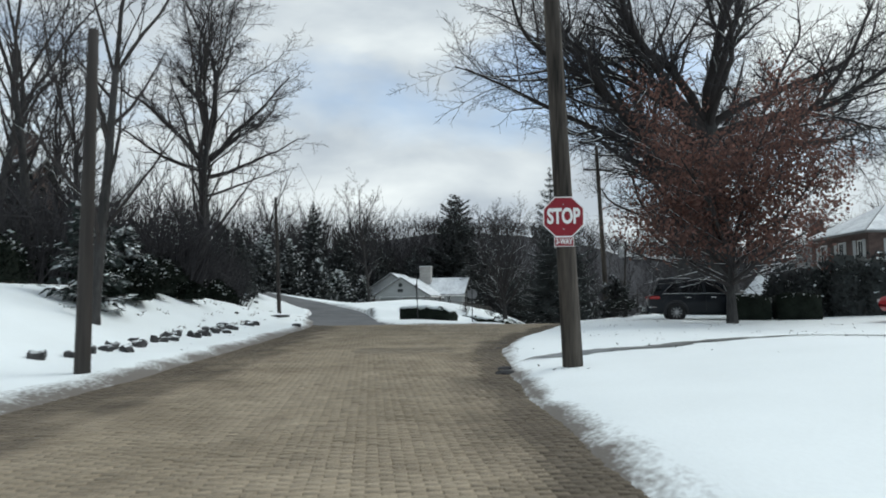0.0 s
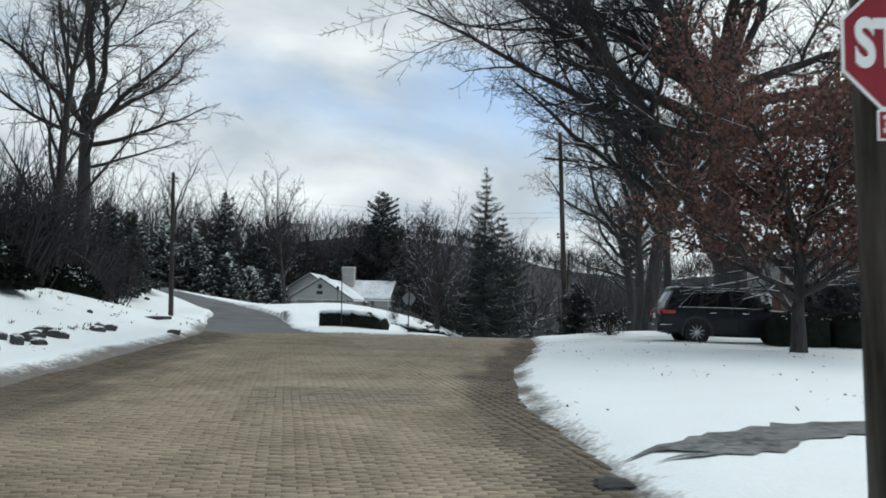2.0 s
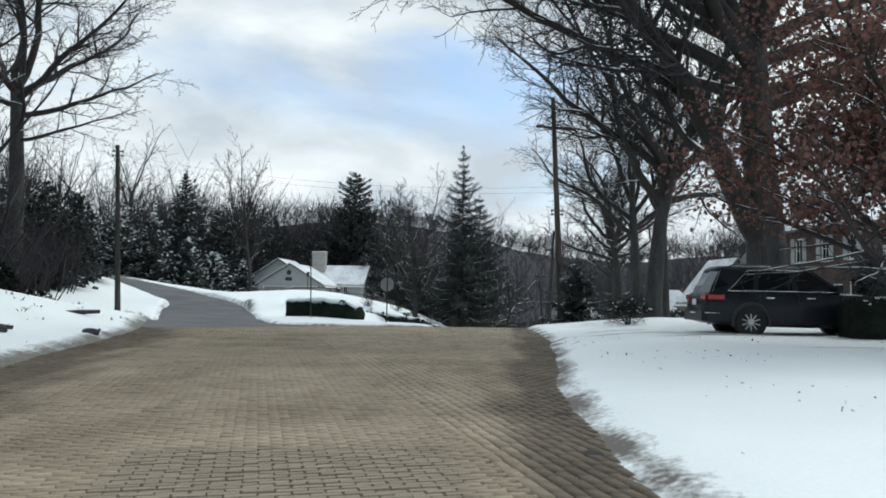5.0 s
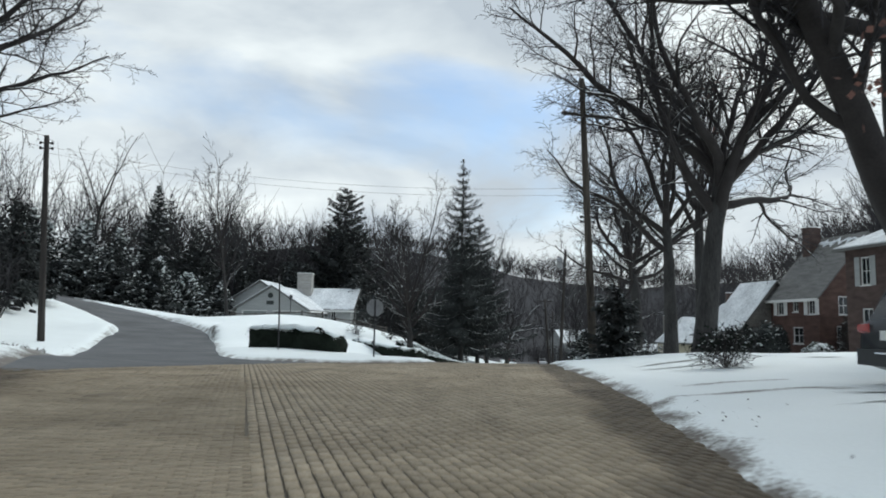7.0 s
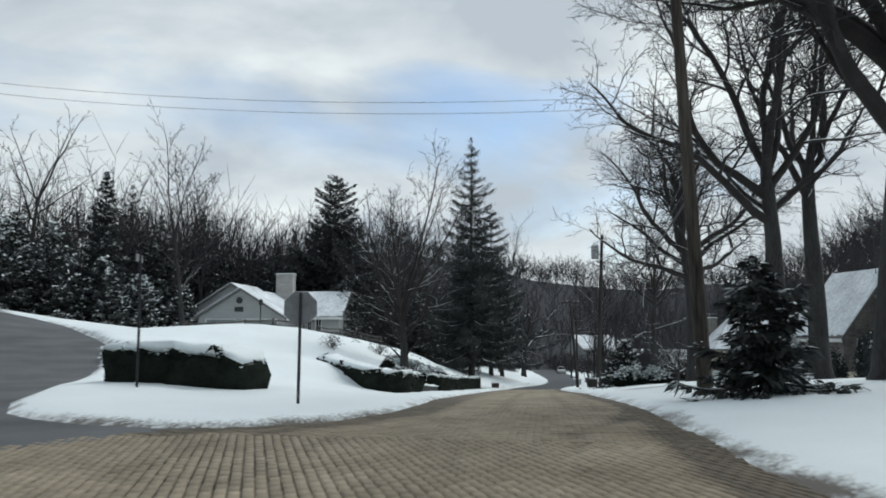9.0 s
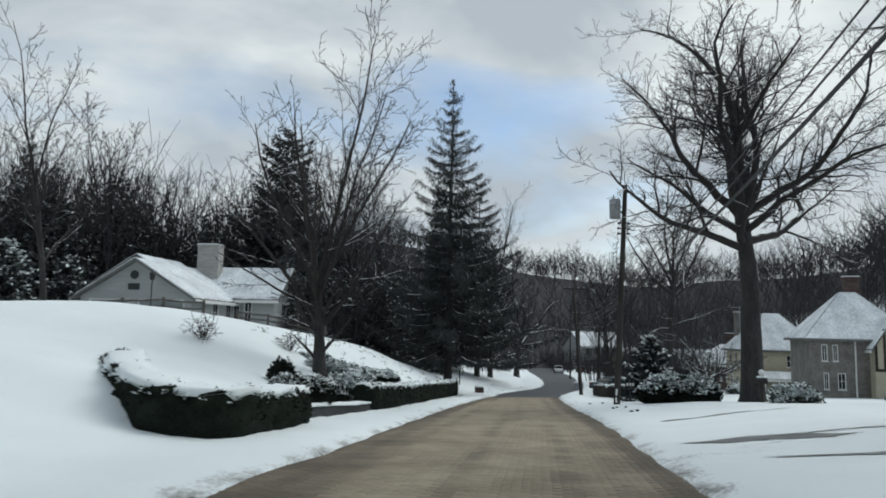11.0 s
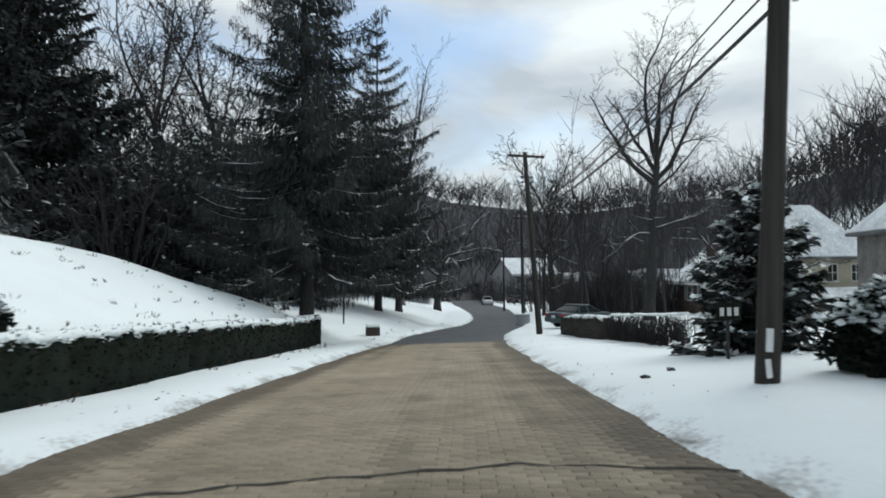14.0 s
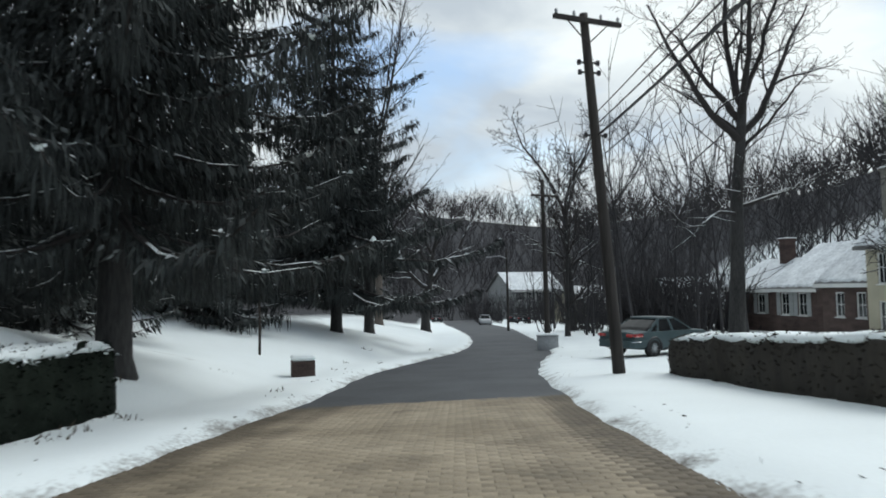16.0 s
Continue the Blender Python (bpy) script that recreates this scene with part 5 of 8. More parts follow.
shrub(at(35.6, 64.6), 1.5, 1.1, 3.0, "tall dark yew against the cottage", 349, M_AZALEA, leaves=3600, size=0.16)

# woods
rng = np.random.default_rng(900)


def scatter(n, boxes):
    out = []
    for _ in range(n):
        x0, y0, x1, y1 = boxes[int(rng.integers(0, len(boxes)))]
        out.append((rng.uniform(x0, x1), rng.uniform(y0, y1)))
    return out


sp = scatter(290, [(-26, 113, 2, 132), (-34, 104, -8, 130), (-60, 100, -26, 125), (-75, 112, -24, 160), (-32, 116, -4, 150), (-28, 116, 0, 140), (0, 124, 18, 165), (-80, 60, -32, 100), (-60, 20, -27, 60)])
woods("bare_woods", sp, rng.uniform(10, 17, len(sp)), "bare winter woods behind the houses", 901, M_TWIG, twigs=63, spread=0.2, thick=0.03)
sp = scatter(290, [(-120, 170, 30, 330), (80, 110, 170, 230), (75, 120, 210, 300), (-200, 110, -60, 260), (75, 70, 200, 150), (80, 90, 130, 170), (20, 250, 200, 340)])
woods("valley_woods", sp, rng.uniform(10, 18, len(sp)), "grey-brown woods on the valley sides", 902, M_TWIG, girth=0.10, twigs=35, spread=0.3, thick=0.042)
sp = scatter(260, [(-170, 372, 40, 440), (-60, 365, 140, 440), (60, 350, 280, 430), (180, 150, 420, 400), (-320, 150, -180, 400)])
woods("hill_woods", sp, rng.uniform(9, 18, len(sp)), "distant woods along the ridge", 903, M_TWIG, girth=0.10, twigs=28, spread=0.38, thick=0.065, low=0.15)
sp = scatter(150, [(-26, 20, -13.5, 52), (-34, 34, -17, 60), (-24, 54, -19, 66), (-17, 24, -12.5, 40)])
thicket("bank_undergrowth", sp, rng.uniform(1.6, 5.2, len(sp)), "tangled bare undergrowth on the upper bank", 904, M_TWIG, stems=24)
sp = scatter(230, [(-60, 108, -20, 128), (-20, 108, 8, 128), (2, 118, 12, 150), (8, 150, 24, 190), (50, 238, 110, 262)])
thicket("wood_undergrowth", sp, rng.uniform(2.5, 7.0, len(sp)), "dense bare undergrowth at the wood's edge", 905, M_TWIG, stems=16)
sp = scatter(250, [(62, 100, 90, 150), (70, 140, 110, 240), (60, 75, 85, 105), (58, 165, 75, 185), (46, 134, 56, 152), (44, 140, 58, 153), (56, 160, 68, 190), (58, 175, 70, 226), (62, 200, 74, 228)])
thicket("garden_undergrowth", sp, rng.uniform(2.0, 6.0, len(sp)), "bare shrubs and saplings behind the gardens", 906, M_TWIG, stems=15)
sp = scatter(260, [(4, 185, 30, 245), (30, 258, 130, 320), (20, 262, 90, 300), (88, 165, 140, 250), (60, 300, 180, 345)])
woods("slope_woods", sp, rng.uniform(8, 16, len(sp)), "dense grey woods on the slope beyond the lower street", 908, M_TWIG, girth=0.09, twigs=35, spread=0.32, thick=0.05, low=0.15)
sp = scatter(130, [(-20, 330, 120, 415), (40, 340, 230, 420), (120, 140, 200, 260)])
woods("ridge_woods", sp, rng.uniform(7, 16, len(sp)), "distant treetops breaking the ridge line", 909, M_TWIG, girth=0.12, twigs=28, spread=0.4, thick=0.06, low=0.1)


def crest_spots(count):
    """Places along the skyline of the valley's far side, seen from the middle of the lower street."""
    out = []
    d = np.arange(90, 460, 3.0)
    for _ in range(count):
        b = radians(rng.uniform(-6, 62))
        x, y = 15 + d * math.sin(b), 76 + d * math.cos(b)
        k = int(np.argmax((base_z(x, y) + 1.8) / d))
        r = d[k] + rng.uniform(-24, 10)
        out.append((15 + r * math.sin(b), 76 + r * math.cos(b)))
    return out


sp = crest_spots(330)
woods("crest_woods", sp, rng.uniform(5, 10, len(sp)), "grey scrub and young trees along the ridge", 911, M_TWIG, girth=0.12, twigs=28, spread=0.5, thick=0.08, low=0.02)
sp = scatter(105, [(62, 108, 92, 150), (66, 112, 100, 170), (48, 140, 64, 176), (62, 150, 84, 216), (42, 126, 48, 146), (60, 96, 74, 130), (62, 100, 80, 130)])
woods("garden_trees", sp, rng.uniform(10, 18, len(sp)), "bare garden trees among the lower houses", 907, M_TWIG, twigs=80, spread=0.22, thick=0.026)

# withered grass and stalks that prick through the snow of the banks
M_STALK = material("withered_stalks", (0.070, 0.056, 0.040), 0.9, 0.35, 6.0, 0.8, 0.0, island=0.3)
rng = np.random.default_rng(940)
P, D, N, L, W = [], [], [], [], []
for count, y0, y1, u0, u1 in ((110, 77, 104, 1.7, 3.0), (110, 80, 104, 3.6, 9.0), (90, 20, 44, 2.2, 7.5), (14, 100, 130, 0.8, 4.0)):
    for _ in range(count):
        y = rng.uniform(y0, y1)
        x = float(np.interp(y, LY, LX)) - rng.uniform(u0, u1)
        n = int(rng.integers(4, 11))
        r = rng.uniform(0.03, 0.14)
        zt = gz(x, y) - 0.03
        for _ in range(n):
            px, py = x + rng.normal(0, r), y + rng.normal(0, r)
            P.append((px, py, zt)), D.append((rng.normal(0, 0.6), rng.normal(0, 0.6), 1.0)), N.append(rng.normal(0, 1, 3))
            L.append(rng.uniform(0.06, 0.2)), W.append(rng.uniform(0.008, 0.02))
v, f = blades(np.array(P), np.array(D), np.array(N), np.array(L), np.array(W))
tagged(mesh_np("withered_grass", v, f, M_STALK), "withered brown grass pricking through bank snow", "grass", kind="stuff")

# ---- poles, signs, wires ----
def utility_pole(at_, height, r, label, lean=(0, 0), arm=None, arm_z=0.95, arm_turn=0.0, group="utility poles", wood=None):
    t = thing("utility_pole", at_, label, "utility pole", group)
    pts = [(lean[0] * k / 6, lean[1] * k / 6, -0.3 + (height + 0.3) * k / 6) for k in range(7)]
    part("shaft", Geo().tube(pts, [r * (1.08 - 0.38 * k / 6) for k in range(7)], 14), wood or M_POLE, t, smooth=True)
    if arm:
        z = height * arm_z
        m = Matrix.Translation((lean[0] * arm_z, lean[1] * arm_z, z)) @ pose(0, 0, 0, 0, 0, arm_turn)
        g = Geo().box(-arm / 2, -r - 0.06, -0.06, arm / 2, -r + 0.05, 0.06, m, 0.01)
        g.tube([m @ Vector((-arm * 0.3, -r, -0.05)), m @ Vector((0, -r, -0.6))], 0.018, 6)
        g.tube([m @ Vector((arm * 0.3, -r, -0.05)), m @ Vector((0, -r, -0.6))], 0.018, 6)
        part("crossarm", g, M_POLE, t)
        for k in (-0.46, -0.2, 0.2, 0.46):
            part("insulator", Geo().lathe([(0.02, 0.05), (0.045, 0.09), (0.03, 0.12), (0.05, 0.15), (0.02, 0.2)], 8, m @ pose(arm * k, -r, 0)), M_STEEL, t)
    return t


def knobs(t, lean, height, zs, r):
    for z in zs:
        x, y = lean[0] * z / height, lean[1] * z / height
        part("bracket", Geo().tube([(x - r - 0.14, y, z), (x + r + 0.14, y, z)], 0.03, 6).lathe([(0.05, -0.06), (0.06, 0), (0.05, 0.06)], 8, pose(x - r - 0.14, y, z)).lathe([(0.05, -0.06), (0.06, 0), (0.05, 0.06)], 8, pose(x + r + 0.14, y, z)), M_DARKSTEEL, t)


pole_a = utility_pole((2.09, 11.75, gz(2.09, 11.75)), 10.5, 0.155, "weathered wooden utility pole carrying a stop sign", (-0.45, -0.3), wood=M_POLE_OLD)
utility_pole(at(-5.85, 11.7), 5.7, 0.12, "dark wooden pole in the roadside snow", (0.0, 0.0))
pole_b = utility_pole(at(-12.8, 55.9), 9.5, 0.15, "dark wooden pole beside the side road", (-0.35, -0.3))
knobs(pole_b, (-0.35, -0.3), 9.5, (8.9, 9.15), 0.12)
pole_c = utility_pole(at(11.3, 50.0), 12.3, 0.17, "tall utility pole with crossarm above the junction", (-0.5, 0.0), wood=M_POLE_OLD, arm=2.3, arm_z=0.86, arm_turn=10)
knobs(pole_c, (-0.5, 0.0), 12.3, (5.9, 6.1), 0.15)
pole_d = utility_pole(at(20.3, 81.9), 10.6, 0.15, "slender utility pole with a grey transformer", (0.4, -0.3))
part("transformer", Geo().lathe([(0.05, -0.5), (0.26, -0.48), (0.27, 0.42), (0.24, 0.47), (0.1, 0.5)], 18, pose(-0.13, -0.28, 9.4)).lathe([(0.03, 0), (0.05, 0.08), (0.03, 0.22)], 8, pose(-0.2, -0.28, 9.88)), M_STEEL, pole_d, "grey transformer can", smooth=True)
part("bracket", Geo().box(-0.1, -0.28, 9.2, 0.35, -0.2, 9.3), M_DARKSTEEL, pole_d)
knobs(pole_d, (0.4, -0.3), 10.6, (8.2, 8.45, 8.7), 0.12)
knobs(pole_d, (0.4, -0.3), 10.6, (5.1, 5.4), 0.13)
part("guard", Geo().box(-0.15, -0.18, 0.42, -0.06, -0.155, 0.72, pose(0, 0, 0, 0, 4)).box(-0.1, -0.182, 0.1, -0.03, -0.157, 0.34, pose(0, 0, 0, 0, -6)), M_WHITE, pole_d, "torn white notices on the foot")
pole_e = utility_pole(at(27.45, 107.5), 9.1, 0.15, "leaning utility pole with a crossarm", (-0.75, -0.1), arm=2.0, arm_z=0.975, arm_turn=8)
knobs(pole_e, (-0.75, -0.1), 9.1, (7.6, 7.85), 0.12)
knobs(pole_e, (-0.75, -0.1), 9.1, (6.0,), 0.13)
pole_f = utility_pole(at(34.5, 128.5), 9.5, 0.15, "utility pole beside the lower street", (-0.1, 0), arm=1.8, arm_z=0.9, arm_turn=15)
pole_g = utility_pole(at(45.5, 165.0), 9.0, 0.14, "utility pole with a street lamp arm", (0, 0))
part("lamp_arm", Geo().tube([(0, 0, 8.0), (-0.8, 0.0, 8.3), (-1.8, 0, 8.2)], 0.05, 6).box(-2.3, -0.12, 8.08, -1.7, 0.12, 8.24), M_STEEL, pole_g)


def wire(a, b, sag, r=0.012):
    a, b = Vector(a), Vector(b)
    pts = [a.lerp(b, k / 16) - Vector((0, 0, sag * 4 * (k / 16) * (1 - k / 16))) for k in range(17)]
    c = a.lerp(b, 0.5)
    ob = part("overhead_wire", Geo().tube([p - a for p in pts], r, 4), M_WIRE)
    ob.matrix_basis = Matrix.Translation(a)
    return tagged(ob, "thin black overhead wire between poles", "wire", "overhead wires")


PD, PE, PC, PF = Vector(pole_d.location), Vector(pole_e.location), Vector(pole_c.location), Vector(pole_f.location)
for k, (dz, r) in enumerate(((5.1, 0.03), (5.4, 0.016), (5.8, 0.014))):
    wire(PD + Vector((0.3, -0.2, dz)), PE + Vector((-0.45, -0.1, 6.0 + k * 0.3)), 0.35, r)
    wire(PC + Vector((-0.1, 0, 5.0 + k * 0.3)), PD + Vector((0.3, -0.2, dz)), 0.4, r)
    wire(PE + Vector((-0.45, 0, 6.0 + k * 0.3)), PF + Vector((0, 0, 7.2 + k * 0.4)), 0.4, r * 0.8)
PB = Vector(pole_b.location)
for dz in (9.0, 8.7):
    wire(PB + Vector((-0.3, -0.2, dz)), PC + Vector((-0.35, 0, dz - 1.6)), 0.7, 0.006)
wire(PC + Vector((-1.4, 0, 10.6)), Vector((2.0 - 0.4, 11.7, gz(2, 11.75) + 10.0)), 0.8, 0.014)
wire(PC + Vector((0.7, 0, 10.6)), Vector((2.0 - 0.3, 11.7, gz(2, 11.75) + 9.6)), 0.8, 0.014)


def letters(text, size, depth=0.002):
    cu = bpy.data.curves.new("letters", "FONT")
    cu.body, cu.size, cu.extrude, cu.align_x, cu.align_y, cu.offset = text, size, depth, "CENTER", "CENTER", 0.012 * size / 0.3
    ob = new("letters", cu)
    me = bpy.data.meshes.new_from_object(ob)
    bpy.data.objects.remove(ob)
    return me


def octagon(r, y0, y1):
    g = Geo()
    k = r / math.cos(math.pi / 8)
    ring = [(k * math.cos(math.pi / 8 + i * math.pi / 4), k * math.sin(math.pi / 8 + i * math.pi / 4)) for i in range(8)]
    g.loft([[(x, y0, z) for x, z in ring], [(x, y1, z) for x, z in ring]])
    return g


def stop_sign(at_, label, turn, plate=True):
    t = thing("stop_sign", at_, label, "stop sign", "stop signs", turn)
    part("panel", octagon(0.325, 0.0, 0.004), M_WHITE, t)
    part("red_field", octagon(0.309, -0.002, 0.002), M_RED, t, "faded red sheeting")
    part("back", octagon(0.324, 0.005, 0.008), M_SIGNBACK, t)
    me = letters("STOP", 0.285)
    o = finish(new("lettering", me), M_WHITE, t, "white word STOP")
    o.matrix_basis = pose(0, -0.005, 0, 90) @ Matrix.Diagonal((0.76, 1.18, 1, 1))
    for z in (0.2, -0.2):
        part("bolt", Geo().lathe([(0.012, 0), (0.012, 0.006), (0.006, 0.009)], 8, pose(0, -0.002, z, 90)), M_STEEL, t)
    if plate:
        p = part("plaque", Geo().box(-0.155, 0.0, -0.48, 0.155, 0.004, -0.325, None, 0.002), M_WHITE, t, "small white-edged red plaque")
        part("plaque_field", Geo().box(-0.145, -0.002, -0.47, 0.145, 0.002, -0.335), M_RED, p)
        o = finish(new("plaque_lettering", letters("3-WAY", 0.115)), M_WHITE, p, "white words 3-WAY")
        o.matrix_basis = pose(0, -0.005, -0.402, 90) @ Matrix.Diagonal((0.72, 1.05, 1, 1))
    return t


stop_sign((1.93, 11.46, 1.46), "red octagonal stop sign with a three-way plaque on the pole", -6)
g = gz(1.85, 48.3)
stop_sign((1.85, 48.3, 0.98), "stop sign on a thin post, seen from its grey back", 186, plate=False)
post = thing("sign_post", (1.85, 48.23, g), "thin dark steel post of a stop sign", "post")
part("channel", Geo().box(-0.03, -0.015, -0.2, 0.03, 0.015, 0.98 - g + 0.3, None, 0.004), M_DARKSTEEL, post)
post = thing("street_sign_post", at(-1.9, 51.0), "thin grey street-sign post in front of the hedge", "post")
part("channel", Geo().tube([(0, 0, -0.2), (-0.03, 0, 1.6), (-0.08, 0.02, 3.1)], 0.03, 8), M_DARKSTEEL, post)
part("blade", Geo().box(-0.1, -0.28, 2.85, -0.09, 0.3, 3.02), M_SIGNBACK, post)

# ---- houses ----
M_PAINT = material("pale_grey_siding", (0.32, 0.33, 0.325), 0.7, 0.12, 6, 0.7, 0.15, stretch=(1, 1, 9))
M_TRIM = material("white_trim_paint", (0.66, 0.66, 0.64), 0.6, 0.1, 10, 1, 0.05)
M_GARAGE = material("grey_green_door_paint", (0.20, 0.22, 0.215), 0.6, 0.15, 8, 1, 0.1)
M_RBRICK = material("red_house_brick", (0.082, 0.046, 0.038), 0.85, 0.4, 26, 1.2, 0.4, second=(0.13, 0.077, 0.063), stretch=(1, 1, 3))
M_DULLBRICK = material("dull_brown_brick", (0.068, 0.045, 0.040), 0.85, 0.4, 26, 1.2, 0.4, second=(0.115, 0.080, 0.070), stretch=(1, 1, 3))
M_STUCCO = material("cream_stucco", (0.42, 0.385, 0.29), 0.85, 0.14, 18, 0.8, 0.2)
M_STONEWALL = material("grey_stone_wall", (0.17, 0.16, 0.145), 0.85, 0.45, 7, 1.3, 0.6)
M_TIMBER = material("dark_timber", (0.035, 0.028, 0.024), 0.8, 0.3, 12, 2, 0.3)
M_SHINGLE = material("grey_roof_shingle", (0.14, 0.14, 0.135), 0.9, 0.35, 12, 1.0, 0.4, stretch=(1, 1, 6))
M_SHUTTER = material("dark_shutter_paint", (0.03, 0.035, 0.035), 0.6, 0.2, 12, 1, 0.1)
M_GLASS = material("dark_window_glass", (0.018, 0.021, 0.024), 0.08, 0.1, 3, 0.5, 0.0, spec=0.6)
M_CHIM = material("painted_chimney_brick", (0.36, 0.35, 0.33), 0.85, 0.25, 20, 1.5, 0.4, stretch=(1, 1, 3))


def wall(g, p0, p1, z0, z1, holes=(), thick=0.25):
    """A wall from p0 to p1 with openings (s0, s1, z0, z1), its outer face on the right-hand side of the way."""
    a, b = Vector((*p0, 0)), Vector((*p1, 0))
    ln = (b - a).length
    m = Matrix.Translation(a) @ Matrix.Rotation(math.atan2(b.y - a.y, b.x - a.x), 4, "Z")
    ss = sorted({0, ln, *[h[0] for h in holes], *[h[1] for h in holes]})
    zs = sorted({z0, z1, *[h[2] for h in holes], *[h[3] for h in holes]})
    a, b = len(ss), len(zs)
    solid = {(i, j): not any(h[0] < (ss[i] + ss[i + 1]) / 2 < h[1] and h[2] < (zs[j] + zs[j + 1]) / 2 < h[3] for h in holes) for i in range(a - 1) for j in range(b - 1)}
    v = [(s, y, z) for y in (0, thick) for z in zs for s in ss]
    at_ = lambda i, j, k: k * a * b + j * a + i
    f = []
    for (i, j), full in solid.items():
        if not full:
            continue
        f.append((at_(i, j, 0), at_(i + 1, j, 0), at_(i + 1, j + 1, 0), at_(i, j + 1, 0)))
        f.append((at_(i, j + 1, 1), at_(i + 1, j + 1, 1), at_(i + 1, j, 1), at_(i, j, 1)))
        for di, dj, p, q in ((-1, 0, (i, j + 1), (i, j)), (1, 0, (i + 1, j), (i + 1, j + 1)), (0, -1, (i, j), (i + 1, j)), (0, 1, (i + 1, j + 1), (i, j + 1))):
            if not solid.get((i + di, j + dj)):
                f.append((at_(*q, 0), at_(*p, 0), at_(*p, 1), at_(*q, 1)))
    used = sorted({k for q in f for k in q})
    ix = {k: n for n, k in enumerate(used)}
    g.add([v[k] for k in used], [tuple(ix[k] for k in q) for q in f], m)
    return m


def fill_opening(house, m, s0, s1, z0, z1, name="window", shutters=None, bars=1, rails=1, panel=None, frame=None):
    """Frame, sill and panes, or a panelled door, in an opening of a wall."""
    fr = frame or M_TRIM
    w = 0.07
    # one closed surround, mitred at its corners
    v = [(x, y, z) for y in (0.04, 0.14) for k in (0, w) for x, z in ((s0 + k, z0 + k), (s1 - k, z0 + k), (s1 - k, z1 - k), (s0 + k, z1 - k))]
    f = []
    for i in range(4):
        j = (i + 1) % 4
        f += [(i, j, 4 + j, 4 + i), (12 + i, 12 + j, 8 + j, 8 + i), (8 + i, 8 + j, j, i), (4 + i, 4 + j, 12 + j, 12 + i)]
    ob = part(name, Geo().add(v, f, m), fr, house)
    if panel is None:
        xs = [s0 + (s1 - s0) * k / (bars + 1) for k in range(bars + 2)]
        zs = [z0 + (z1 - z0) * k / (rails + 1) for k in range(rails + 2)]
        for x in xs[1:-1]:
            part("glazing_bar", Geo().box(x - 0.018, 0.07, z0 + w, x + 0.018, 0.11, z1 - w, m), fr, ob)
        for z in zs[1:-1]:
            part("glazing_bar", Geo().box(s0 + w, 0.072, z - 0.018, s1 - w, 0.108, z + 0.018, m), fr, ob)
        for i in range(bars + 1):
            for j in range(rails + 1):
                xa, xb = xs[i] + (0.018 if i else w), xs[i + 1] - (0.018 if i < bars else w)
                za, zb = zs[j] + (0.018 if j else w), zs[j + 1] - (0.018 if j < rails else w)
                part("pane", Geo().box(xa, 0.085, za, xb, 0.095, zb, m), M_GLASS, ob)
        part("sill", Geo().box(s0 - 0.05, -0.06, z0 - 0.06, s1 + 0.05, 0.1, z0, m, 0.01), fr, ob)
    else:
        n = 4
        for k in range(n):
            a, b = z0 + w + (z1 - z0 - w) * k / n, z0 + w + (z1 - z0 - w) * (k + 1) / n
            part("door_panel", Geo().box(s0 + w, 0.07, a + 0.012, s1 - w, 0.11, b - 0.012, m, 0.01), panel, ob)
    if shutters:
        for x in (s0 - 0.42, s1 + 0.04):
            part("shutter", Geo().box(x, -0.045, z0 - 0.03, x + 0.38, 0.0, z1 + 0.03, m, 0.01), shutters, ob)
    return ob


def slab(g, a, b, c, d, t):
    """A sloping slab: four upper corners, thickness downwards."""
    lo = [Vector(p) - Vector((0, 0, t)) for p in (a, b, c, d)]
    g.add([*map(tuple, lo), a, b, c, d], [(3, 2, 1, 0), (4, 5, 6, 7), (0, 1, 5, 4), (1, 2, 6, 5), (2, 3, 7, 6), (3, 0, 4, 7)])


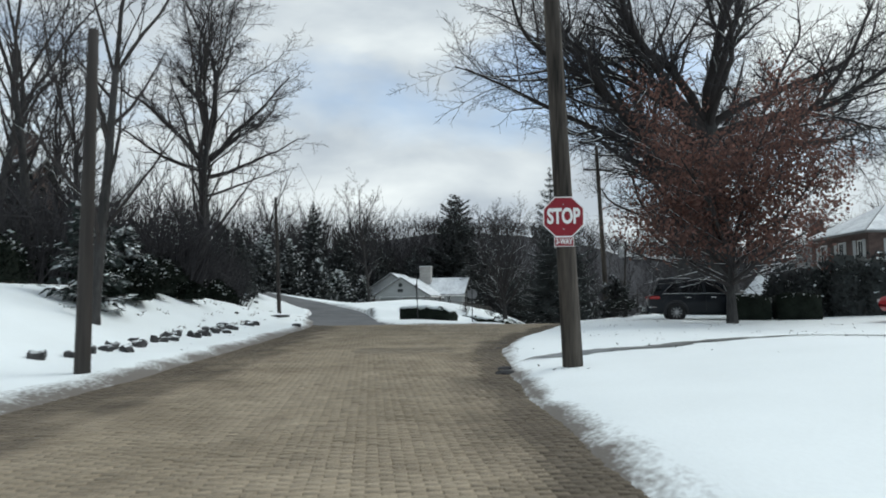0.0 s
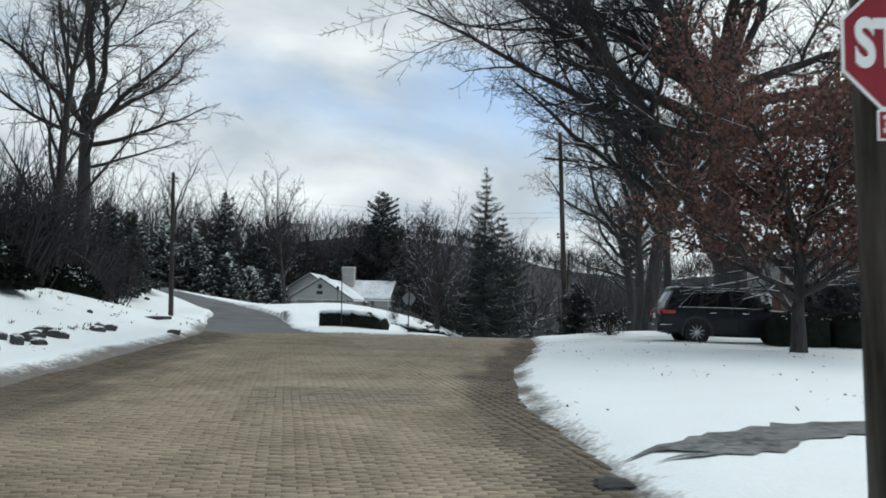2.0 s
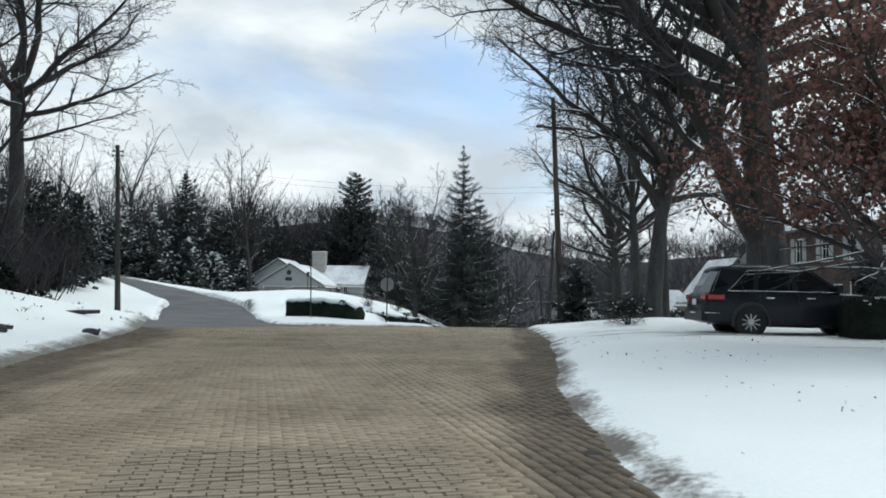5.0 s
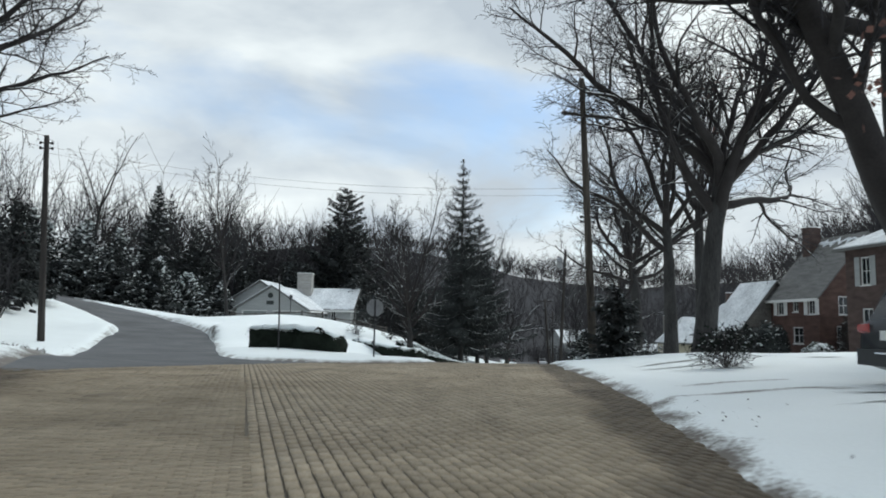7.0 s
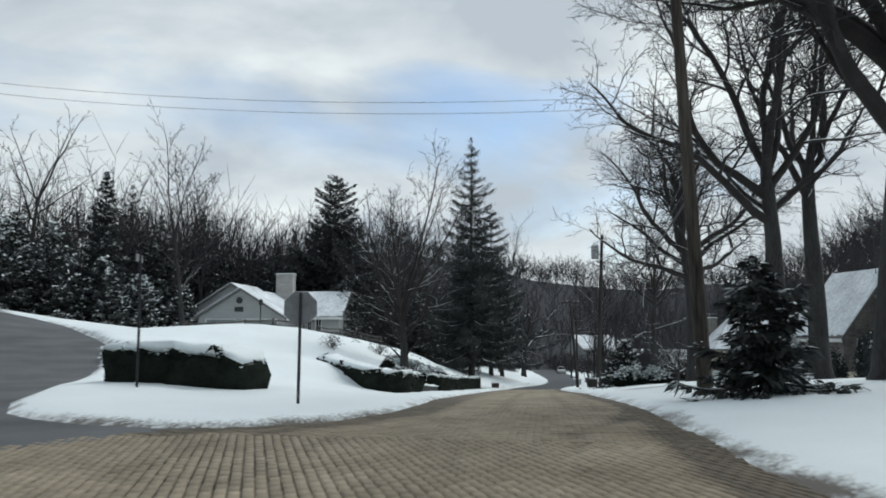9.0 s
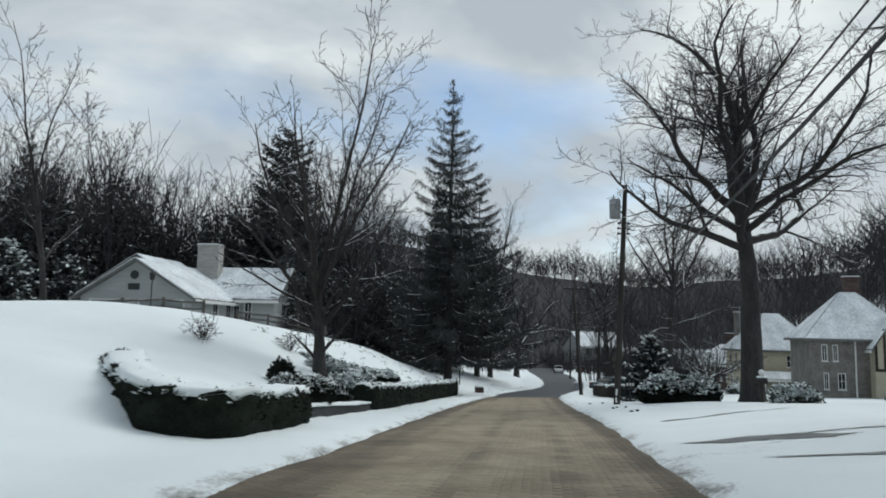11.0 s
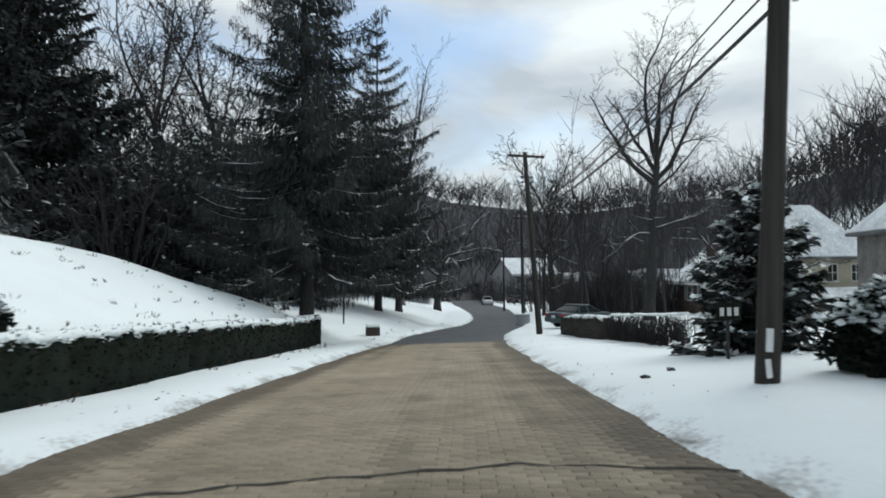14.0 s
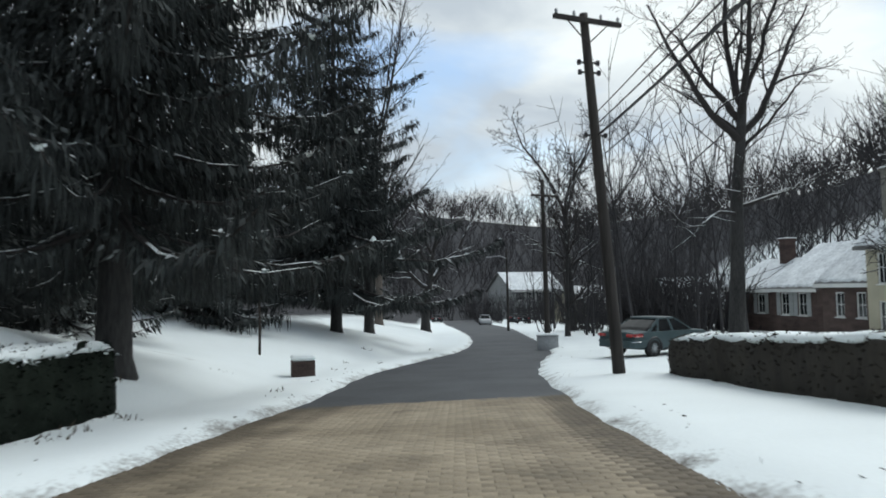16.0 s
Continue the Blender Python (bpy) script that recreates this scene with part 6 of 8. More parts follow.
def gable_roof(house, x0, x1, y0, y1, ze, zr_, over=0.4, mat=None, snow=(1, 1), gables=None, along="x", thick=0.16):
    """A roof with its ridge along x (or y); snow: cover of each slope, 0 to 1."""
    sw = (lambda p: p) if along == "x" else (lambda p: (p[1], p[0], p[2]))
    if along == "y":
        x0, x1, y0, y1 = y0, y1, x0, x1
    ym = (y0 + y1) / 2
    k = (zr_ - ze) / (ym - y0)
    xa, xb, ya, yb = x0 - over, x1 + over, y0 - over, y1 + over
    zl = ze - k * over
    for n, (yy, cover) in enumerate(((ya, snow[0]), (yb, snow[1]))):
        g = Geo()
        slab(g, sw((xa, yy, zl)), sw((xb, yy, zl)), sw((xb, ym, zr_)), sw((xa, ym, zr_)), thick)
        r = part("roof", g, mat or M_SHINGLE, house)
        if cover:
            g, cols = Geo(), 26
            rg = random.Random(n + int(abs(x0 * 10)))
            f0 = 1 - cover
            P = lambda x, f, up: sw((x, yy + (ym - yy) * f, zl + (zr_ - zl) * f + up))
            loops = []
            for c in range(cols + 1):
                x = xa + 0.06 + (xb - xa - 0.12) * c / cols
                lo = min(0.9, f0 + 0.02 + rg.random() * 0.04 + (0.14 * rg.random() if cover < 1 else 0))
                hi = 0.985 if cover >= 1 else 0.97 - 0.1 * rg.random()
                up = 0.06 + 0.03 * rg.random()
                loops.append([P(x, lo, 0.004), P(x, lo + 0.02, up), P(x, hi, up), P(x, hi + 0.005, 0.004)])
            g.loft(loops)
            part("roof_snow", g, M_ROOFSNOW, r, "snow lying on the roof")
    if gables:
        for xx in (x0, x1 - 0.25):
            g = Geo()
            tri = [(y0, ze - 0.02), (y1, ze - 0.02), (ym, zr_ - 0.12)]
            g.add([sw((xx, y, z)) for y, z in tri] + [sw((xx + 0.25, y, z)) for y, z in tri], [(0, 1, 2), (5, 4, 3), (0, 3, 4, 1), (1, 4, 5, 2), (2, 5, 3, 0)])
            part("gable", g, gables, house)
    for yy in (ya, yb):
        g = Geo()
        a, b = sw((xa, yy - 0.03, zl - thick - 0.04)), sw((xb, yy + 0.03, zl + 0.0))
        g.box(min(a[0], b[0]), min(a[1], b[1]), a[2], max(a[0], b[0]), max(a[1], b[1]), b[2])
        part("fascia", g, M_TRIM, house)


def hip_roof(house, x0, x1, y0, y1, ze, h, over=0.4, mat=None, snow=True):
    xa, xb, ya, yb = x0 - over, x1 + over, y0 - over, y1 + over
    w = min(xb - xa, yb - ya) / 2
    if xb - xa >= yb - ya:
        r0, r1 = (xa + w, (ya + yb) / 2, ze + h), (xb - w + 0.01, (ya + yb) / 2, ze + h)
        quads = [((xa, ya, ze), (xb, ya, ze), r1, r0), ((xb, yb, ze), (xa, yb, ze), r0, r1), ((xa, yb, ze), (xa, ya, ze), r0, r0), ((xb, ya, ze), (xb, yb, ze), r1, r1)]
    else:
        r0, r1 = ((xa + xb) / 2, ya + w, ze + h), ((xa + xb) / 2, yb - w + 0.01, ze + h)
        quads = [((xb, ya, ze), (xb, yb, ze), r1, r0), ((xa, yb, ze), (xa, ya, ze), r0, r1), ((xa, ya, ze), (xb, ya, ze), r0, r0), ((xb, yb, ze), (xa, yb, ze), r1, r1)]
    for q in quads:
        g = Geo()
        slab(g, *q, 0.14)
        r = part("roof", g, mat or M_SHINGLE, house)
        if snow:
            c = sum((Vector(p) for p in q), Vector()) / 4
            g = Geo()
            slab(g, *[tuple(Vector(p).lerp(c, 0.03) + Vector((0, 0, 0.07))) for p in q], 0.066)
            part("roof_snow", g, M_ROOFSNOW, r, "snow lying on the roof")


def chimney(house, x, y, z0, z1, w, d, mat):
    g = Geo().box(x - w / 2, y - d / 2, z0, x + w / 2, y + d / 2, z1 - 0.14)
    c = part("chimney", g, mat, house)
    part("cap", Geo().box(x - w / 2 - 0.07, y - d / 2 - 0.07, z1 - 0.14, x + w / 2 + 0.07, y + d / 2 + 0.07, z1, None, 0.02), mat, c)
    part("cap_snow", Geo().box(x - w / 2 - 0.05, y - d / 2 - 0.05, z1, x + w / 2 + 0.05, y + d / 2 + 0.05, z1 + 0.07, None, 0.03), M_CAP, c)


def block(house, x0, x1, y0, y1, h, mat, openings, z0=-1.0):
    """Four walls; openings: side (s, e, n, w) -> list of (s0, s1, z0, z1, options)."""
    for side, a, b in (("s", (x0, y0), (x1, y0)), ("e", (x1, y0), (x1, y1)), ("n", (x1, y1), (x0, y1)), ("w", (x0, y1), (x0, y0))):
        holes = openings.get(side, ())
        if side in "ew":
            d = Vector(b) - Vector(a)
            d = d.normalized() * 0.25
            a, b = (a[0] + d.x, a[1] + d.y), (b[0] - d.x, b[1] - d.y)
        g = Geo()
        m = wall(g, a, b, z0, h, [o[:4] for o in holes])
        part("wall", g, mat, house)
        for o in holes:
            fill_opening(house, m, *o[:4], **(o[4] if len(o) > 4 else {}))


def house_at(x, y, z, turn, label, name="house"):
    return thing(name, (x, y, z), label, "house", "", turn)


SH = dict(shutters=M_SHUTTER)
DOOR = dict(name="garage_door", panel=M_GARAGE)

WSH = dict(shutters=M_TRIM)
# white house above the terrace
h = house_at(-9.4, 97.6, 0.35, -14.6, "low pale grey house with a snowy roof and broad chimney")
block(h, 0, 7.5, 0, 8, 1.65, M_PAINT, {"s": [(0.6, 3.3, -0.3, 1.35, DOOR), (3.9, 7.0, -0.3, 1.35, DOOR)], "e": [(3.0, 3.9, 0.0, 1.3), (5.2, 6.1, 0.0, 1.3)]})
gable_roof(h, 0, 7.5, 0, 8, 1.65, 3.95, 0.45, gables=M_PAINT, along="y")
block(h, -4.4, 4.8, 8.05, 12.2, 1.9, M_PAINT, {"w": [(1.2, 2.2, 0.3, 1.5)]})
gable_roof(h, -4.4, 4.8, 6.3, 12.2, 1.9, 4.85, 0.4, gables=M_PAINT, along="y")
block(h, 4.85, 10.6, 6.4, 12.2, 1.95, M_PAINT, {"s": [(2.7, 3.2, 0.0, 1.6), (3.5, 4.1, 0.0, 1.6)], "e": [(1.5, 2.5, 0.3, 1.5)]})
gable_roof(h, 4.85, 10.6, 6.4, 12.2, 1.95, 4.15, 0.45, gables=M_PAINT)
chimney(h, 4.75, 8.4, 1.0, 5.8, 1.65, 0.9, M_CHIM)
part("vent", Geo().lathe([(0.28, 0), (0.28, 0.06), (0.2, 0.08)], 12, pose(3.6, -0.02, 2.9, 90)).box(3.2, -0.05, 1.95, 3.95, 0.0, 2.35), M_SHUTTER, h, "dark round vent")

# brick cottage beyond the oaks
h = house_at(33.8, 66.0, -0.6, 1.5, "red brick cottage with steep grey shingled roof")
block(h, 0, 8.0, 0, 5.2, 3.8, M_RBRICK, {"w": [(0.5, 1.2, 2.3, 3.65, WSH), (2.25, 2.85, 2.5, 3.6), (3.9, 4.6, 2.3, 3.65, WSH), (2.2, 3.3, 0.2, 1.4)], "s": [(1.6, 2.5, 2.3, 3.6), (1.4, 2.6, 0.2, 1.5)]})
gable_roof(h, 0, 8.0, 0, 5.2, 3.8, 8.3, 0.35, snow=(0.25, 0.7), gables=M_RBRICK, along="y")
chimney(h, 3.2, 4.6, 5.0, 9.1, 1.0, 0.8, M_DULLBRICK)
block(h, -2.6, 3.6, 5.45, 9.6, 1.3, M_STONEWALL, {"s": [(0.9, 1.7, -0.2, 0.9)]})
gable_roof(h, -2.6, 3.6, 5.45, 9.6, 1.3, 5.0, 0.35, gables=M_STONEWALL, along="y")
part("aerial", Geo().tube([(0.2, 5.9, 4.0), (0.2, 5.9, 8.0)], 0.025, 5).tube([(-0.6, 5.9, 7.9), (1.0, 5.9, 7.9)], 0.02, 4), M_DARKSTEEL, h)

# taller brick house in front of it
h = house_at(30.0, 50.6, -0.5, 1.5, "two-storey brick house with white shutters and a snowy hipped roof")
block(h, 0, 9.0, 0, 7.5, 5.7, M_DULLBRICK, {"w": [(0.9, 1.6, 3.6, 5.2, dict(shutters=M_PAINT)), (3.4, 4.1, 3.6, 5.2, dict(shutters=M_PAINT)), (5.8, 6.5, 3.6, 5.2, dict(shutters=M_PAINT)), (0.9, 1.7, 0.6, 2.3), (5.8, 6.6, 0.6, 2.3), (3.3, 4.3, -0.3, 2.0, dict(name="door", panel=M_SHUTTER))], "s": [(1.5, 2.4, 3.6, 5.2, dict(shutters=M_PAINT)), (6.0, 6.9, 3.6, 5.2, dict(shutters=M_PAINT)), (1.5, 2.5, 0.6, 2.3), (6.0, 7.0, 0.6, 2.3)]})
hip_roof(h, 0, 9.0, 0, 7.5, 5.75, 2.4, 0.5)

# brick house on the upper left bank
h = house_at(-33.0, 40.0, 1.2, 8, "dark red brick house behind bare trees")
block(h, -6, 8, 0, 8, 6.0, M_DULLBRICK, {"s": [(2, 3.2, 1, 2.6), (6, 7.2, 1, 2.6), (10, 11.2, 1, 2.6), (2, 3.2, 3.8, 5.2), (6, 7.2, 3.8, 5.2), (10, 11.2, 3.8, 5.2)], "e": [(3, 4.2, 1, 2.6), (3, 4.2, 3.8, 5.2)]})
gable_roof(h, -6, 8, 0, 8, 6.0, 8.6, 0.4, gables=M_DULLBRICK)
chimney(h, 7.0, 4.0, 5.0, 10.2, 1.1, 0.9, M_DULLBRICK)

# half-timbered stone house
h = house_at(44.0, 101.2, -4.7, -22, "half-timbered stone house with a snowy hipped roof")
block(h, 0, 7.6, 0, 6.4, 4.7, M_STONEWALL, {"s": [(0.9, 1.35, 3.0, 4.3), (1.7, 2.1, 3.0, 4.3), (1.0, 1.4, 0.8, 2.1), (2.0, 2.6, 0.8, 2.1)]})
hip_roof(h, 0, 7.6, 0, 6.4, 4.7, 3.9, 0.45)
block(h, 4.3, 9.5, -1.2, -0.05, 4.4, M_STUCCO, {"s": [(0.8, 1.6, 2.9, 4.1), (2.6, 3.3, 2.9, 4.1), (1.2, 2.6, 0.6, 2.2)]})
gable_roof(h, 4.3, 7.2, -1.2, 2.6, 4.4, 6.6, 0.3, gables=M_STUCCO, along="y")
block(h, 7.65, 13.0, -1.9, 6.4, 5.4, M_STUCCO, {"s": [(1.0, 1.7, 3.2, 4.6), (2.6, 3.3, 3.2, 4.6), (1.4, 2.6, 0.6, 2.2)]})
gable_roof(h, 7.65, 13.0, -1.9, 6.4, 5.4, 10.2, 0.4, gables=M_STUCCO, along="y")
for x in (4.4, 5.0, 5.75, 6.5, 7.1):
    part("timber", Geo().box(x - 0.09, -1.25, 2.5, x + 0.09, -1.203, 4.5 + (1.1 if 4.8 < x < 6.8 else 0), None, 0.006), M_TIMBER, h)
for x in (7.8, 8.6, 9.5, 10.4, 11.3, 12.2, 12.9):
    part("timber", Geo().box(x - 0.1, -1.95, 2.5, x + 0.1, -1.903, 5.4 + (1.8 if 8 < x < 12.5 else 0), None, 0.006), M_TIMBER, h)
part("timber", Geo().box(4.3, -1.26, 2.35, 7.2, -1.203, 2.55), M_TIMBER, h)
part("timber", Geo().box(7.65, -1.96, 2.35, 13.0, -1.903, 2.55), M_TIMBER, h)
part("timber", Geo().box(7.65, -1.96, 5.3, 13.0, -1.903, 5.5), M_TIMBER, h)
chimney(h, 4.2, 3.6, 6.0, 9.9, 1.1, 0.9, M_DULLBRICK)
part("downpipe", Geo().tube([(3.3, -0.08, -0.4), (3.3, -0.08, 4.6)], 0.06, 8), M_TRIM, h)

# cream house down the slope
h = house_at(46.7, 114.2, -5.75, -8, "cream stucco house with a steep snowy hipped roof")
block(h, 0, 7.0, 0, 5.4, 4.5, M_STUCCO, {"s": [(0.8, 1.6, 0.8, 2.0), (3.7, 4.5, 2.9, 4.1), (5.4, 6.2, 2.9, 4.1)], "w": [(0.5, 1.1, 2.7, 4.2), (1.7, 2.3, 2.7, 4.2), (3.0, 3.6, 2.7, 4.2), (4.2, 4.8, 2.7, 4.2), (0.5, 1.1, 0.4, 1.9), (1.9, 2.5, 0.4, 1.9), (3.3, 3.9, 0.4, 1.9)]})
hip_roof(h, 0, 7.0, 0, 5.4, 4.5, 3.7, 0.4)
chimney(h, 1.3, 4.6, 4.5, 8.3, 1.2, 0.8, M_STONEWALL)
gable_roof(h, 0.5, 6.9, -2.0, -0.1, 1.9, 2.5, 0.1)
for x in (0.7, 2.7, 4.7, 6.7):
    part("porch_post", Geo().box(x - 0.09, -1.9, -0.9, x + 0.09, -1.72, 1.85, None, 0.01), M_TRIM, h)
block(h, 0.4, 6.0, 5.45, 9.4, 3.0, M_DULLBRICK, {"w": [(0.8, 1.5, 1.0, 2.3), (2.4, 3.1, 1.0, 2.3)]})
gable_roof(h, 0.4, 6.0, 5.45, 9.4, 3.0, 5.4, 0.3, gables=M_DULLBRICK, along="y")
part("aerial", Geo().tube([(0.9, 4.0, 5.2), (0.9, 4.0, 8.9)], 0.03, 5).tube([(-0.1, 4.0, 8.8), (1.7, 4.0, 8.8)], 0.025, 4).tube([(0.3, 4.0, 8.4), (1.4, 4.0, 8.4)], 0.02, 4), M_STEEL, h)

# brick house beyond it, gable to the south
h = house_at(53.3, 129.2, -6.8, -3, "dark red brick house with white shutters and a snowy roof")
block(h, 0, 9.0, 0, 4.6, 3.7, M_DULLBRICK, {"s": [(2.6, 3.5, 1.6, 3.2), (5.6, 6.5, 1.6, 3.2)], "w": [(0.9, 1.7, 1.7, 3.2, dict(shutters=M_PAINT)), (2.6, 3.4, 1.7, 3.2, dict(shutters=M_PAINT))]})
gable_roof(h, 0, 9.0, 0, 4.6, 3.7, 6.6, 0.4, gables=M_DULLBRICK, along="y")
block(h, 0.7, 8.6, 4.65, 11.0, 3.6, M_DULLBRICK, {"w": [(1.0, 1.8, 1.7, 3.1, dict(shutters=M_PAINT)), (3.8, 4.6, 1.7, 3.1, dict(shutters=M_PAINT))]})
gable_roof(h, 0.7, 8.6, 4.65, 11.0, 3.6, 5.7, 0.4, gables=M_DULLBRICK, along="y")
chimney(h, 4.2, 8.0, 4.5, 7.2, 0.9, 0.7, M_DULLBRICK)

# houses far down the street
h = house_at(70.5, 231.0, -9.3, 14, "white two-storey house far down the street")
block(h, 0, 13, 0, 9, 6.0, M_PAINT, {"s": [(k, k + 1.0, z, z + 1.6, SH) for k in (1.6, 4.2, 6.8, 9.4) for z in (0.7, 3.6)]})
gable_roof(h, 0, 13, 0, 9, 6.0, 9.6, 0.5, gables=M_PAINT)
h = house_at(68.0, 192.0, -8.5, 20, "small pale house behind the gardens")
block(h, 0, 9, 0, 7, 3.0, M_STUCCO, {"s": [(1, 2, 0.6, 2), (4, 5, 0.6, 2), (7, 8, 0.6, 2)], "w": [(2, 3, 0.6, 2)]})
gable_roof(h, 0, 9, 0, 7, 3.0, 5.6, 0.4, gables=M_STUCCO)
h = house_at(59.5, 155.0, -8.0, -10, "grey cottage with a snowy roof behind the trees")
block(h, 0, 10, 0, 7, 3.0, M_STONEWALL, {"s": [(1, 2, 0.6, 2), (4, 5, 0.6, 2), (7, 8, 0.6, 2)]})
gable_roof(h, 0, 10, 0, 7, 3.0, 5.8, 0.4, gables=M_STONEWALL)


# ---- vehicles ----
def car_paint(name, rgb):
    return material(name, rgb, 0.35, 0.15, 3, 0.6, 0.0, metal=0.0, spec=0.2, coat=0.05)


M_CARGLASS = material("tinted_car_glass", (0.008, 0.009, 0.010), 0.12, 0.1, 3, 0.5, 0.0, spec=0.18)
M_TYRE = material("tyre_rubber", (0.02, 0.02, 0.02), 0.85, 0.3, 20, 3, 0.2)
M_RIM = material("alloy_rim", (0.42, 0.43, 0.44), 0.35, 0.2, 10, 2, 0.0, metal=0.9)
M_CHROME = material("chrome_trim", (0.55, 0.56, 0.57), 0.2, 0.1, 10, 2, 0.0, metal=1.0)
M_TAIL = material("red_tail_lamp", (0.30, 0.012, 0.012), 0.2, 0.2, 6, 2, 0.0, spec=0.6)
M_LAMP = material("clear_lamp_lens", (0.5, 0.5, 0.5), 0.15, 0.2, 6, 2, 0.0, spec=0.6)


def wheel(car, x, y, r, wdt):
    s = 1 if y > 0 else -1
    m = pose(x, y, r, 90 * -s)
    w = part("wheel", Geo().lathe([(r * 0.62, -wdt / 2), (r * 0.93, -wdt / 2), (r, -wdt * 0.32), (r, wdt * 0.32), (r * 0.93, wdt / 2), (r * 0.62, wdt / 2), (r * 0.6, wdt * 0.3)], 28, m, caps=False), M_TYRE, car, smooth=False)
    part("rim", Geo().lathe([(r * 0.64, wdt * 0.1), (r * 0.64, wdt * 0.46), (r * 0.58, wdt * 0.42), (r * 0.55, wdt * 0.1), (r * 0.1, wdt * 0.12), (0.02, wdt * 0.12)], 28, m), M_DARKSTEEL, w)
    for k in range(10):
        part("spoke", Geo().box(-0.014, r * 0.08, wdt * 0.2, 0.014, r * 0.6, wdt * 0.44, m @ pose(0, 0, 0, 0, 0, 36 * k), 0.006), M_RIM, w)
    part("hub", Geo().lathe([(0.07, wdt * 0.2), (0.07, wdt * 0.46), (0.03, wdt * 0.48)], 12, m), M_RIM, w)


def car(at_, turn, label, paint, suv=True, detail=True, group="parked cars", pickup=False):
    """A parked car, front along +x, with body, greenhouse, wheels, lamps and trim."""
    t = thing("car", at_, label, "car", group, turn)
    L, W = (4.8, 0.97) if suv else (4.6, 0.9)
    belt, roof, hood = (1.14, 1.76, 1.10) if suv else (0.96, 1.44, 0.92)
    r = 0.385 if suv else 0.33
    xr, xf = 1.05, L - 0.95
    body = [(0.0, 0.50, belt * 0.86, W * 0.86), (0.06, 0.40, belt * 0.97, W * 0.93), (0.35, 0.32, belt, W * 0.985), (xr, 0.28, belt, W), (2.4, 0.26, belt * 0.985, W), (3.35, 0.26, belt * 0.965, W), (3.6, 0.27, hood, W * 0.985), (L - 0.5, 0.30, hood * 0.95, W * 0.95), (L - 0.12, 0.36, hood * 0.86, W * 0.86), (L, 0.46, hood * 0.72, W * 0.74)]
    rings = []
    for x, z0, z1, w in body:
        zm = z0 + (z1 - z0) * 0.45
        half = [(0, z0), (w * 0.84, z0), (w * 0.96, z0 + 0.08), (w, zm), (w * 0.985, z1 - 0.16), (w * 0.93, z1 - 0.035), (w * 0.80, z1), (0, z1 + 0.03)]
        rings.append([(x, y, z) for y, z in half] + [(x, -y, z) for y, z in half[-2:0:-1]])
    part("body", Geo().loft(rings), paint, t, smooth=True).data.set_sharp_from_angle(angle=radians(38))
    g0, g1 = (0.12, 3.30) if suv else (0.75, 3.35)
    ra, rb = (0.42, 2.55) if suv else (1.5, 2.5)
    if pickup:
        g0, ra = 1.75, 1.85
    rings = []
    for zz, xa, xb, w in ((belt - 0.03, g0, g1, W * 0.90), (belt + 0.25 * (roof - belt), g0 + 0.25 * (ra - g0), g1 - 0.25 * (g1 - rb), W * 0.86), (roof - 0.08, ra, rb, W * 0.73)):
        rings.append([(xa + 0.06, -w, zz), (xb - 0.1, -w, zz), (xb, -w * 0.82, zz), (xb + 0.03, 0, zz), (xb, w * 0.82, zz), (xb - 0.1, w, zz), (xa + 0.06, w, zz), (xa, w * 0.85, zz), (xa - 0.03, 0, zz), (xa, -w * 0.85, zz)])
    part("glass", Geo().loft(rings), M_CARGLASS, t, "tinted glazing")
    rr = []
    for zz, k, e in ((roof - 0.085, 1.03, 0.05), (roof - 0.02, 0.98, 0.02), (roof, 0.80, -0.15)):
        w = W * 0.73 * k
        rr.append([(ra - e + 0.1, -w, zz), (rb + e - 0.1, -w, zz), (rb + e, -w * 0.8, zz), (rb + e, w * 0.8, zz), (rb + e - 0.1, w, zz), (ra - e + 0.1, w, zz), (ra - e, w * 0.8, zz), (ra - e, -w * 0.8, zz)])
    part("roof_panel", Geo().loft(rr), paint, t, smooth=True)
    for s in (1, -1):
        wb, wr = W * 0.905 * s, W * 0.735 * s
        for nm, x0, x1 in (("pillar", g1 - 0.02, rb + 0.0), ("pillar", 2.2, 2.12), ("pillar", 1.22 if suv else 1.35, 1.3 if suv else 1.55), *((("pillar", g0 + 0.12, ra + 0.1),) if not suv else ())):
            wd = 0.09 if x0 > 1 else 0.12
            part(nm, Geo().loft([[(x0 - wd, wb * 0.97, belt - 0.03), (x0 + wd * 0.4, wb * 0.97, belt - 0.03), (x0 + wd * 0.4, wb * 1.012, belt - 0.03), (x0 - wd, wb * 1.012, belt - 0.03)], [(x1 - wd * 0.8, wr * 0.95, roof - 0.07), (x1 + wd * 0.3, wr * 0.95, roof - 0.07), (x1 + wd * 0.3, wr * 1.02, roof - 0.07), (x1 - wd * 0.8, wr * 1.02, roof - 0.07)]]), paint, t)
        if suv:
            part("rear_quarter", Geo().loft([[(a, wb * k, belt - 0.03) for a, k in ((g0 + 0.04, 0.95), (g0 + 0.40, 0.97), (g0 + 0.40, 1.012), (g0 + 0.04, 1.0))], [(a, wr * k, roof - 0.07) for a, k in ((ra, 0.93), (ra + 0.62, 0.95), (ra + 0.62, 1.02), (ra, 1.0))]]), paint, t)
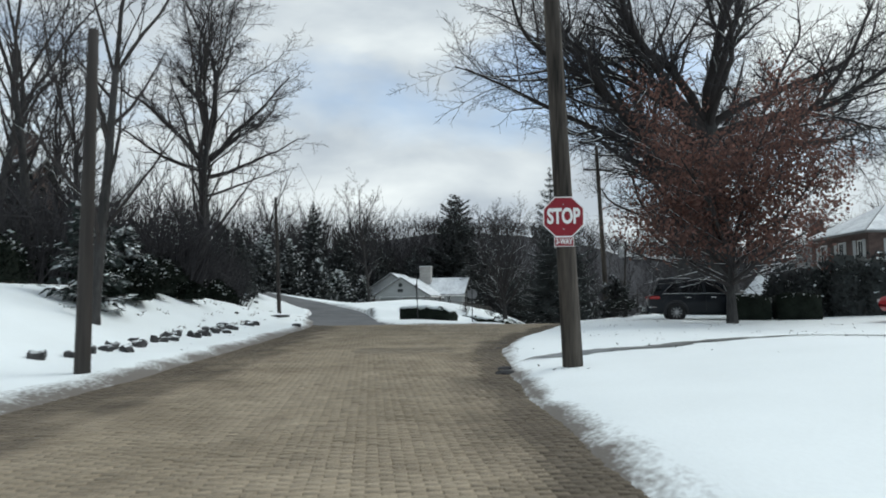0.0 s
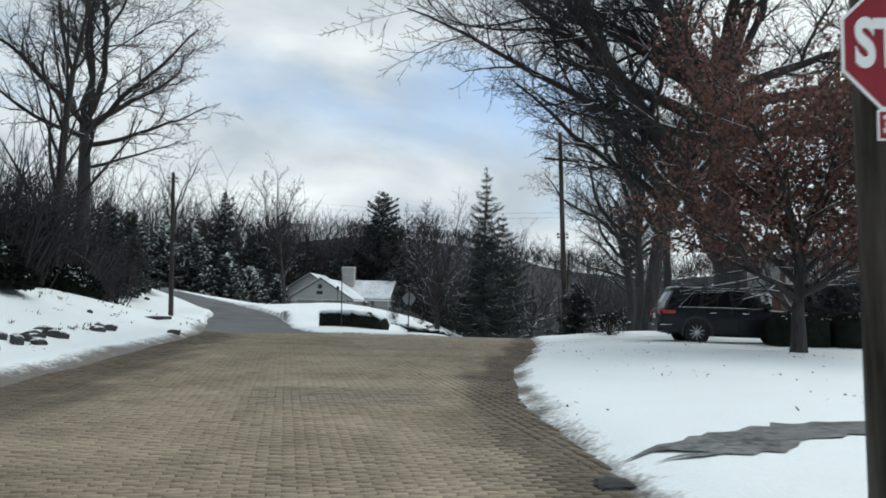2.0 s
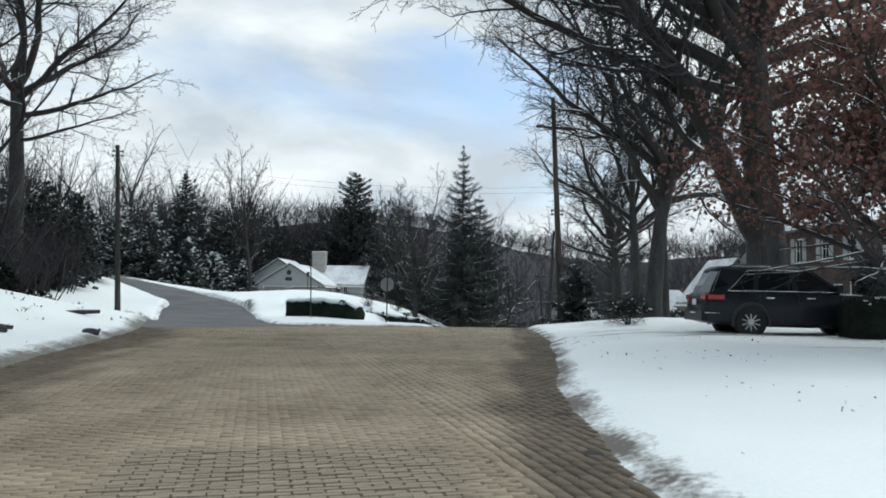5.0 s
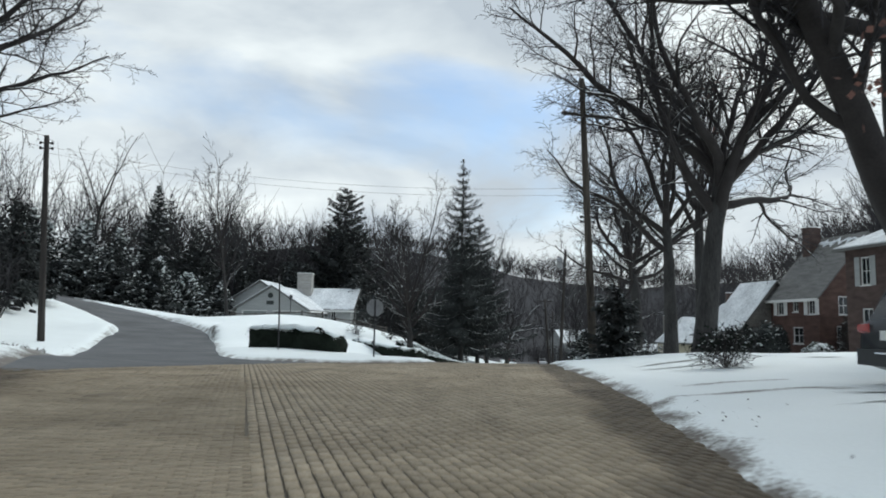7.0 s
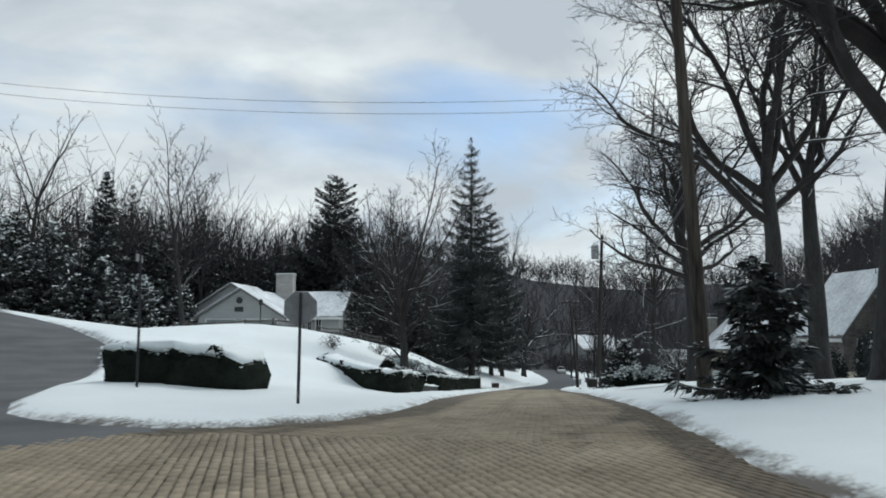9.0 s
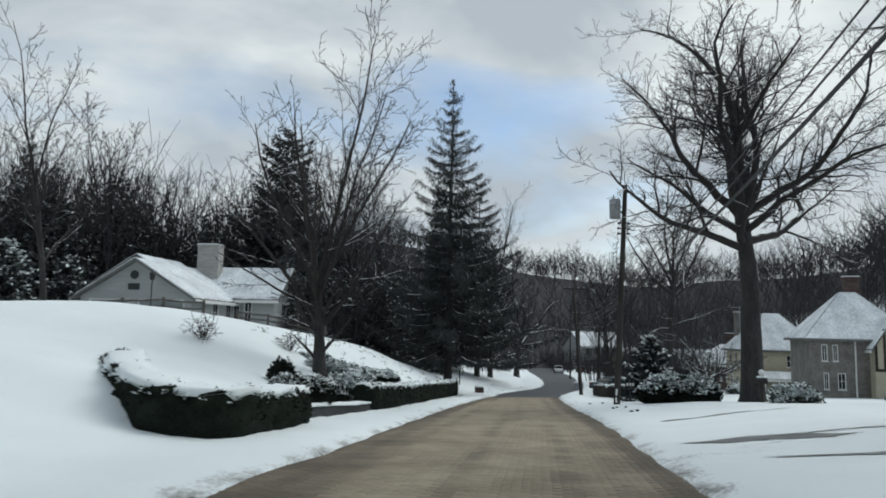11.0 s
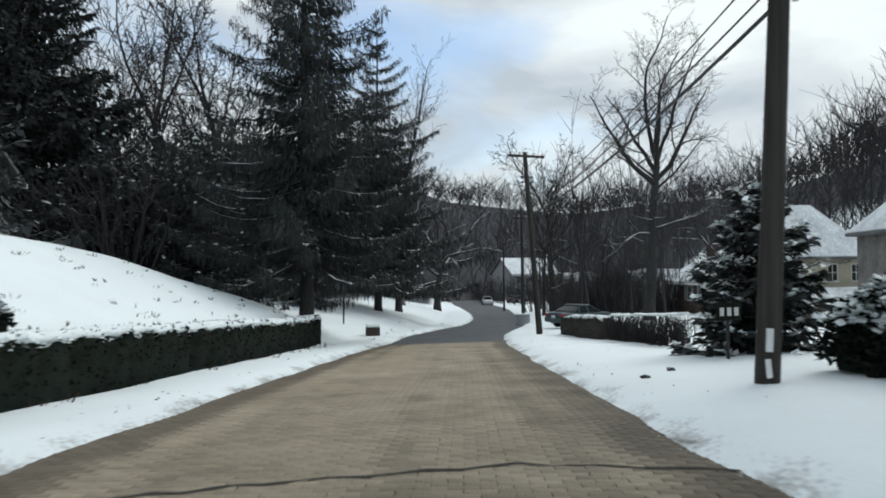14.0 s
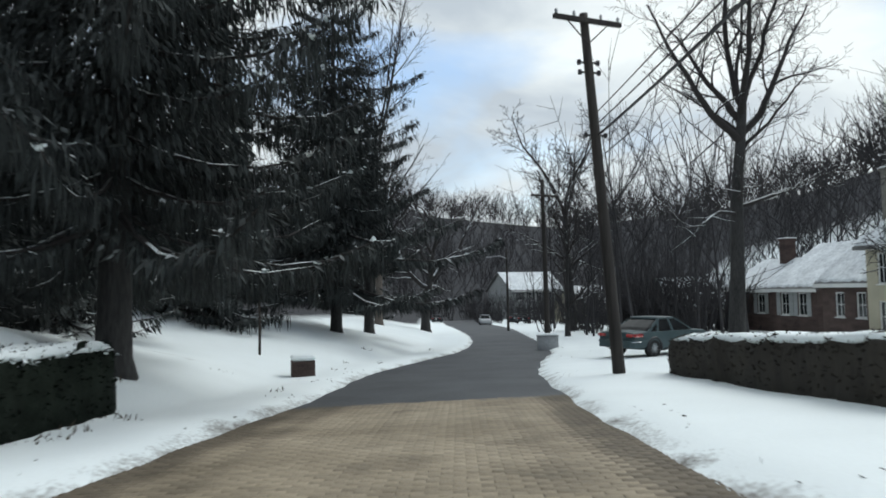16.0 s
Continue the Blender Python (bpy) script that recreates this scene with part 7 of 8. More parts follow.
        if detail:
            part("window_trim", Geo().tube([(g0 + 0.42, wb * 1.02, belt + 0.005), (1.6, wb * 1.03, belt + 0.005), (3.2, wb * 1.02, belt - 0.01)], 0.009, 6).tube([(ra + 0.64, wr * 1.06, roof - 0.1), (1.5, wr * 1.06, roof - 0.085), (rb, wr * 1.06, roof - 0.1)], 0.008, 6).tube([(g0 + 0.42, wb * 1.02, belt + 0.005), (ra + 0.64, wr * 1.06, roof - 0.1)], 0.008, 6), M_CHROME, t, "thin chrome window surround")
            part("roof_rail", Geo().tube([(ra + 0.2, wr * 0.86, roof - 0.01), (ra + 0.35, wr * 0.86, roof + 0.04), (rb - 0.3, wr * 0.86, roof + 0.04), (rb - 0.15, wr * 0.86, roof - 0.01)], 0.018, 6), M_DARKSTEEL, t)
            for x in (1.42, 2.38):
                part("door_handle", Geo().box(x, s * W * 0.965, belt * 0.845, x + 0.2, s * W * 1.01, belt * 0.875, None, 0.01), M_CHROME, t)
            for x in (1.27, 2.2, 3.2):
                part("door_seam", Geo().box(x - 0.004, s * W * 0.98, 0.42, x + 0.004, s * W * 1.003, belt - 0.06), M_SHUTTER, t)
            mir = part("mirror", Geo().box(3.02, s * W * 0.97, belt - 0.02, 3.14, s * (W + 0.2), belt + 0.17, None, 0.03), paint, t)
            part("mirror_snow", Geo().box(3.02, s * W * 1.0, belt + 0.172, 3.14, s * (W + 0.18), belt + 0.2, None, 0.01), M_CAP, mir)
        part("tail_lamp", Geo().loft([[(0.0, s * W * 0.55, belt * 0.80), (0.0, s * W * 0.88, belt * 0.80), (0.0, s * W * 0.88, belt * 0.93), (0.0, s * W * 0.55, belt * 0.93)], [(-0.035, s * W * 0.57, belt * 0.82), (-0.02, s * W * 0.86, belt * 0.82), (-0.02, s * W * 0.86, belt * 0.92), (-0.035, s * W * 0.57, belt * 0.92)]]).box(0.02, s * W * 0.9, belt * 0.81, 0.42, s * W * 1.0, belt * 0.92, None, 0.02), M_TAIL, t, "red tail lamp")
        part("head_lamp", Geo().box(L - 0.35, s * W * 0.55, hood * 0.66, L - 0.06, s * W * 0.86, hood * 0.80, None, 0.03), M_LAMP, t)
        for x in (xr, xf):
            wheel(t, x, s * (W - 0.12), r, 0.25)
            arch = [(x + (r + 0.06) * math.cos(a), (r + 0.06) * math.sin(a) + r) for a in np.linspace(-0.25, math.pi + 0.25, 15)]
            part("wheel_arch", Geo().tube([(px, s * (W * 0.985), pz) for px, pz in arch], 0.05, 6), M_DARKSTEEL, t)
    part("bumper", Geo().loft([[(x, y, z) for y, z in ((-w, 0.40), (w, 0.40), (w, 0.66), (-w, 0.66))] for x, w in ((-0.09, W * 0.80), (0.02, W * 0.92), (0.30, W * 0.97))]), paint, t)
    part("bumper_trim", Geo().tube([(0.3, -W * 0.985, 0.6), (-0.02, -W * 0.92, 0.6), (-0.1, 0, 0.6), (-0.02, W * 0.92, 0.6), (0.3, W * 0.985, 0.6)], 0.016, 6), M_CHROME, t)
    part("number_plate", Geo().box(-0.045, -0.16, belt * 0.7, -0.03, 0.16, belt * 0.7 + 0.15), M_TRIM, t)
    if suv and detail:
        part("roof_snow", Geo().box(ra + 0.0, -W * 0.5, roof + 0.002, ra + 1.3, W * 0.5, roof + 0.035, None, 0.03), M_CAP, t)
    return t


P_DARK = car_paint("dark_slate_car_paint", (0.012, 0.015, 0.019))
P_SILVER = car_paint("pale_silver_car_paint", (0.45, 0.46, 0.47))
P_RED = car_paint("red_car_paint", (0.33, 0.02, 0.025))
P_GREEN = car_paint("dark_green_car_paint", (0.05, 0.075, 0.08))
car((8.55, 30.3, gz(10.2, 30.0) - 0.08), -12, "dark slate sport utility car parked on a snowy drive", P_DARK)
car((18.7, 22.8, gz(15, 22.8)), 180, "red car standing beside the hedge", P_RED, suv=False, detail=False)
car((57.2, 209.0, float(base_z(58, 210))), 255, "pale pickup truck on the lower street", P_SILVER, detail=False, pickup=True)
for x, y, tr, p, lb in ((57.0, 190.0, 75, P_DARK, "dark car parked along the lower street"), (60.5, 203.0, 75, P_DARK, "dark car parked along the lower street"), (52.0, 222.0, 70, P_DARK, "dark car far down the street")):
    car((x, y, float(land_z(np.array([x]), np.array([y]))[0])), tr, lb, p, suv=False, detail=False)
car((31.3, 114.8, gz(33, 115.3)), 20, "dark green car standing in a drive behind the hedge", P_GREEN, suv=False, detail=False)


# ---- garden things ----
def rail_fence(pts, label, h=0.9):
    t = thing("rail_fence", (*pts[0], gz(*pts[0])), label, "fence", "split-rail fences")
    o = Vector(t.location)
    posts = [Vector((x, y, gz(x, y))) - o for x, y in pts]
    for p in posts:
        part("post", Geo().box(p.x - 0.07, p.y - 0.07, p.z - 0.2, p.x + 0.07, p.y + 0.07, p.z + h, None, 0.015), M_OLDWOOD, t)
    for a, b in zip(posts, posts[1:]):
        for z in (h * 0.42, h * 0.82):
            d = (b - a).normalized() * 0.07
            part("rail", Geo().tube([a + d + Vector((0, 0, z)), (a + b) / 2 + Vector((0, 0, z - 0.02)), b - d + Vector((0, 0, z + 0.03))], 0.055, 6), M_OLDWOOD, t)
    return t


rail_fence([(-8.8, 89.6), (-6.6, 89.2), (-4.4, 89.0), (-2.4, 89.4), (-0.5, 90.6)], "weathered split-rail fence topped with snow")
rail_fence([(0.8, 94.6), (2.6, 95.6), (4.4, 96.6), (6.2, 97.6)], "weathered split-rail fence topped with snow", 0.78)
hedge([(-1.8, 94.0), (0.2, 95.4)], 0.8, 0.6, "low dark hedge under snow by the house", 320)


def lamp_post(x, y, label, h=2.4):
    t = thing("lamp_post", (x, y, gz(x, y)), label, "lamp post", "garden lamps")
    part("post", Geo().tube([(0, 0, -0.2), (0, 0, h - 0.4)], 0.035, 8), M_DARKSTEEL, t)
    part("lantern", Geo().lathe([(0.05, h - 0.42), (0.13, h - 0.36), (0.16, h - 0.06), (0.2, h - 0.04), (0.03, h + 0.12)], 8), M_DARKSTEEL, t, "dark metal lantern")
    part("glass", Geo().lathe([(0.125, h - 0.34), (0.15, h - 0.08)], 8), M_GLASS, t)
    return t


lamp_post(-3.6, 91.6, "dark garden lamp post in front of the house", 2.6)


def mailbox(x, y, label):
    t = thing("mailbox", (x, y, gz(x, y)), label, "mailbox")
    part("post", Geo().box(-0.05, -0.05, -0.2, 0.05, 0.05, 0.95, None, 0.01), M_TIMBER, t)
    part("arm", Geo().box(-0.32, -0.06, 0.88, 0.3, 0.06, 0.95, None, 0.01), M_TIMBER, t)
    part("box", Geo().loft([[(a, yy, 0.95 + zz) for yy, zz in ((-0.09, 0), (0.09, 0), (0.09, 0.12), (0.06, 0.19), (0, 0.21), (-0.06, 0.19), (-0.09, 0.12))] for a in (-0.25, 0.25)]), M_DARKSTEEL, t)
    part("snow", Geo().box(-0.24, -0.08, 1.15, 0.24, 0.08, 1.24, None, 0.04), M_CAP, t)
    part("globe", Geo().lathe([(0.03, 1.24), (0.11, 1.3), (0.14, 1.4), (0.11, 1.5), (0.02, 1.55)], 14), M_WHITE, t, "white round lamp globe", smooth=True)
    return t


mailbox(27.0, 80.6, "dark post box with a white globe lamp and snow")

# house-number sign beside the evergreen
t = thing("number_sign", (22.7, 86.0, gz(22.7, 86.0)), "dark board with pale unreadable numerals on a stake", "sign")
part("stake", Geo().box(-0.03, -0.02, -0.2, 0.03, 0.02, 1.1), M_DARKSTEEL, t)
part("board", Geo().box(-0.28, -0.04, 0.75, 0.28, -0.021, 1.1, None, 0.006), M_HEDGE, t)
for x in (-0.2, -0.04, 0.12):
    part("mark", Geo().box(x, -0.05, 0.84, x + 0.09, -0.042, 1.0), M_TRIM, t)

# brick pier and saplings beside the driveway
t = thing("brick_pier", (20.1, 114.5, gz(20.1, 114.5)), "low brick pier capped with snow beside the driveway", "pier")
part("shaft", Geo().box(-0.36, -0.36, -0.2, 0.36, 0.36, 0.5, None, 0.02), M_DULLBRICK, t)
part("snow", Geo().box(-0.38, -0.38, 0.5, 0.38, 0.38, 0.66, None, 0.09), M_CAP, t)
t = thing("stake", (18.8, 117.7, gz(18.8, 117.7)), "thin dark stake standing in the snow", "stake")
part("shaft", Geo().tube([(0, 0, -0.2), (0.02, 0, 1.0), (0.0, 0, 2.3)], [0.05, 0.05, 0.02], 6), M_TIMBER, t)

t = thing("utility_box", at(34.0, 127.4), "low grey utility box at the foot of a pole", "utility box", turn=-15)
part("case", Geo().box(-0.55, -0.3, -0.1, 0.55, 0.3, 0.78, None, 0.03), M_STEEL, t)
part("lid", Geo().box(-0.58, -0.33, 0.78, 0.58, 0.33, 0.84, None, 0.02), M_STEEL, t)
part("snow", Geo().box(-0.5, -0.28, 0.84, 0.5, 0.28, 0.92, None, 0.04), M_CAP, t)

# flag beside the side road
t = thing("flag_pole", at(-22.1, 75.6), "thin pole with a striped flag hanging", "flag")
part("pole", Geo().tube([(0, 0, -0.3), (0, 0, 4.6)], 0.035, 8), M_TRIM, t)
part("flag", Geo().loft([[(x, 0.05 * math.sin(x * 9 + z), z - 0.25 * x) for x in (0.04, 0.25, 0.45, 0.65)] + [(x, 0.05 * math.sin(x * 9 + z) + 0.01, z - 0.25 * x) for x in (0.65, 0.45, 0.25, 0.04)] for z in (4.5, 4.0, 3.5)]), M_TRIM, t, "faded red and white flag")
for z in (3.6, 3.85, 4.1, 4.35):
    part("stripe", Geo().box(0.04, -0.09, z - 0.22, 0.65, -0.08, z - 0.10), M_RED, t)


# stones
def stone(at_, sx, sy, sz, label, seed, group="stones", snow=True, name="stone", mat=None):
    rg = random.Random(seed)
    bm = bmesh.new()
    bmesh.ops.create_icosphere(bm, subdivisions=2, radius=1)
    off = Vector((rg.random() * 9, rg.random() * 9, rg.random() * 9))
    for v in bm.verts:
        k = 1 + 0.35 * noise.noise(v.co * 1.3 + off) + 0.15 * noise.noise(v.co * 3 + off)
        v.co = Vector((max(-0.8, min(0.8, v.co.x * 1.15)) * sx, max(-0.8, min(0.8, v.co.y * 1.15)) * sy, v.co.z * sz)) * k
    ob = part(name, bm, mat or M_ROCK)
    ob.matrix_basis = pose(*at_, 0, 0, rg.random() * 360)
    return tagged(ob, label, "stone", group)


M_WALLSTONE = material("dark_wall_stone", (0.035, 0.035, 0.036), 0.8, 0.45, 9, 1.5, 0.5)
M_ROCK = material("dark_wet_rock", (0.045, 0.045, 0.045), 0.8, 0.45, 9, 1.5, 0.5, snow=(0.72, 0.9, 3.0))
rg = random.Random(5)
for k in range(36):
    s = k / 35
    x, y = -7.2 - 0.5 * s + rg.gauss(0, 0.18), 13.6 + 13 * s + rg.gauss(0, 0.4)
    stone((x, y, gz(x, y) + 0.02), 0.09 + 0.13 * rg.random(), 0.09 + 0.09 * rg.random(), 0.09 + 0.08 * rg.random(), "dark edging stone half buried in snow", 700 + k, "bank edging stones")
for k, (x, y, a, b, c) in enumerate(((5.4, 70.6, 0.42, 0.36, 0.6), (6.1, 74.6, 0.5, 0.4, 0.3), (7.1, 74.9, 0.5, 0.4, 0.28), (6.3, 72.6, 0.4, 0.35, 0.25))):
    stone((x, y, gz(x, y)), a, b, c, "large dark garden stone half under snow", 740 + k, "garden stones")
for k in range(16):
    x, y = 0.95 + 0.1 * rg.gauss(0, 1) + max(0, (k - 4)) * 0.14, 12.5 + k * 0.85
    stone((x, y, gz(x, y) + 0.03), 0.08 + 0.14 * rg.random(), 0.1 + 0.1 * rg.random(), 0.04 + 0.04 * rg.random(), "flat broken kerb slab in slush", 760 + k, "kerb slabs", mat=M_WALLSTONE)
for k, (x, y) in enumerate(((17.5, 77.0), (17.9, 77.6), (18.2, 77.4), (20.0, 84.8), (16.6, 73.0), (16.9, 73.2), (19.0, 83.9))):
    stone((x + 0.7, y, gz(x + 0.7, y) + 0.02), 0.05 + 0.06 * rg.random(), 0.06, 0.045, "dirty lump of ploughed ice", 790 + k, "ice lumps")

# low stone edging wall below the terrace bushes
t = thing("edging_wall", (6.6, 72.0, float(base_z(6.6, 72.0))), "low dark stone edging wall with snow on top", "wall")
o = Vector(t.location)
line = [(5.9, 67.6), (6.7, 70.4), (7.4, 72.6), (8.0, 75.0), (8.6, 77.4)]
n = 40
wx, wy = (np.interp(np.linspace(0, 4, n), range(5), [p[c] for p in line]) for c in (0, 1))
wz = base_z(wx, wy) - o.z
for name, mat, a, b, z0, z1, rough in (("wall_body", M_WALLSTONE, -0.2, 0.2, -0.3, 0.40, 0.012), ("snow", M_CAP, -0.18, 0.24, 0.402, 0.49, 0.025)):
    loops = [[(x - o.x + a, y - o.y, z + z0), (x - o.x + b + rg.gauss(0, rough), y - o.y, z + z0), (x - o.x + b + rg.gauss(0, rough) - 0.02, y - o.y, z + z1 - 0.03), (x - o.x + b - 0.06, y - o.y, z + z1 + rg.gauss(0, rough)), (x - o.x + a, y - o.y, z + z1 + rg.gauss(0, rough))] for x, y, z in zip(wx, wy, wz)]
    part(name, Geo().loft(loops), mat, t, "" if name == "wall_body" else "snow along the top", smooth=True)

for k, (x, y, a) in enumerate(((-7.75, 28.55, 0.24), (-8.15, 29.8, 0.15), (-7.75, 29.4, 0.26), (-7.9, 30.1, 0.16), (-6.35, 30.95, 0.22), (-9.4, 32.5, 0.14), (-22.3, 71.0, 0.7), (-21.0, 69.6, 0.6), (-20.3, 69.0, 0.5), (-19.2, 68.1, 0.5), (-18.6, 67.4, 0.35), (-17.8, 67.9, 0.3), (-21.6, 70.8, 0.5))):
    stone((x, y, gz(x, y) + 0.02), a, a * 0.7, a * 0.55, "dark rock half buried in the bank's snow", 810 + k, "bank rocks")


# fallen wood on the left bank
def fallen_log(x, y, turn, half, r, label, bent=0.0):
    t = thing("fallen_log", (x, y, gz(x, y) + r * 0.6), label, "log", "fallen wood", turn)
    part("log", Geo().tube([(-half, 0, 0), (-half * 0.3, bent, 0.03 + bent * 0.6), (half, 0, 0.05)], [r, r * 1.05, r * 0.75], 10), M_BARK, t)
    part("snow", Geo().tube([(-half * 0.8, 0, r * 0.8), (-half * 0.3, bent, r * 0.9 + 0.03 + bent * 0.6), (half * 0.7, 0, r * 0.75 + 0.05)], [r * 0.4, r * 0.55, r * 0.35], 6), M_CAP, t)
    return t


fallen_log(-8.3, 36.3, 25, 0.48, 0.075, "short dark fallen log lying in the snow")
fallen_log(-21.6, 70.0, 10, 1.9, 0.13, "fallen branch in a heap of snowy debris", 0.25)
fallen_log(-19.8, 69.6, -25, 1.5, 0.10, "fallen branch in a heap of snowy debris", 0.4)
fallen_log(-20.6, 68.4, 50, 1.3, 0.09, "fallen branch in a heap of snowy debris", 0.3)


# leaf scraps, grass tips and grit lying on the snow
def snow_litter():
    rng = np.random.default_rng(640)
    n = 1500
    x, y = rng.uniform(1.5, 13, n), rng.uniform(11, 30, n)
    m = 900
    y2 = rng.uniform(74, 128, m)
    side = rng.random(m) < 0.6
    x2 = np.where(side, np.interp(y2, LY, LX) - rng.exponential(0.5, m) - 0.25, np.interp(y2, RY, RX) + rng.exponential(0.7, m) + 0.2)
    k = 700
    x3, y3 = rng.uniform(-14, -5.6, k), rng.uniform(11, 56, k)
    x, y = np.r_[x, x2, x3], np.r_[y, y2, y3]
    keep = (inside_distance(x, y) < -0.25) & (np.sin(x * 1.7 + np.sin(y)) + np.sin(y * 1.3 + x * 0.4) + rng.normal(0, 0.7, len(x)) > 0.9)
    x, y = x[keep], y[keep]
    n = len(x)
    P = np.stack([x, y, land_z(x, y) + 0.006], 1)
    d = rng.normal(0, 1, (n, 3)) * [1, 1, 0.5]
    v, f = blades(P, d, np.array([0, 0, 1.0]) + rng.normal(0, 0.5, (n, 3)), rng.uniform(0.02, 0.08, n), rng.uniform(0.006, 0.02, n))
    tagged(mesh_np("snow_litter", v, f, M_TIMBER), "dark scraps of leaf and grass on the snow", "litter", kind="stuff")


snow_litter()

# ---- paving bricks ----
def brick_field():
    rng = np.random.default_rng(77)
    P, A, K = [], [], []
    for bearing, lo, hi, ln, wd, test in ((-6.6, 12.8, 50, 0.236, 0.117, lambda x, y: lengthwise(x, y) & (y < 44.5 - 0.35 * np.clip(x - 1, 0, 9)) & ~is_side_road(x, y)),
                                  (84.0, -4, 46, 0.206, 0.068, lambda x, y: ~lengthwise(x, y) & (y < 44.5 - 0.35 * np.clip(x - 1, 0, 9)) & ~is_side_road(x, y)),
                                  (106.0, 40, 108, 0.236, 0.117, lambda x, y: (y >= 44.5 - 0.35 * np.clip(x - 1, 0, 9)) & ~is_side_road(x, y) & ~is_lower_asphalt(x, y))):
        a = radians(bearing)
        way, side = np.array([math.sin(a), math.cos(a)]), np.array([math.cos(a), -math.sin(a)])
        S, T = np.meshgrid(np.arange(-80, 80, ln), np.arange(-80, 80, wd))
        row = np.round(T / wd).astype(int)
        S = S + (row % 2) * ln / 2
        X, Y = S * way[0] + T * side[0], S * way[1] + T * side[1] + 40
        ok = (X > -9) & (X < 27) & (Y > max(lo, 1.5)) & (Y < hi)
        X, Y = X[ok], Y[ok]
        ok = test(X, Y)
        X, Y = X[ok], Y[ok]
        ok = inside_distance(X, Y) > -0.25
        P.append(np.stack([X[ok], Y[ok]], 1))
        A.append(np.full(ok.sum(), math.pi / 2 - a))
        K.append(np.tile((ln / 0.236, wd / 0.117), (ok.sum(), 1)))
    P, A, K = np.concatenate(P), np.concatenate(A), np.concatenate(K)
    A = A + rng.normal(0, 0.012, len(A))
    P = P + rng.normal(0, 0.003, P.shape)
    Z = base_z(P[:, 0], P[:, 1]) + rng.normal(0, 0.0025, len(P))
    near = (np.abs(P[:, 0] + 1.0) < 1.2) & (P[:, 1] > 17.0) & (P[:, 1] < 18.8) & (K[:, 1] < 0.9)
    idx = np.flatnonzero(near)[:300]
    rest = np.ones(len(P), bool)
    rest[idx] = False
    prof = np.array([(sx * 0.5 * l, sy * 0.5 * w, z) for l, w, z in ((0.229, 0.105, -0.022), (0.217, 0.093, 0.0)) for sx, sy in ((-1, -1), (1, -1), (1, 1), (-1, 1))])
    quads = np.array([(4, 5, 6, 7)] + [(r * 4 + i, r * 4 + (i + 1) % 4, r * 4 + 4 + (i + 1) % 4, r * 4 + 4 + i) for r in (0,) for i in range(4)])
    p, a, z = P[rest], A[rest], Z[rest]
    kl, kw = K[rest, :1] * prof[:, 0], K[rest, 1:] * prof[:, 1]
    c, s = np.cos(a)[:, None], np.sin(a)[:, None]
    # the lower street is worn smooth, its joints full of grit
    worn = 1 - 0.75 * sm(44, 58, p[:, 1])
    tilt = rng.normal(0, 0.012, (len(p), 2)) * worn[:, None]
    z = base_z(p[:, 0], p[:, 1]) + (z - base_z(p[:, 0], p[:, 1])) * worn
    v = np.stack([p[:, :1] + kl * c - kw * s, p[:, 1:] + kl * s + kw * c, z[:, None] + prof[:, 2] * worn[:, None] + prof[:, 0] * tilt[:, :1] + prof[:, 1] * tilt[:, 1:]], 2).reshape(-1, 3)
    f = (quads[None] + (np.arange(len(p)) * 8)[:, None, None]).reshape(-1, 4)
    street = bpy.data.objects["brick_street"]
    ob = mesh_np("brick_courses", v, f, M_BRICK, street)
    ob["kind"] = "stuff"
    wet = ob.data.attributes.new("wet", "FLOAT", "POINT")
    edge = np.clip(1 - inside_distance(p[:, 0], p[:, 1]) / np.where(p[:, 0] < -2, 1.8, 1.15), 0, 1) * 1.0
    # wheel tracks worn paler, grime between and beside them
    off = p[:, 0] - (np.interp(p[:, 1], RY, RX) + np.interp(p[:, 1], LY, LX)) / 2
    tracks = 0.20 * np.cos((off + 0.25 * np.sin(p[:, 1] * 0.13)) * 4.0) * sm(20, 55, p[:, 1]) + 0.1 * np.sin(off * 9 + p[:, 1] * 0.05)
    edge = edge + 0.16 + tracks
    wet.data.foreach_set("value", np.repeat(edge, 8).astype(np.float32))
    me = bpy.data.meshes.new("brick")
    me.from_pydata((prof * [0.206 / 0.236, 0.068 / 0.117, 1]).tolist(), [], quads.tolist())
    me.materials.append(M_BRICK_ONE)
    for i in idx:
        b = new("brick", me)
        b.matrix_basis = Matrix.Translation((*P[i], Z[i])) @ Matrix.Rotation(A[i], 4, "Z")
        b.parent = street


M_BED_DARK = material("dark_open_joint", (0.035, 0.032, 0.030), 0.9, 0.3, 40.0, 1.0, 0.2)
M_BRICK_ONE = material("single_paving_brick", (0.236, 0.192, 0.134), 0.75, 0.28, 60.0, 0.7, 0.25, second=(0.335, 0.282, 0.208), per_object=0.13)
brick_field()

# dark crack across the lower street
line = [(12.41, 79.17), (13.91, 79.31), (15.91, 79.27), (17.53, 78.37)]
g = Geo()
top, low = [], []
for k in range(25):
    f = k / 24 * 3
    i = min(int(f), 2)
    x = line[i][0] + (line[i + 1][0] - line[i][0]) * (f - i)
    y = line[i][1] + (line[i + 1][1] - line[i][1]) * (f - i) + 0.05 * math.sin(k * 2.1)
    w = 0.012 + 0.025 * abs(math.sin(k * 1.3)) * (0.3 if k in (9, 10, 17, 18) else 1)
    z = float(base_z(x, y)) + 0.008
    top.append((x, y + w, z))
    low.append((x, y - w, z))
g.add(low + top, [(k, k + 1, k + 26, k + 25) for k in range(24)])
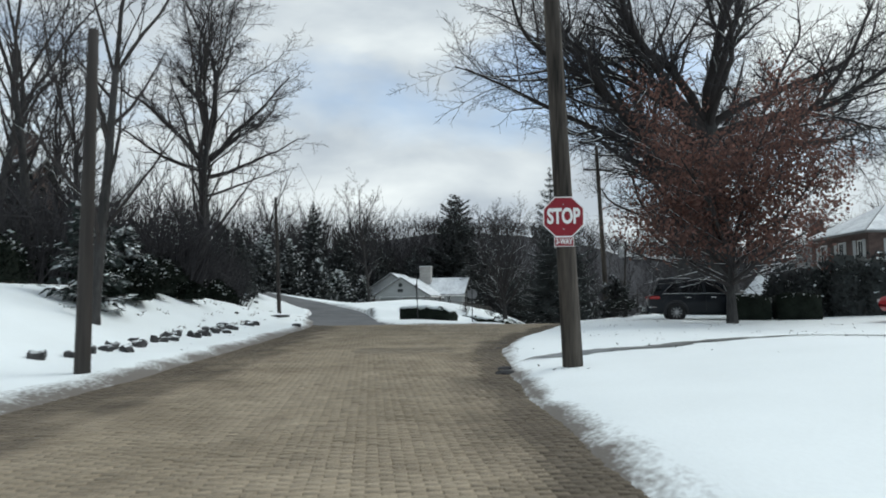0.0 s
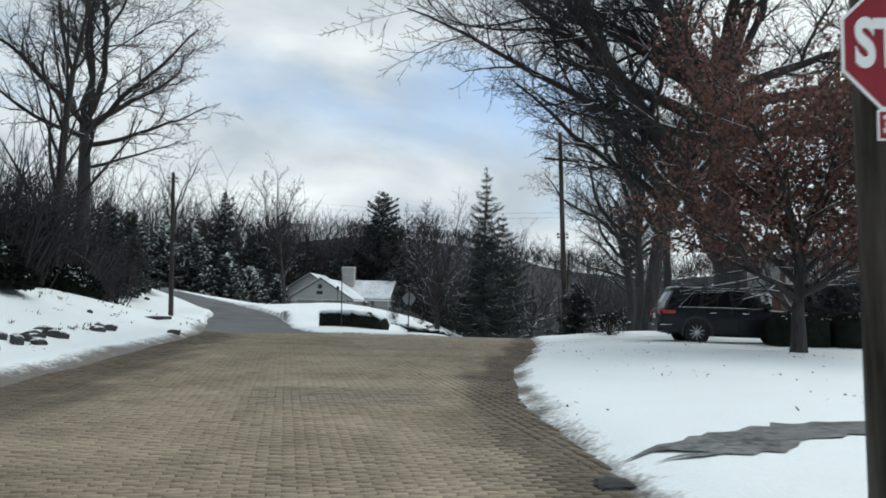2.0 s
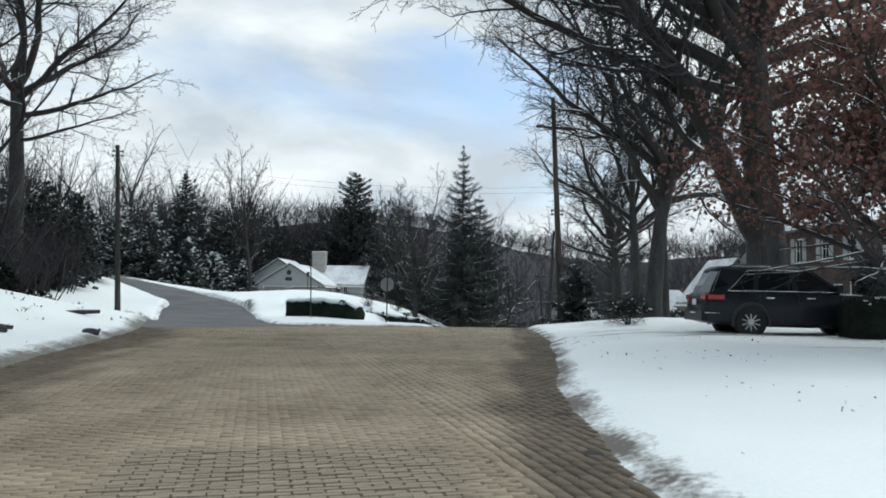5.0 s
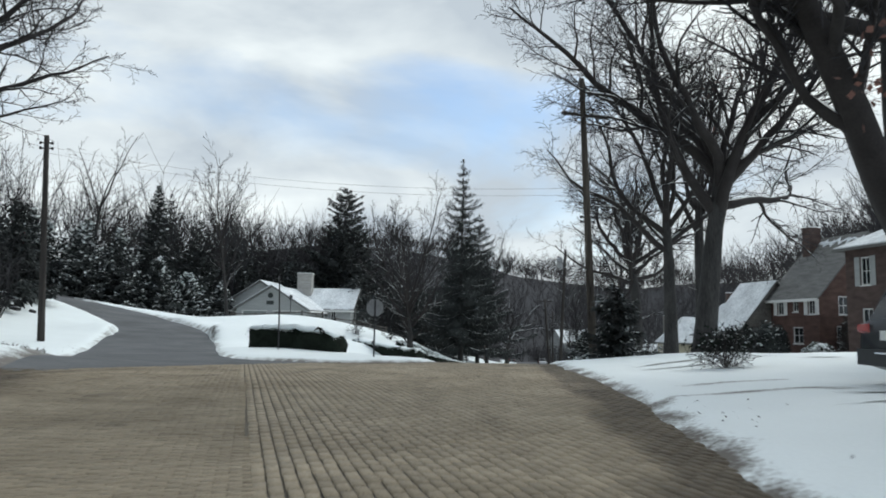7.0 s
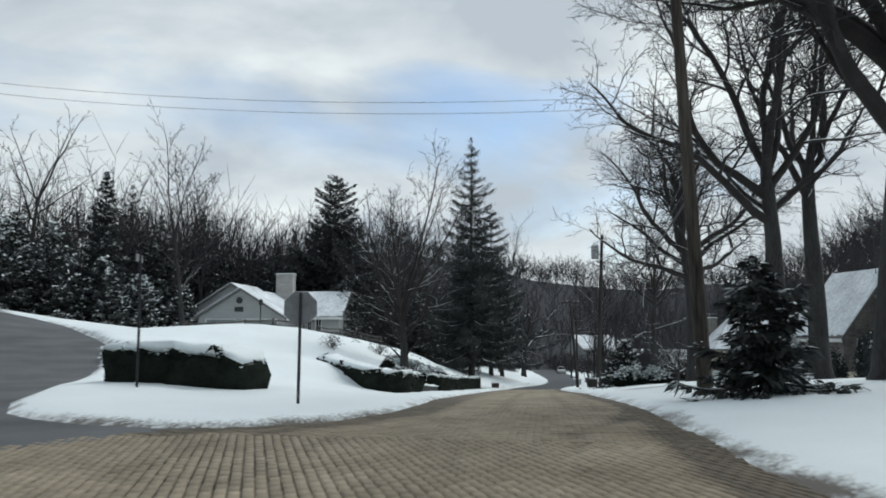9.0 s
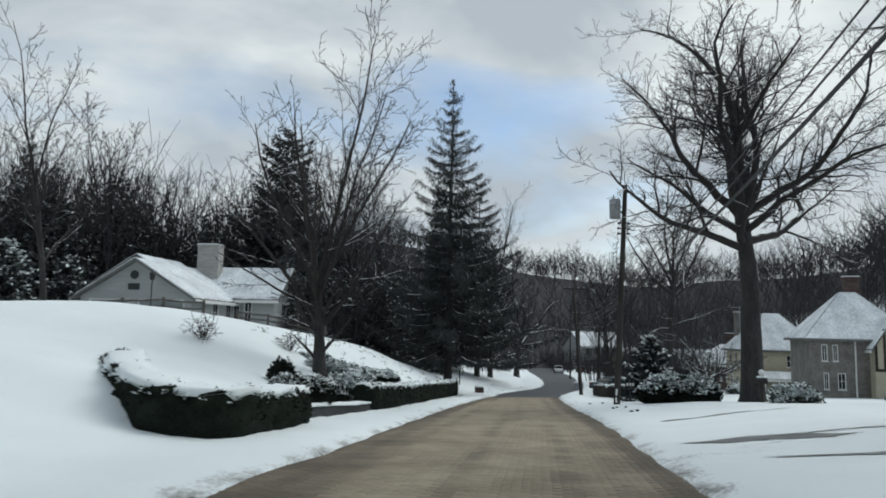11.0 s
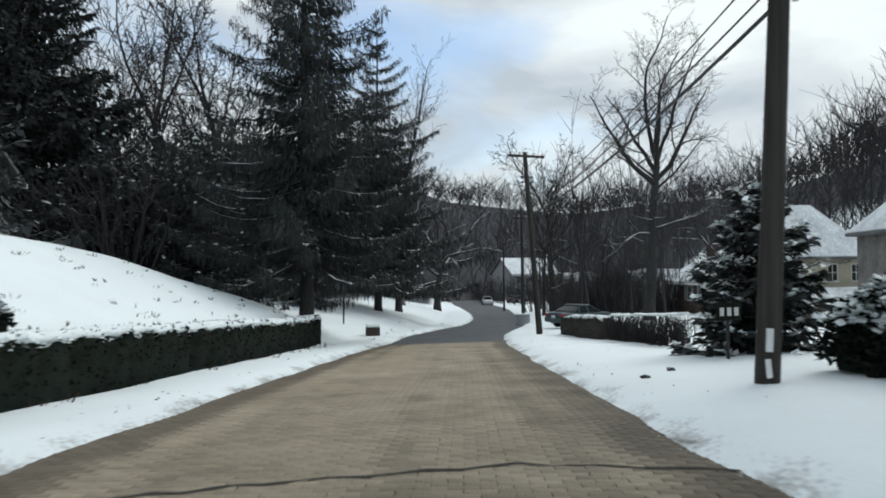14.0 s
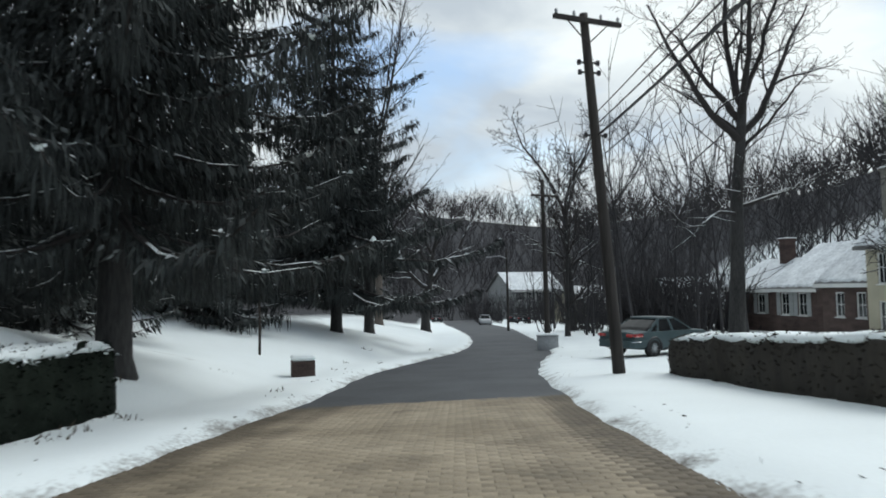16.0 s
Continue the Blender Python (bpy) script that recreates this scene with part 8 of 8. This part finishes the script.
part("crack", g, M_BED_DARK, bpy.data.objects["brick_street"], "dark open joint across the paving")
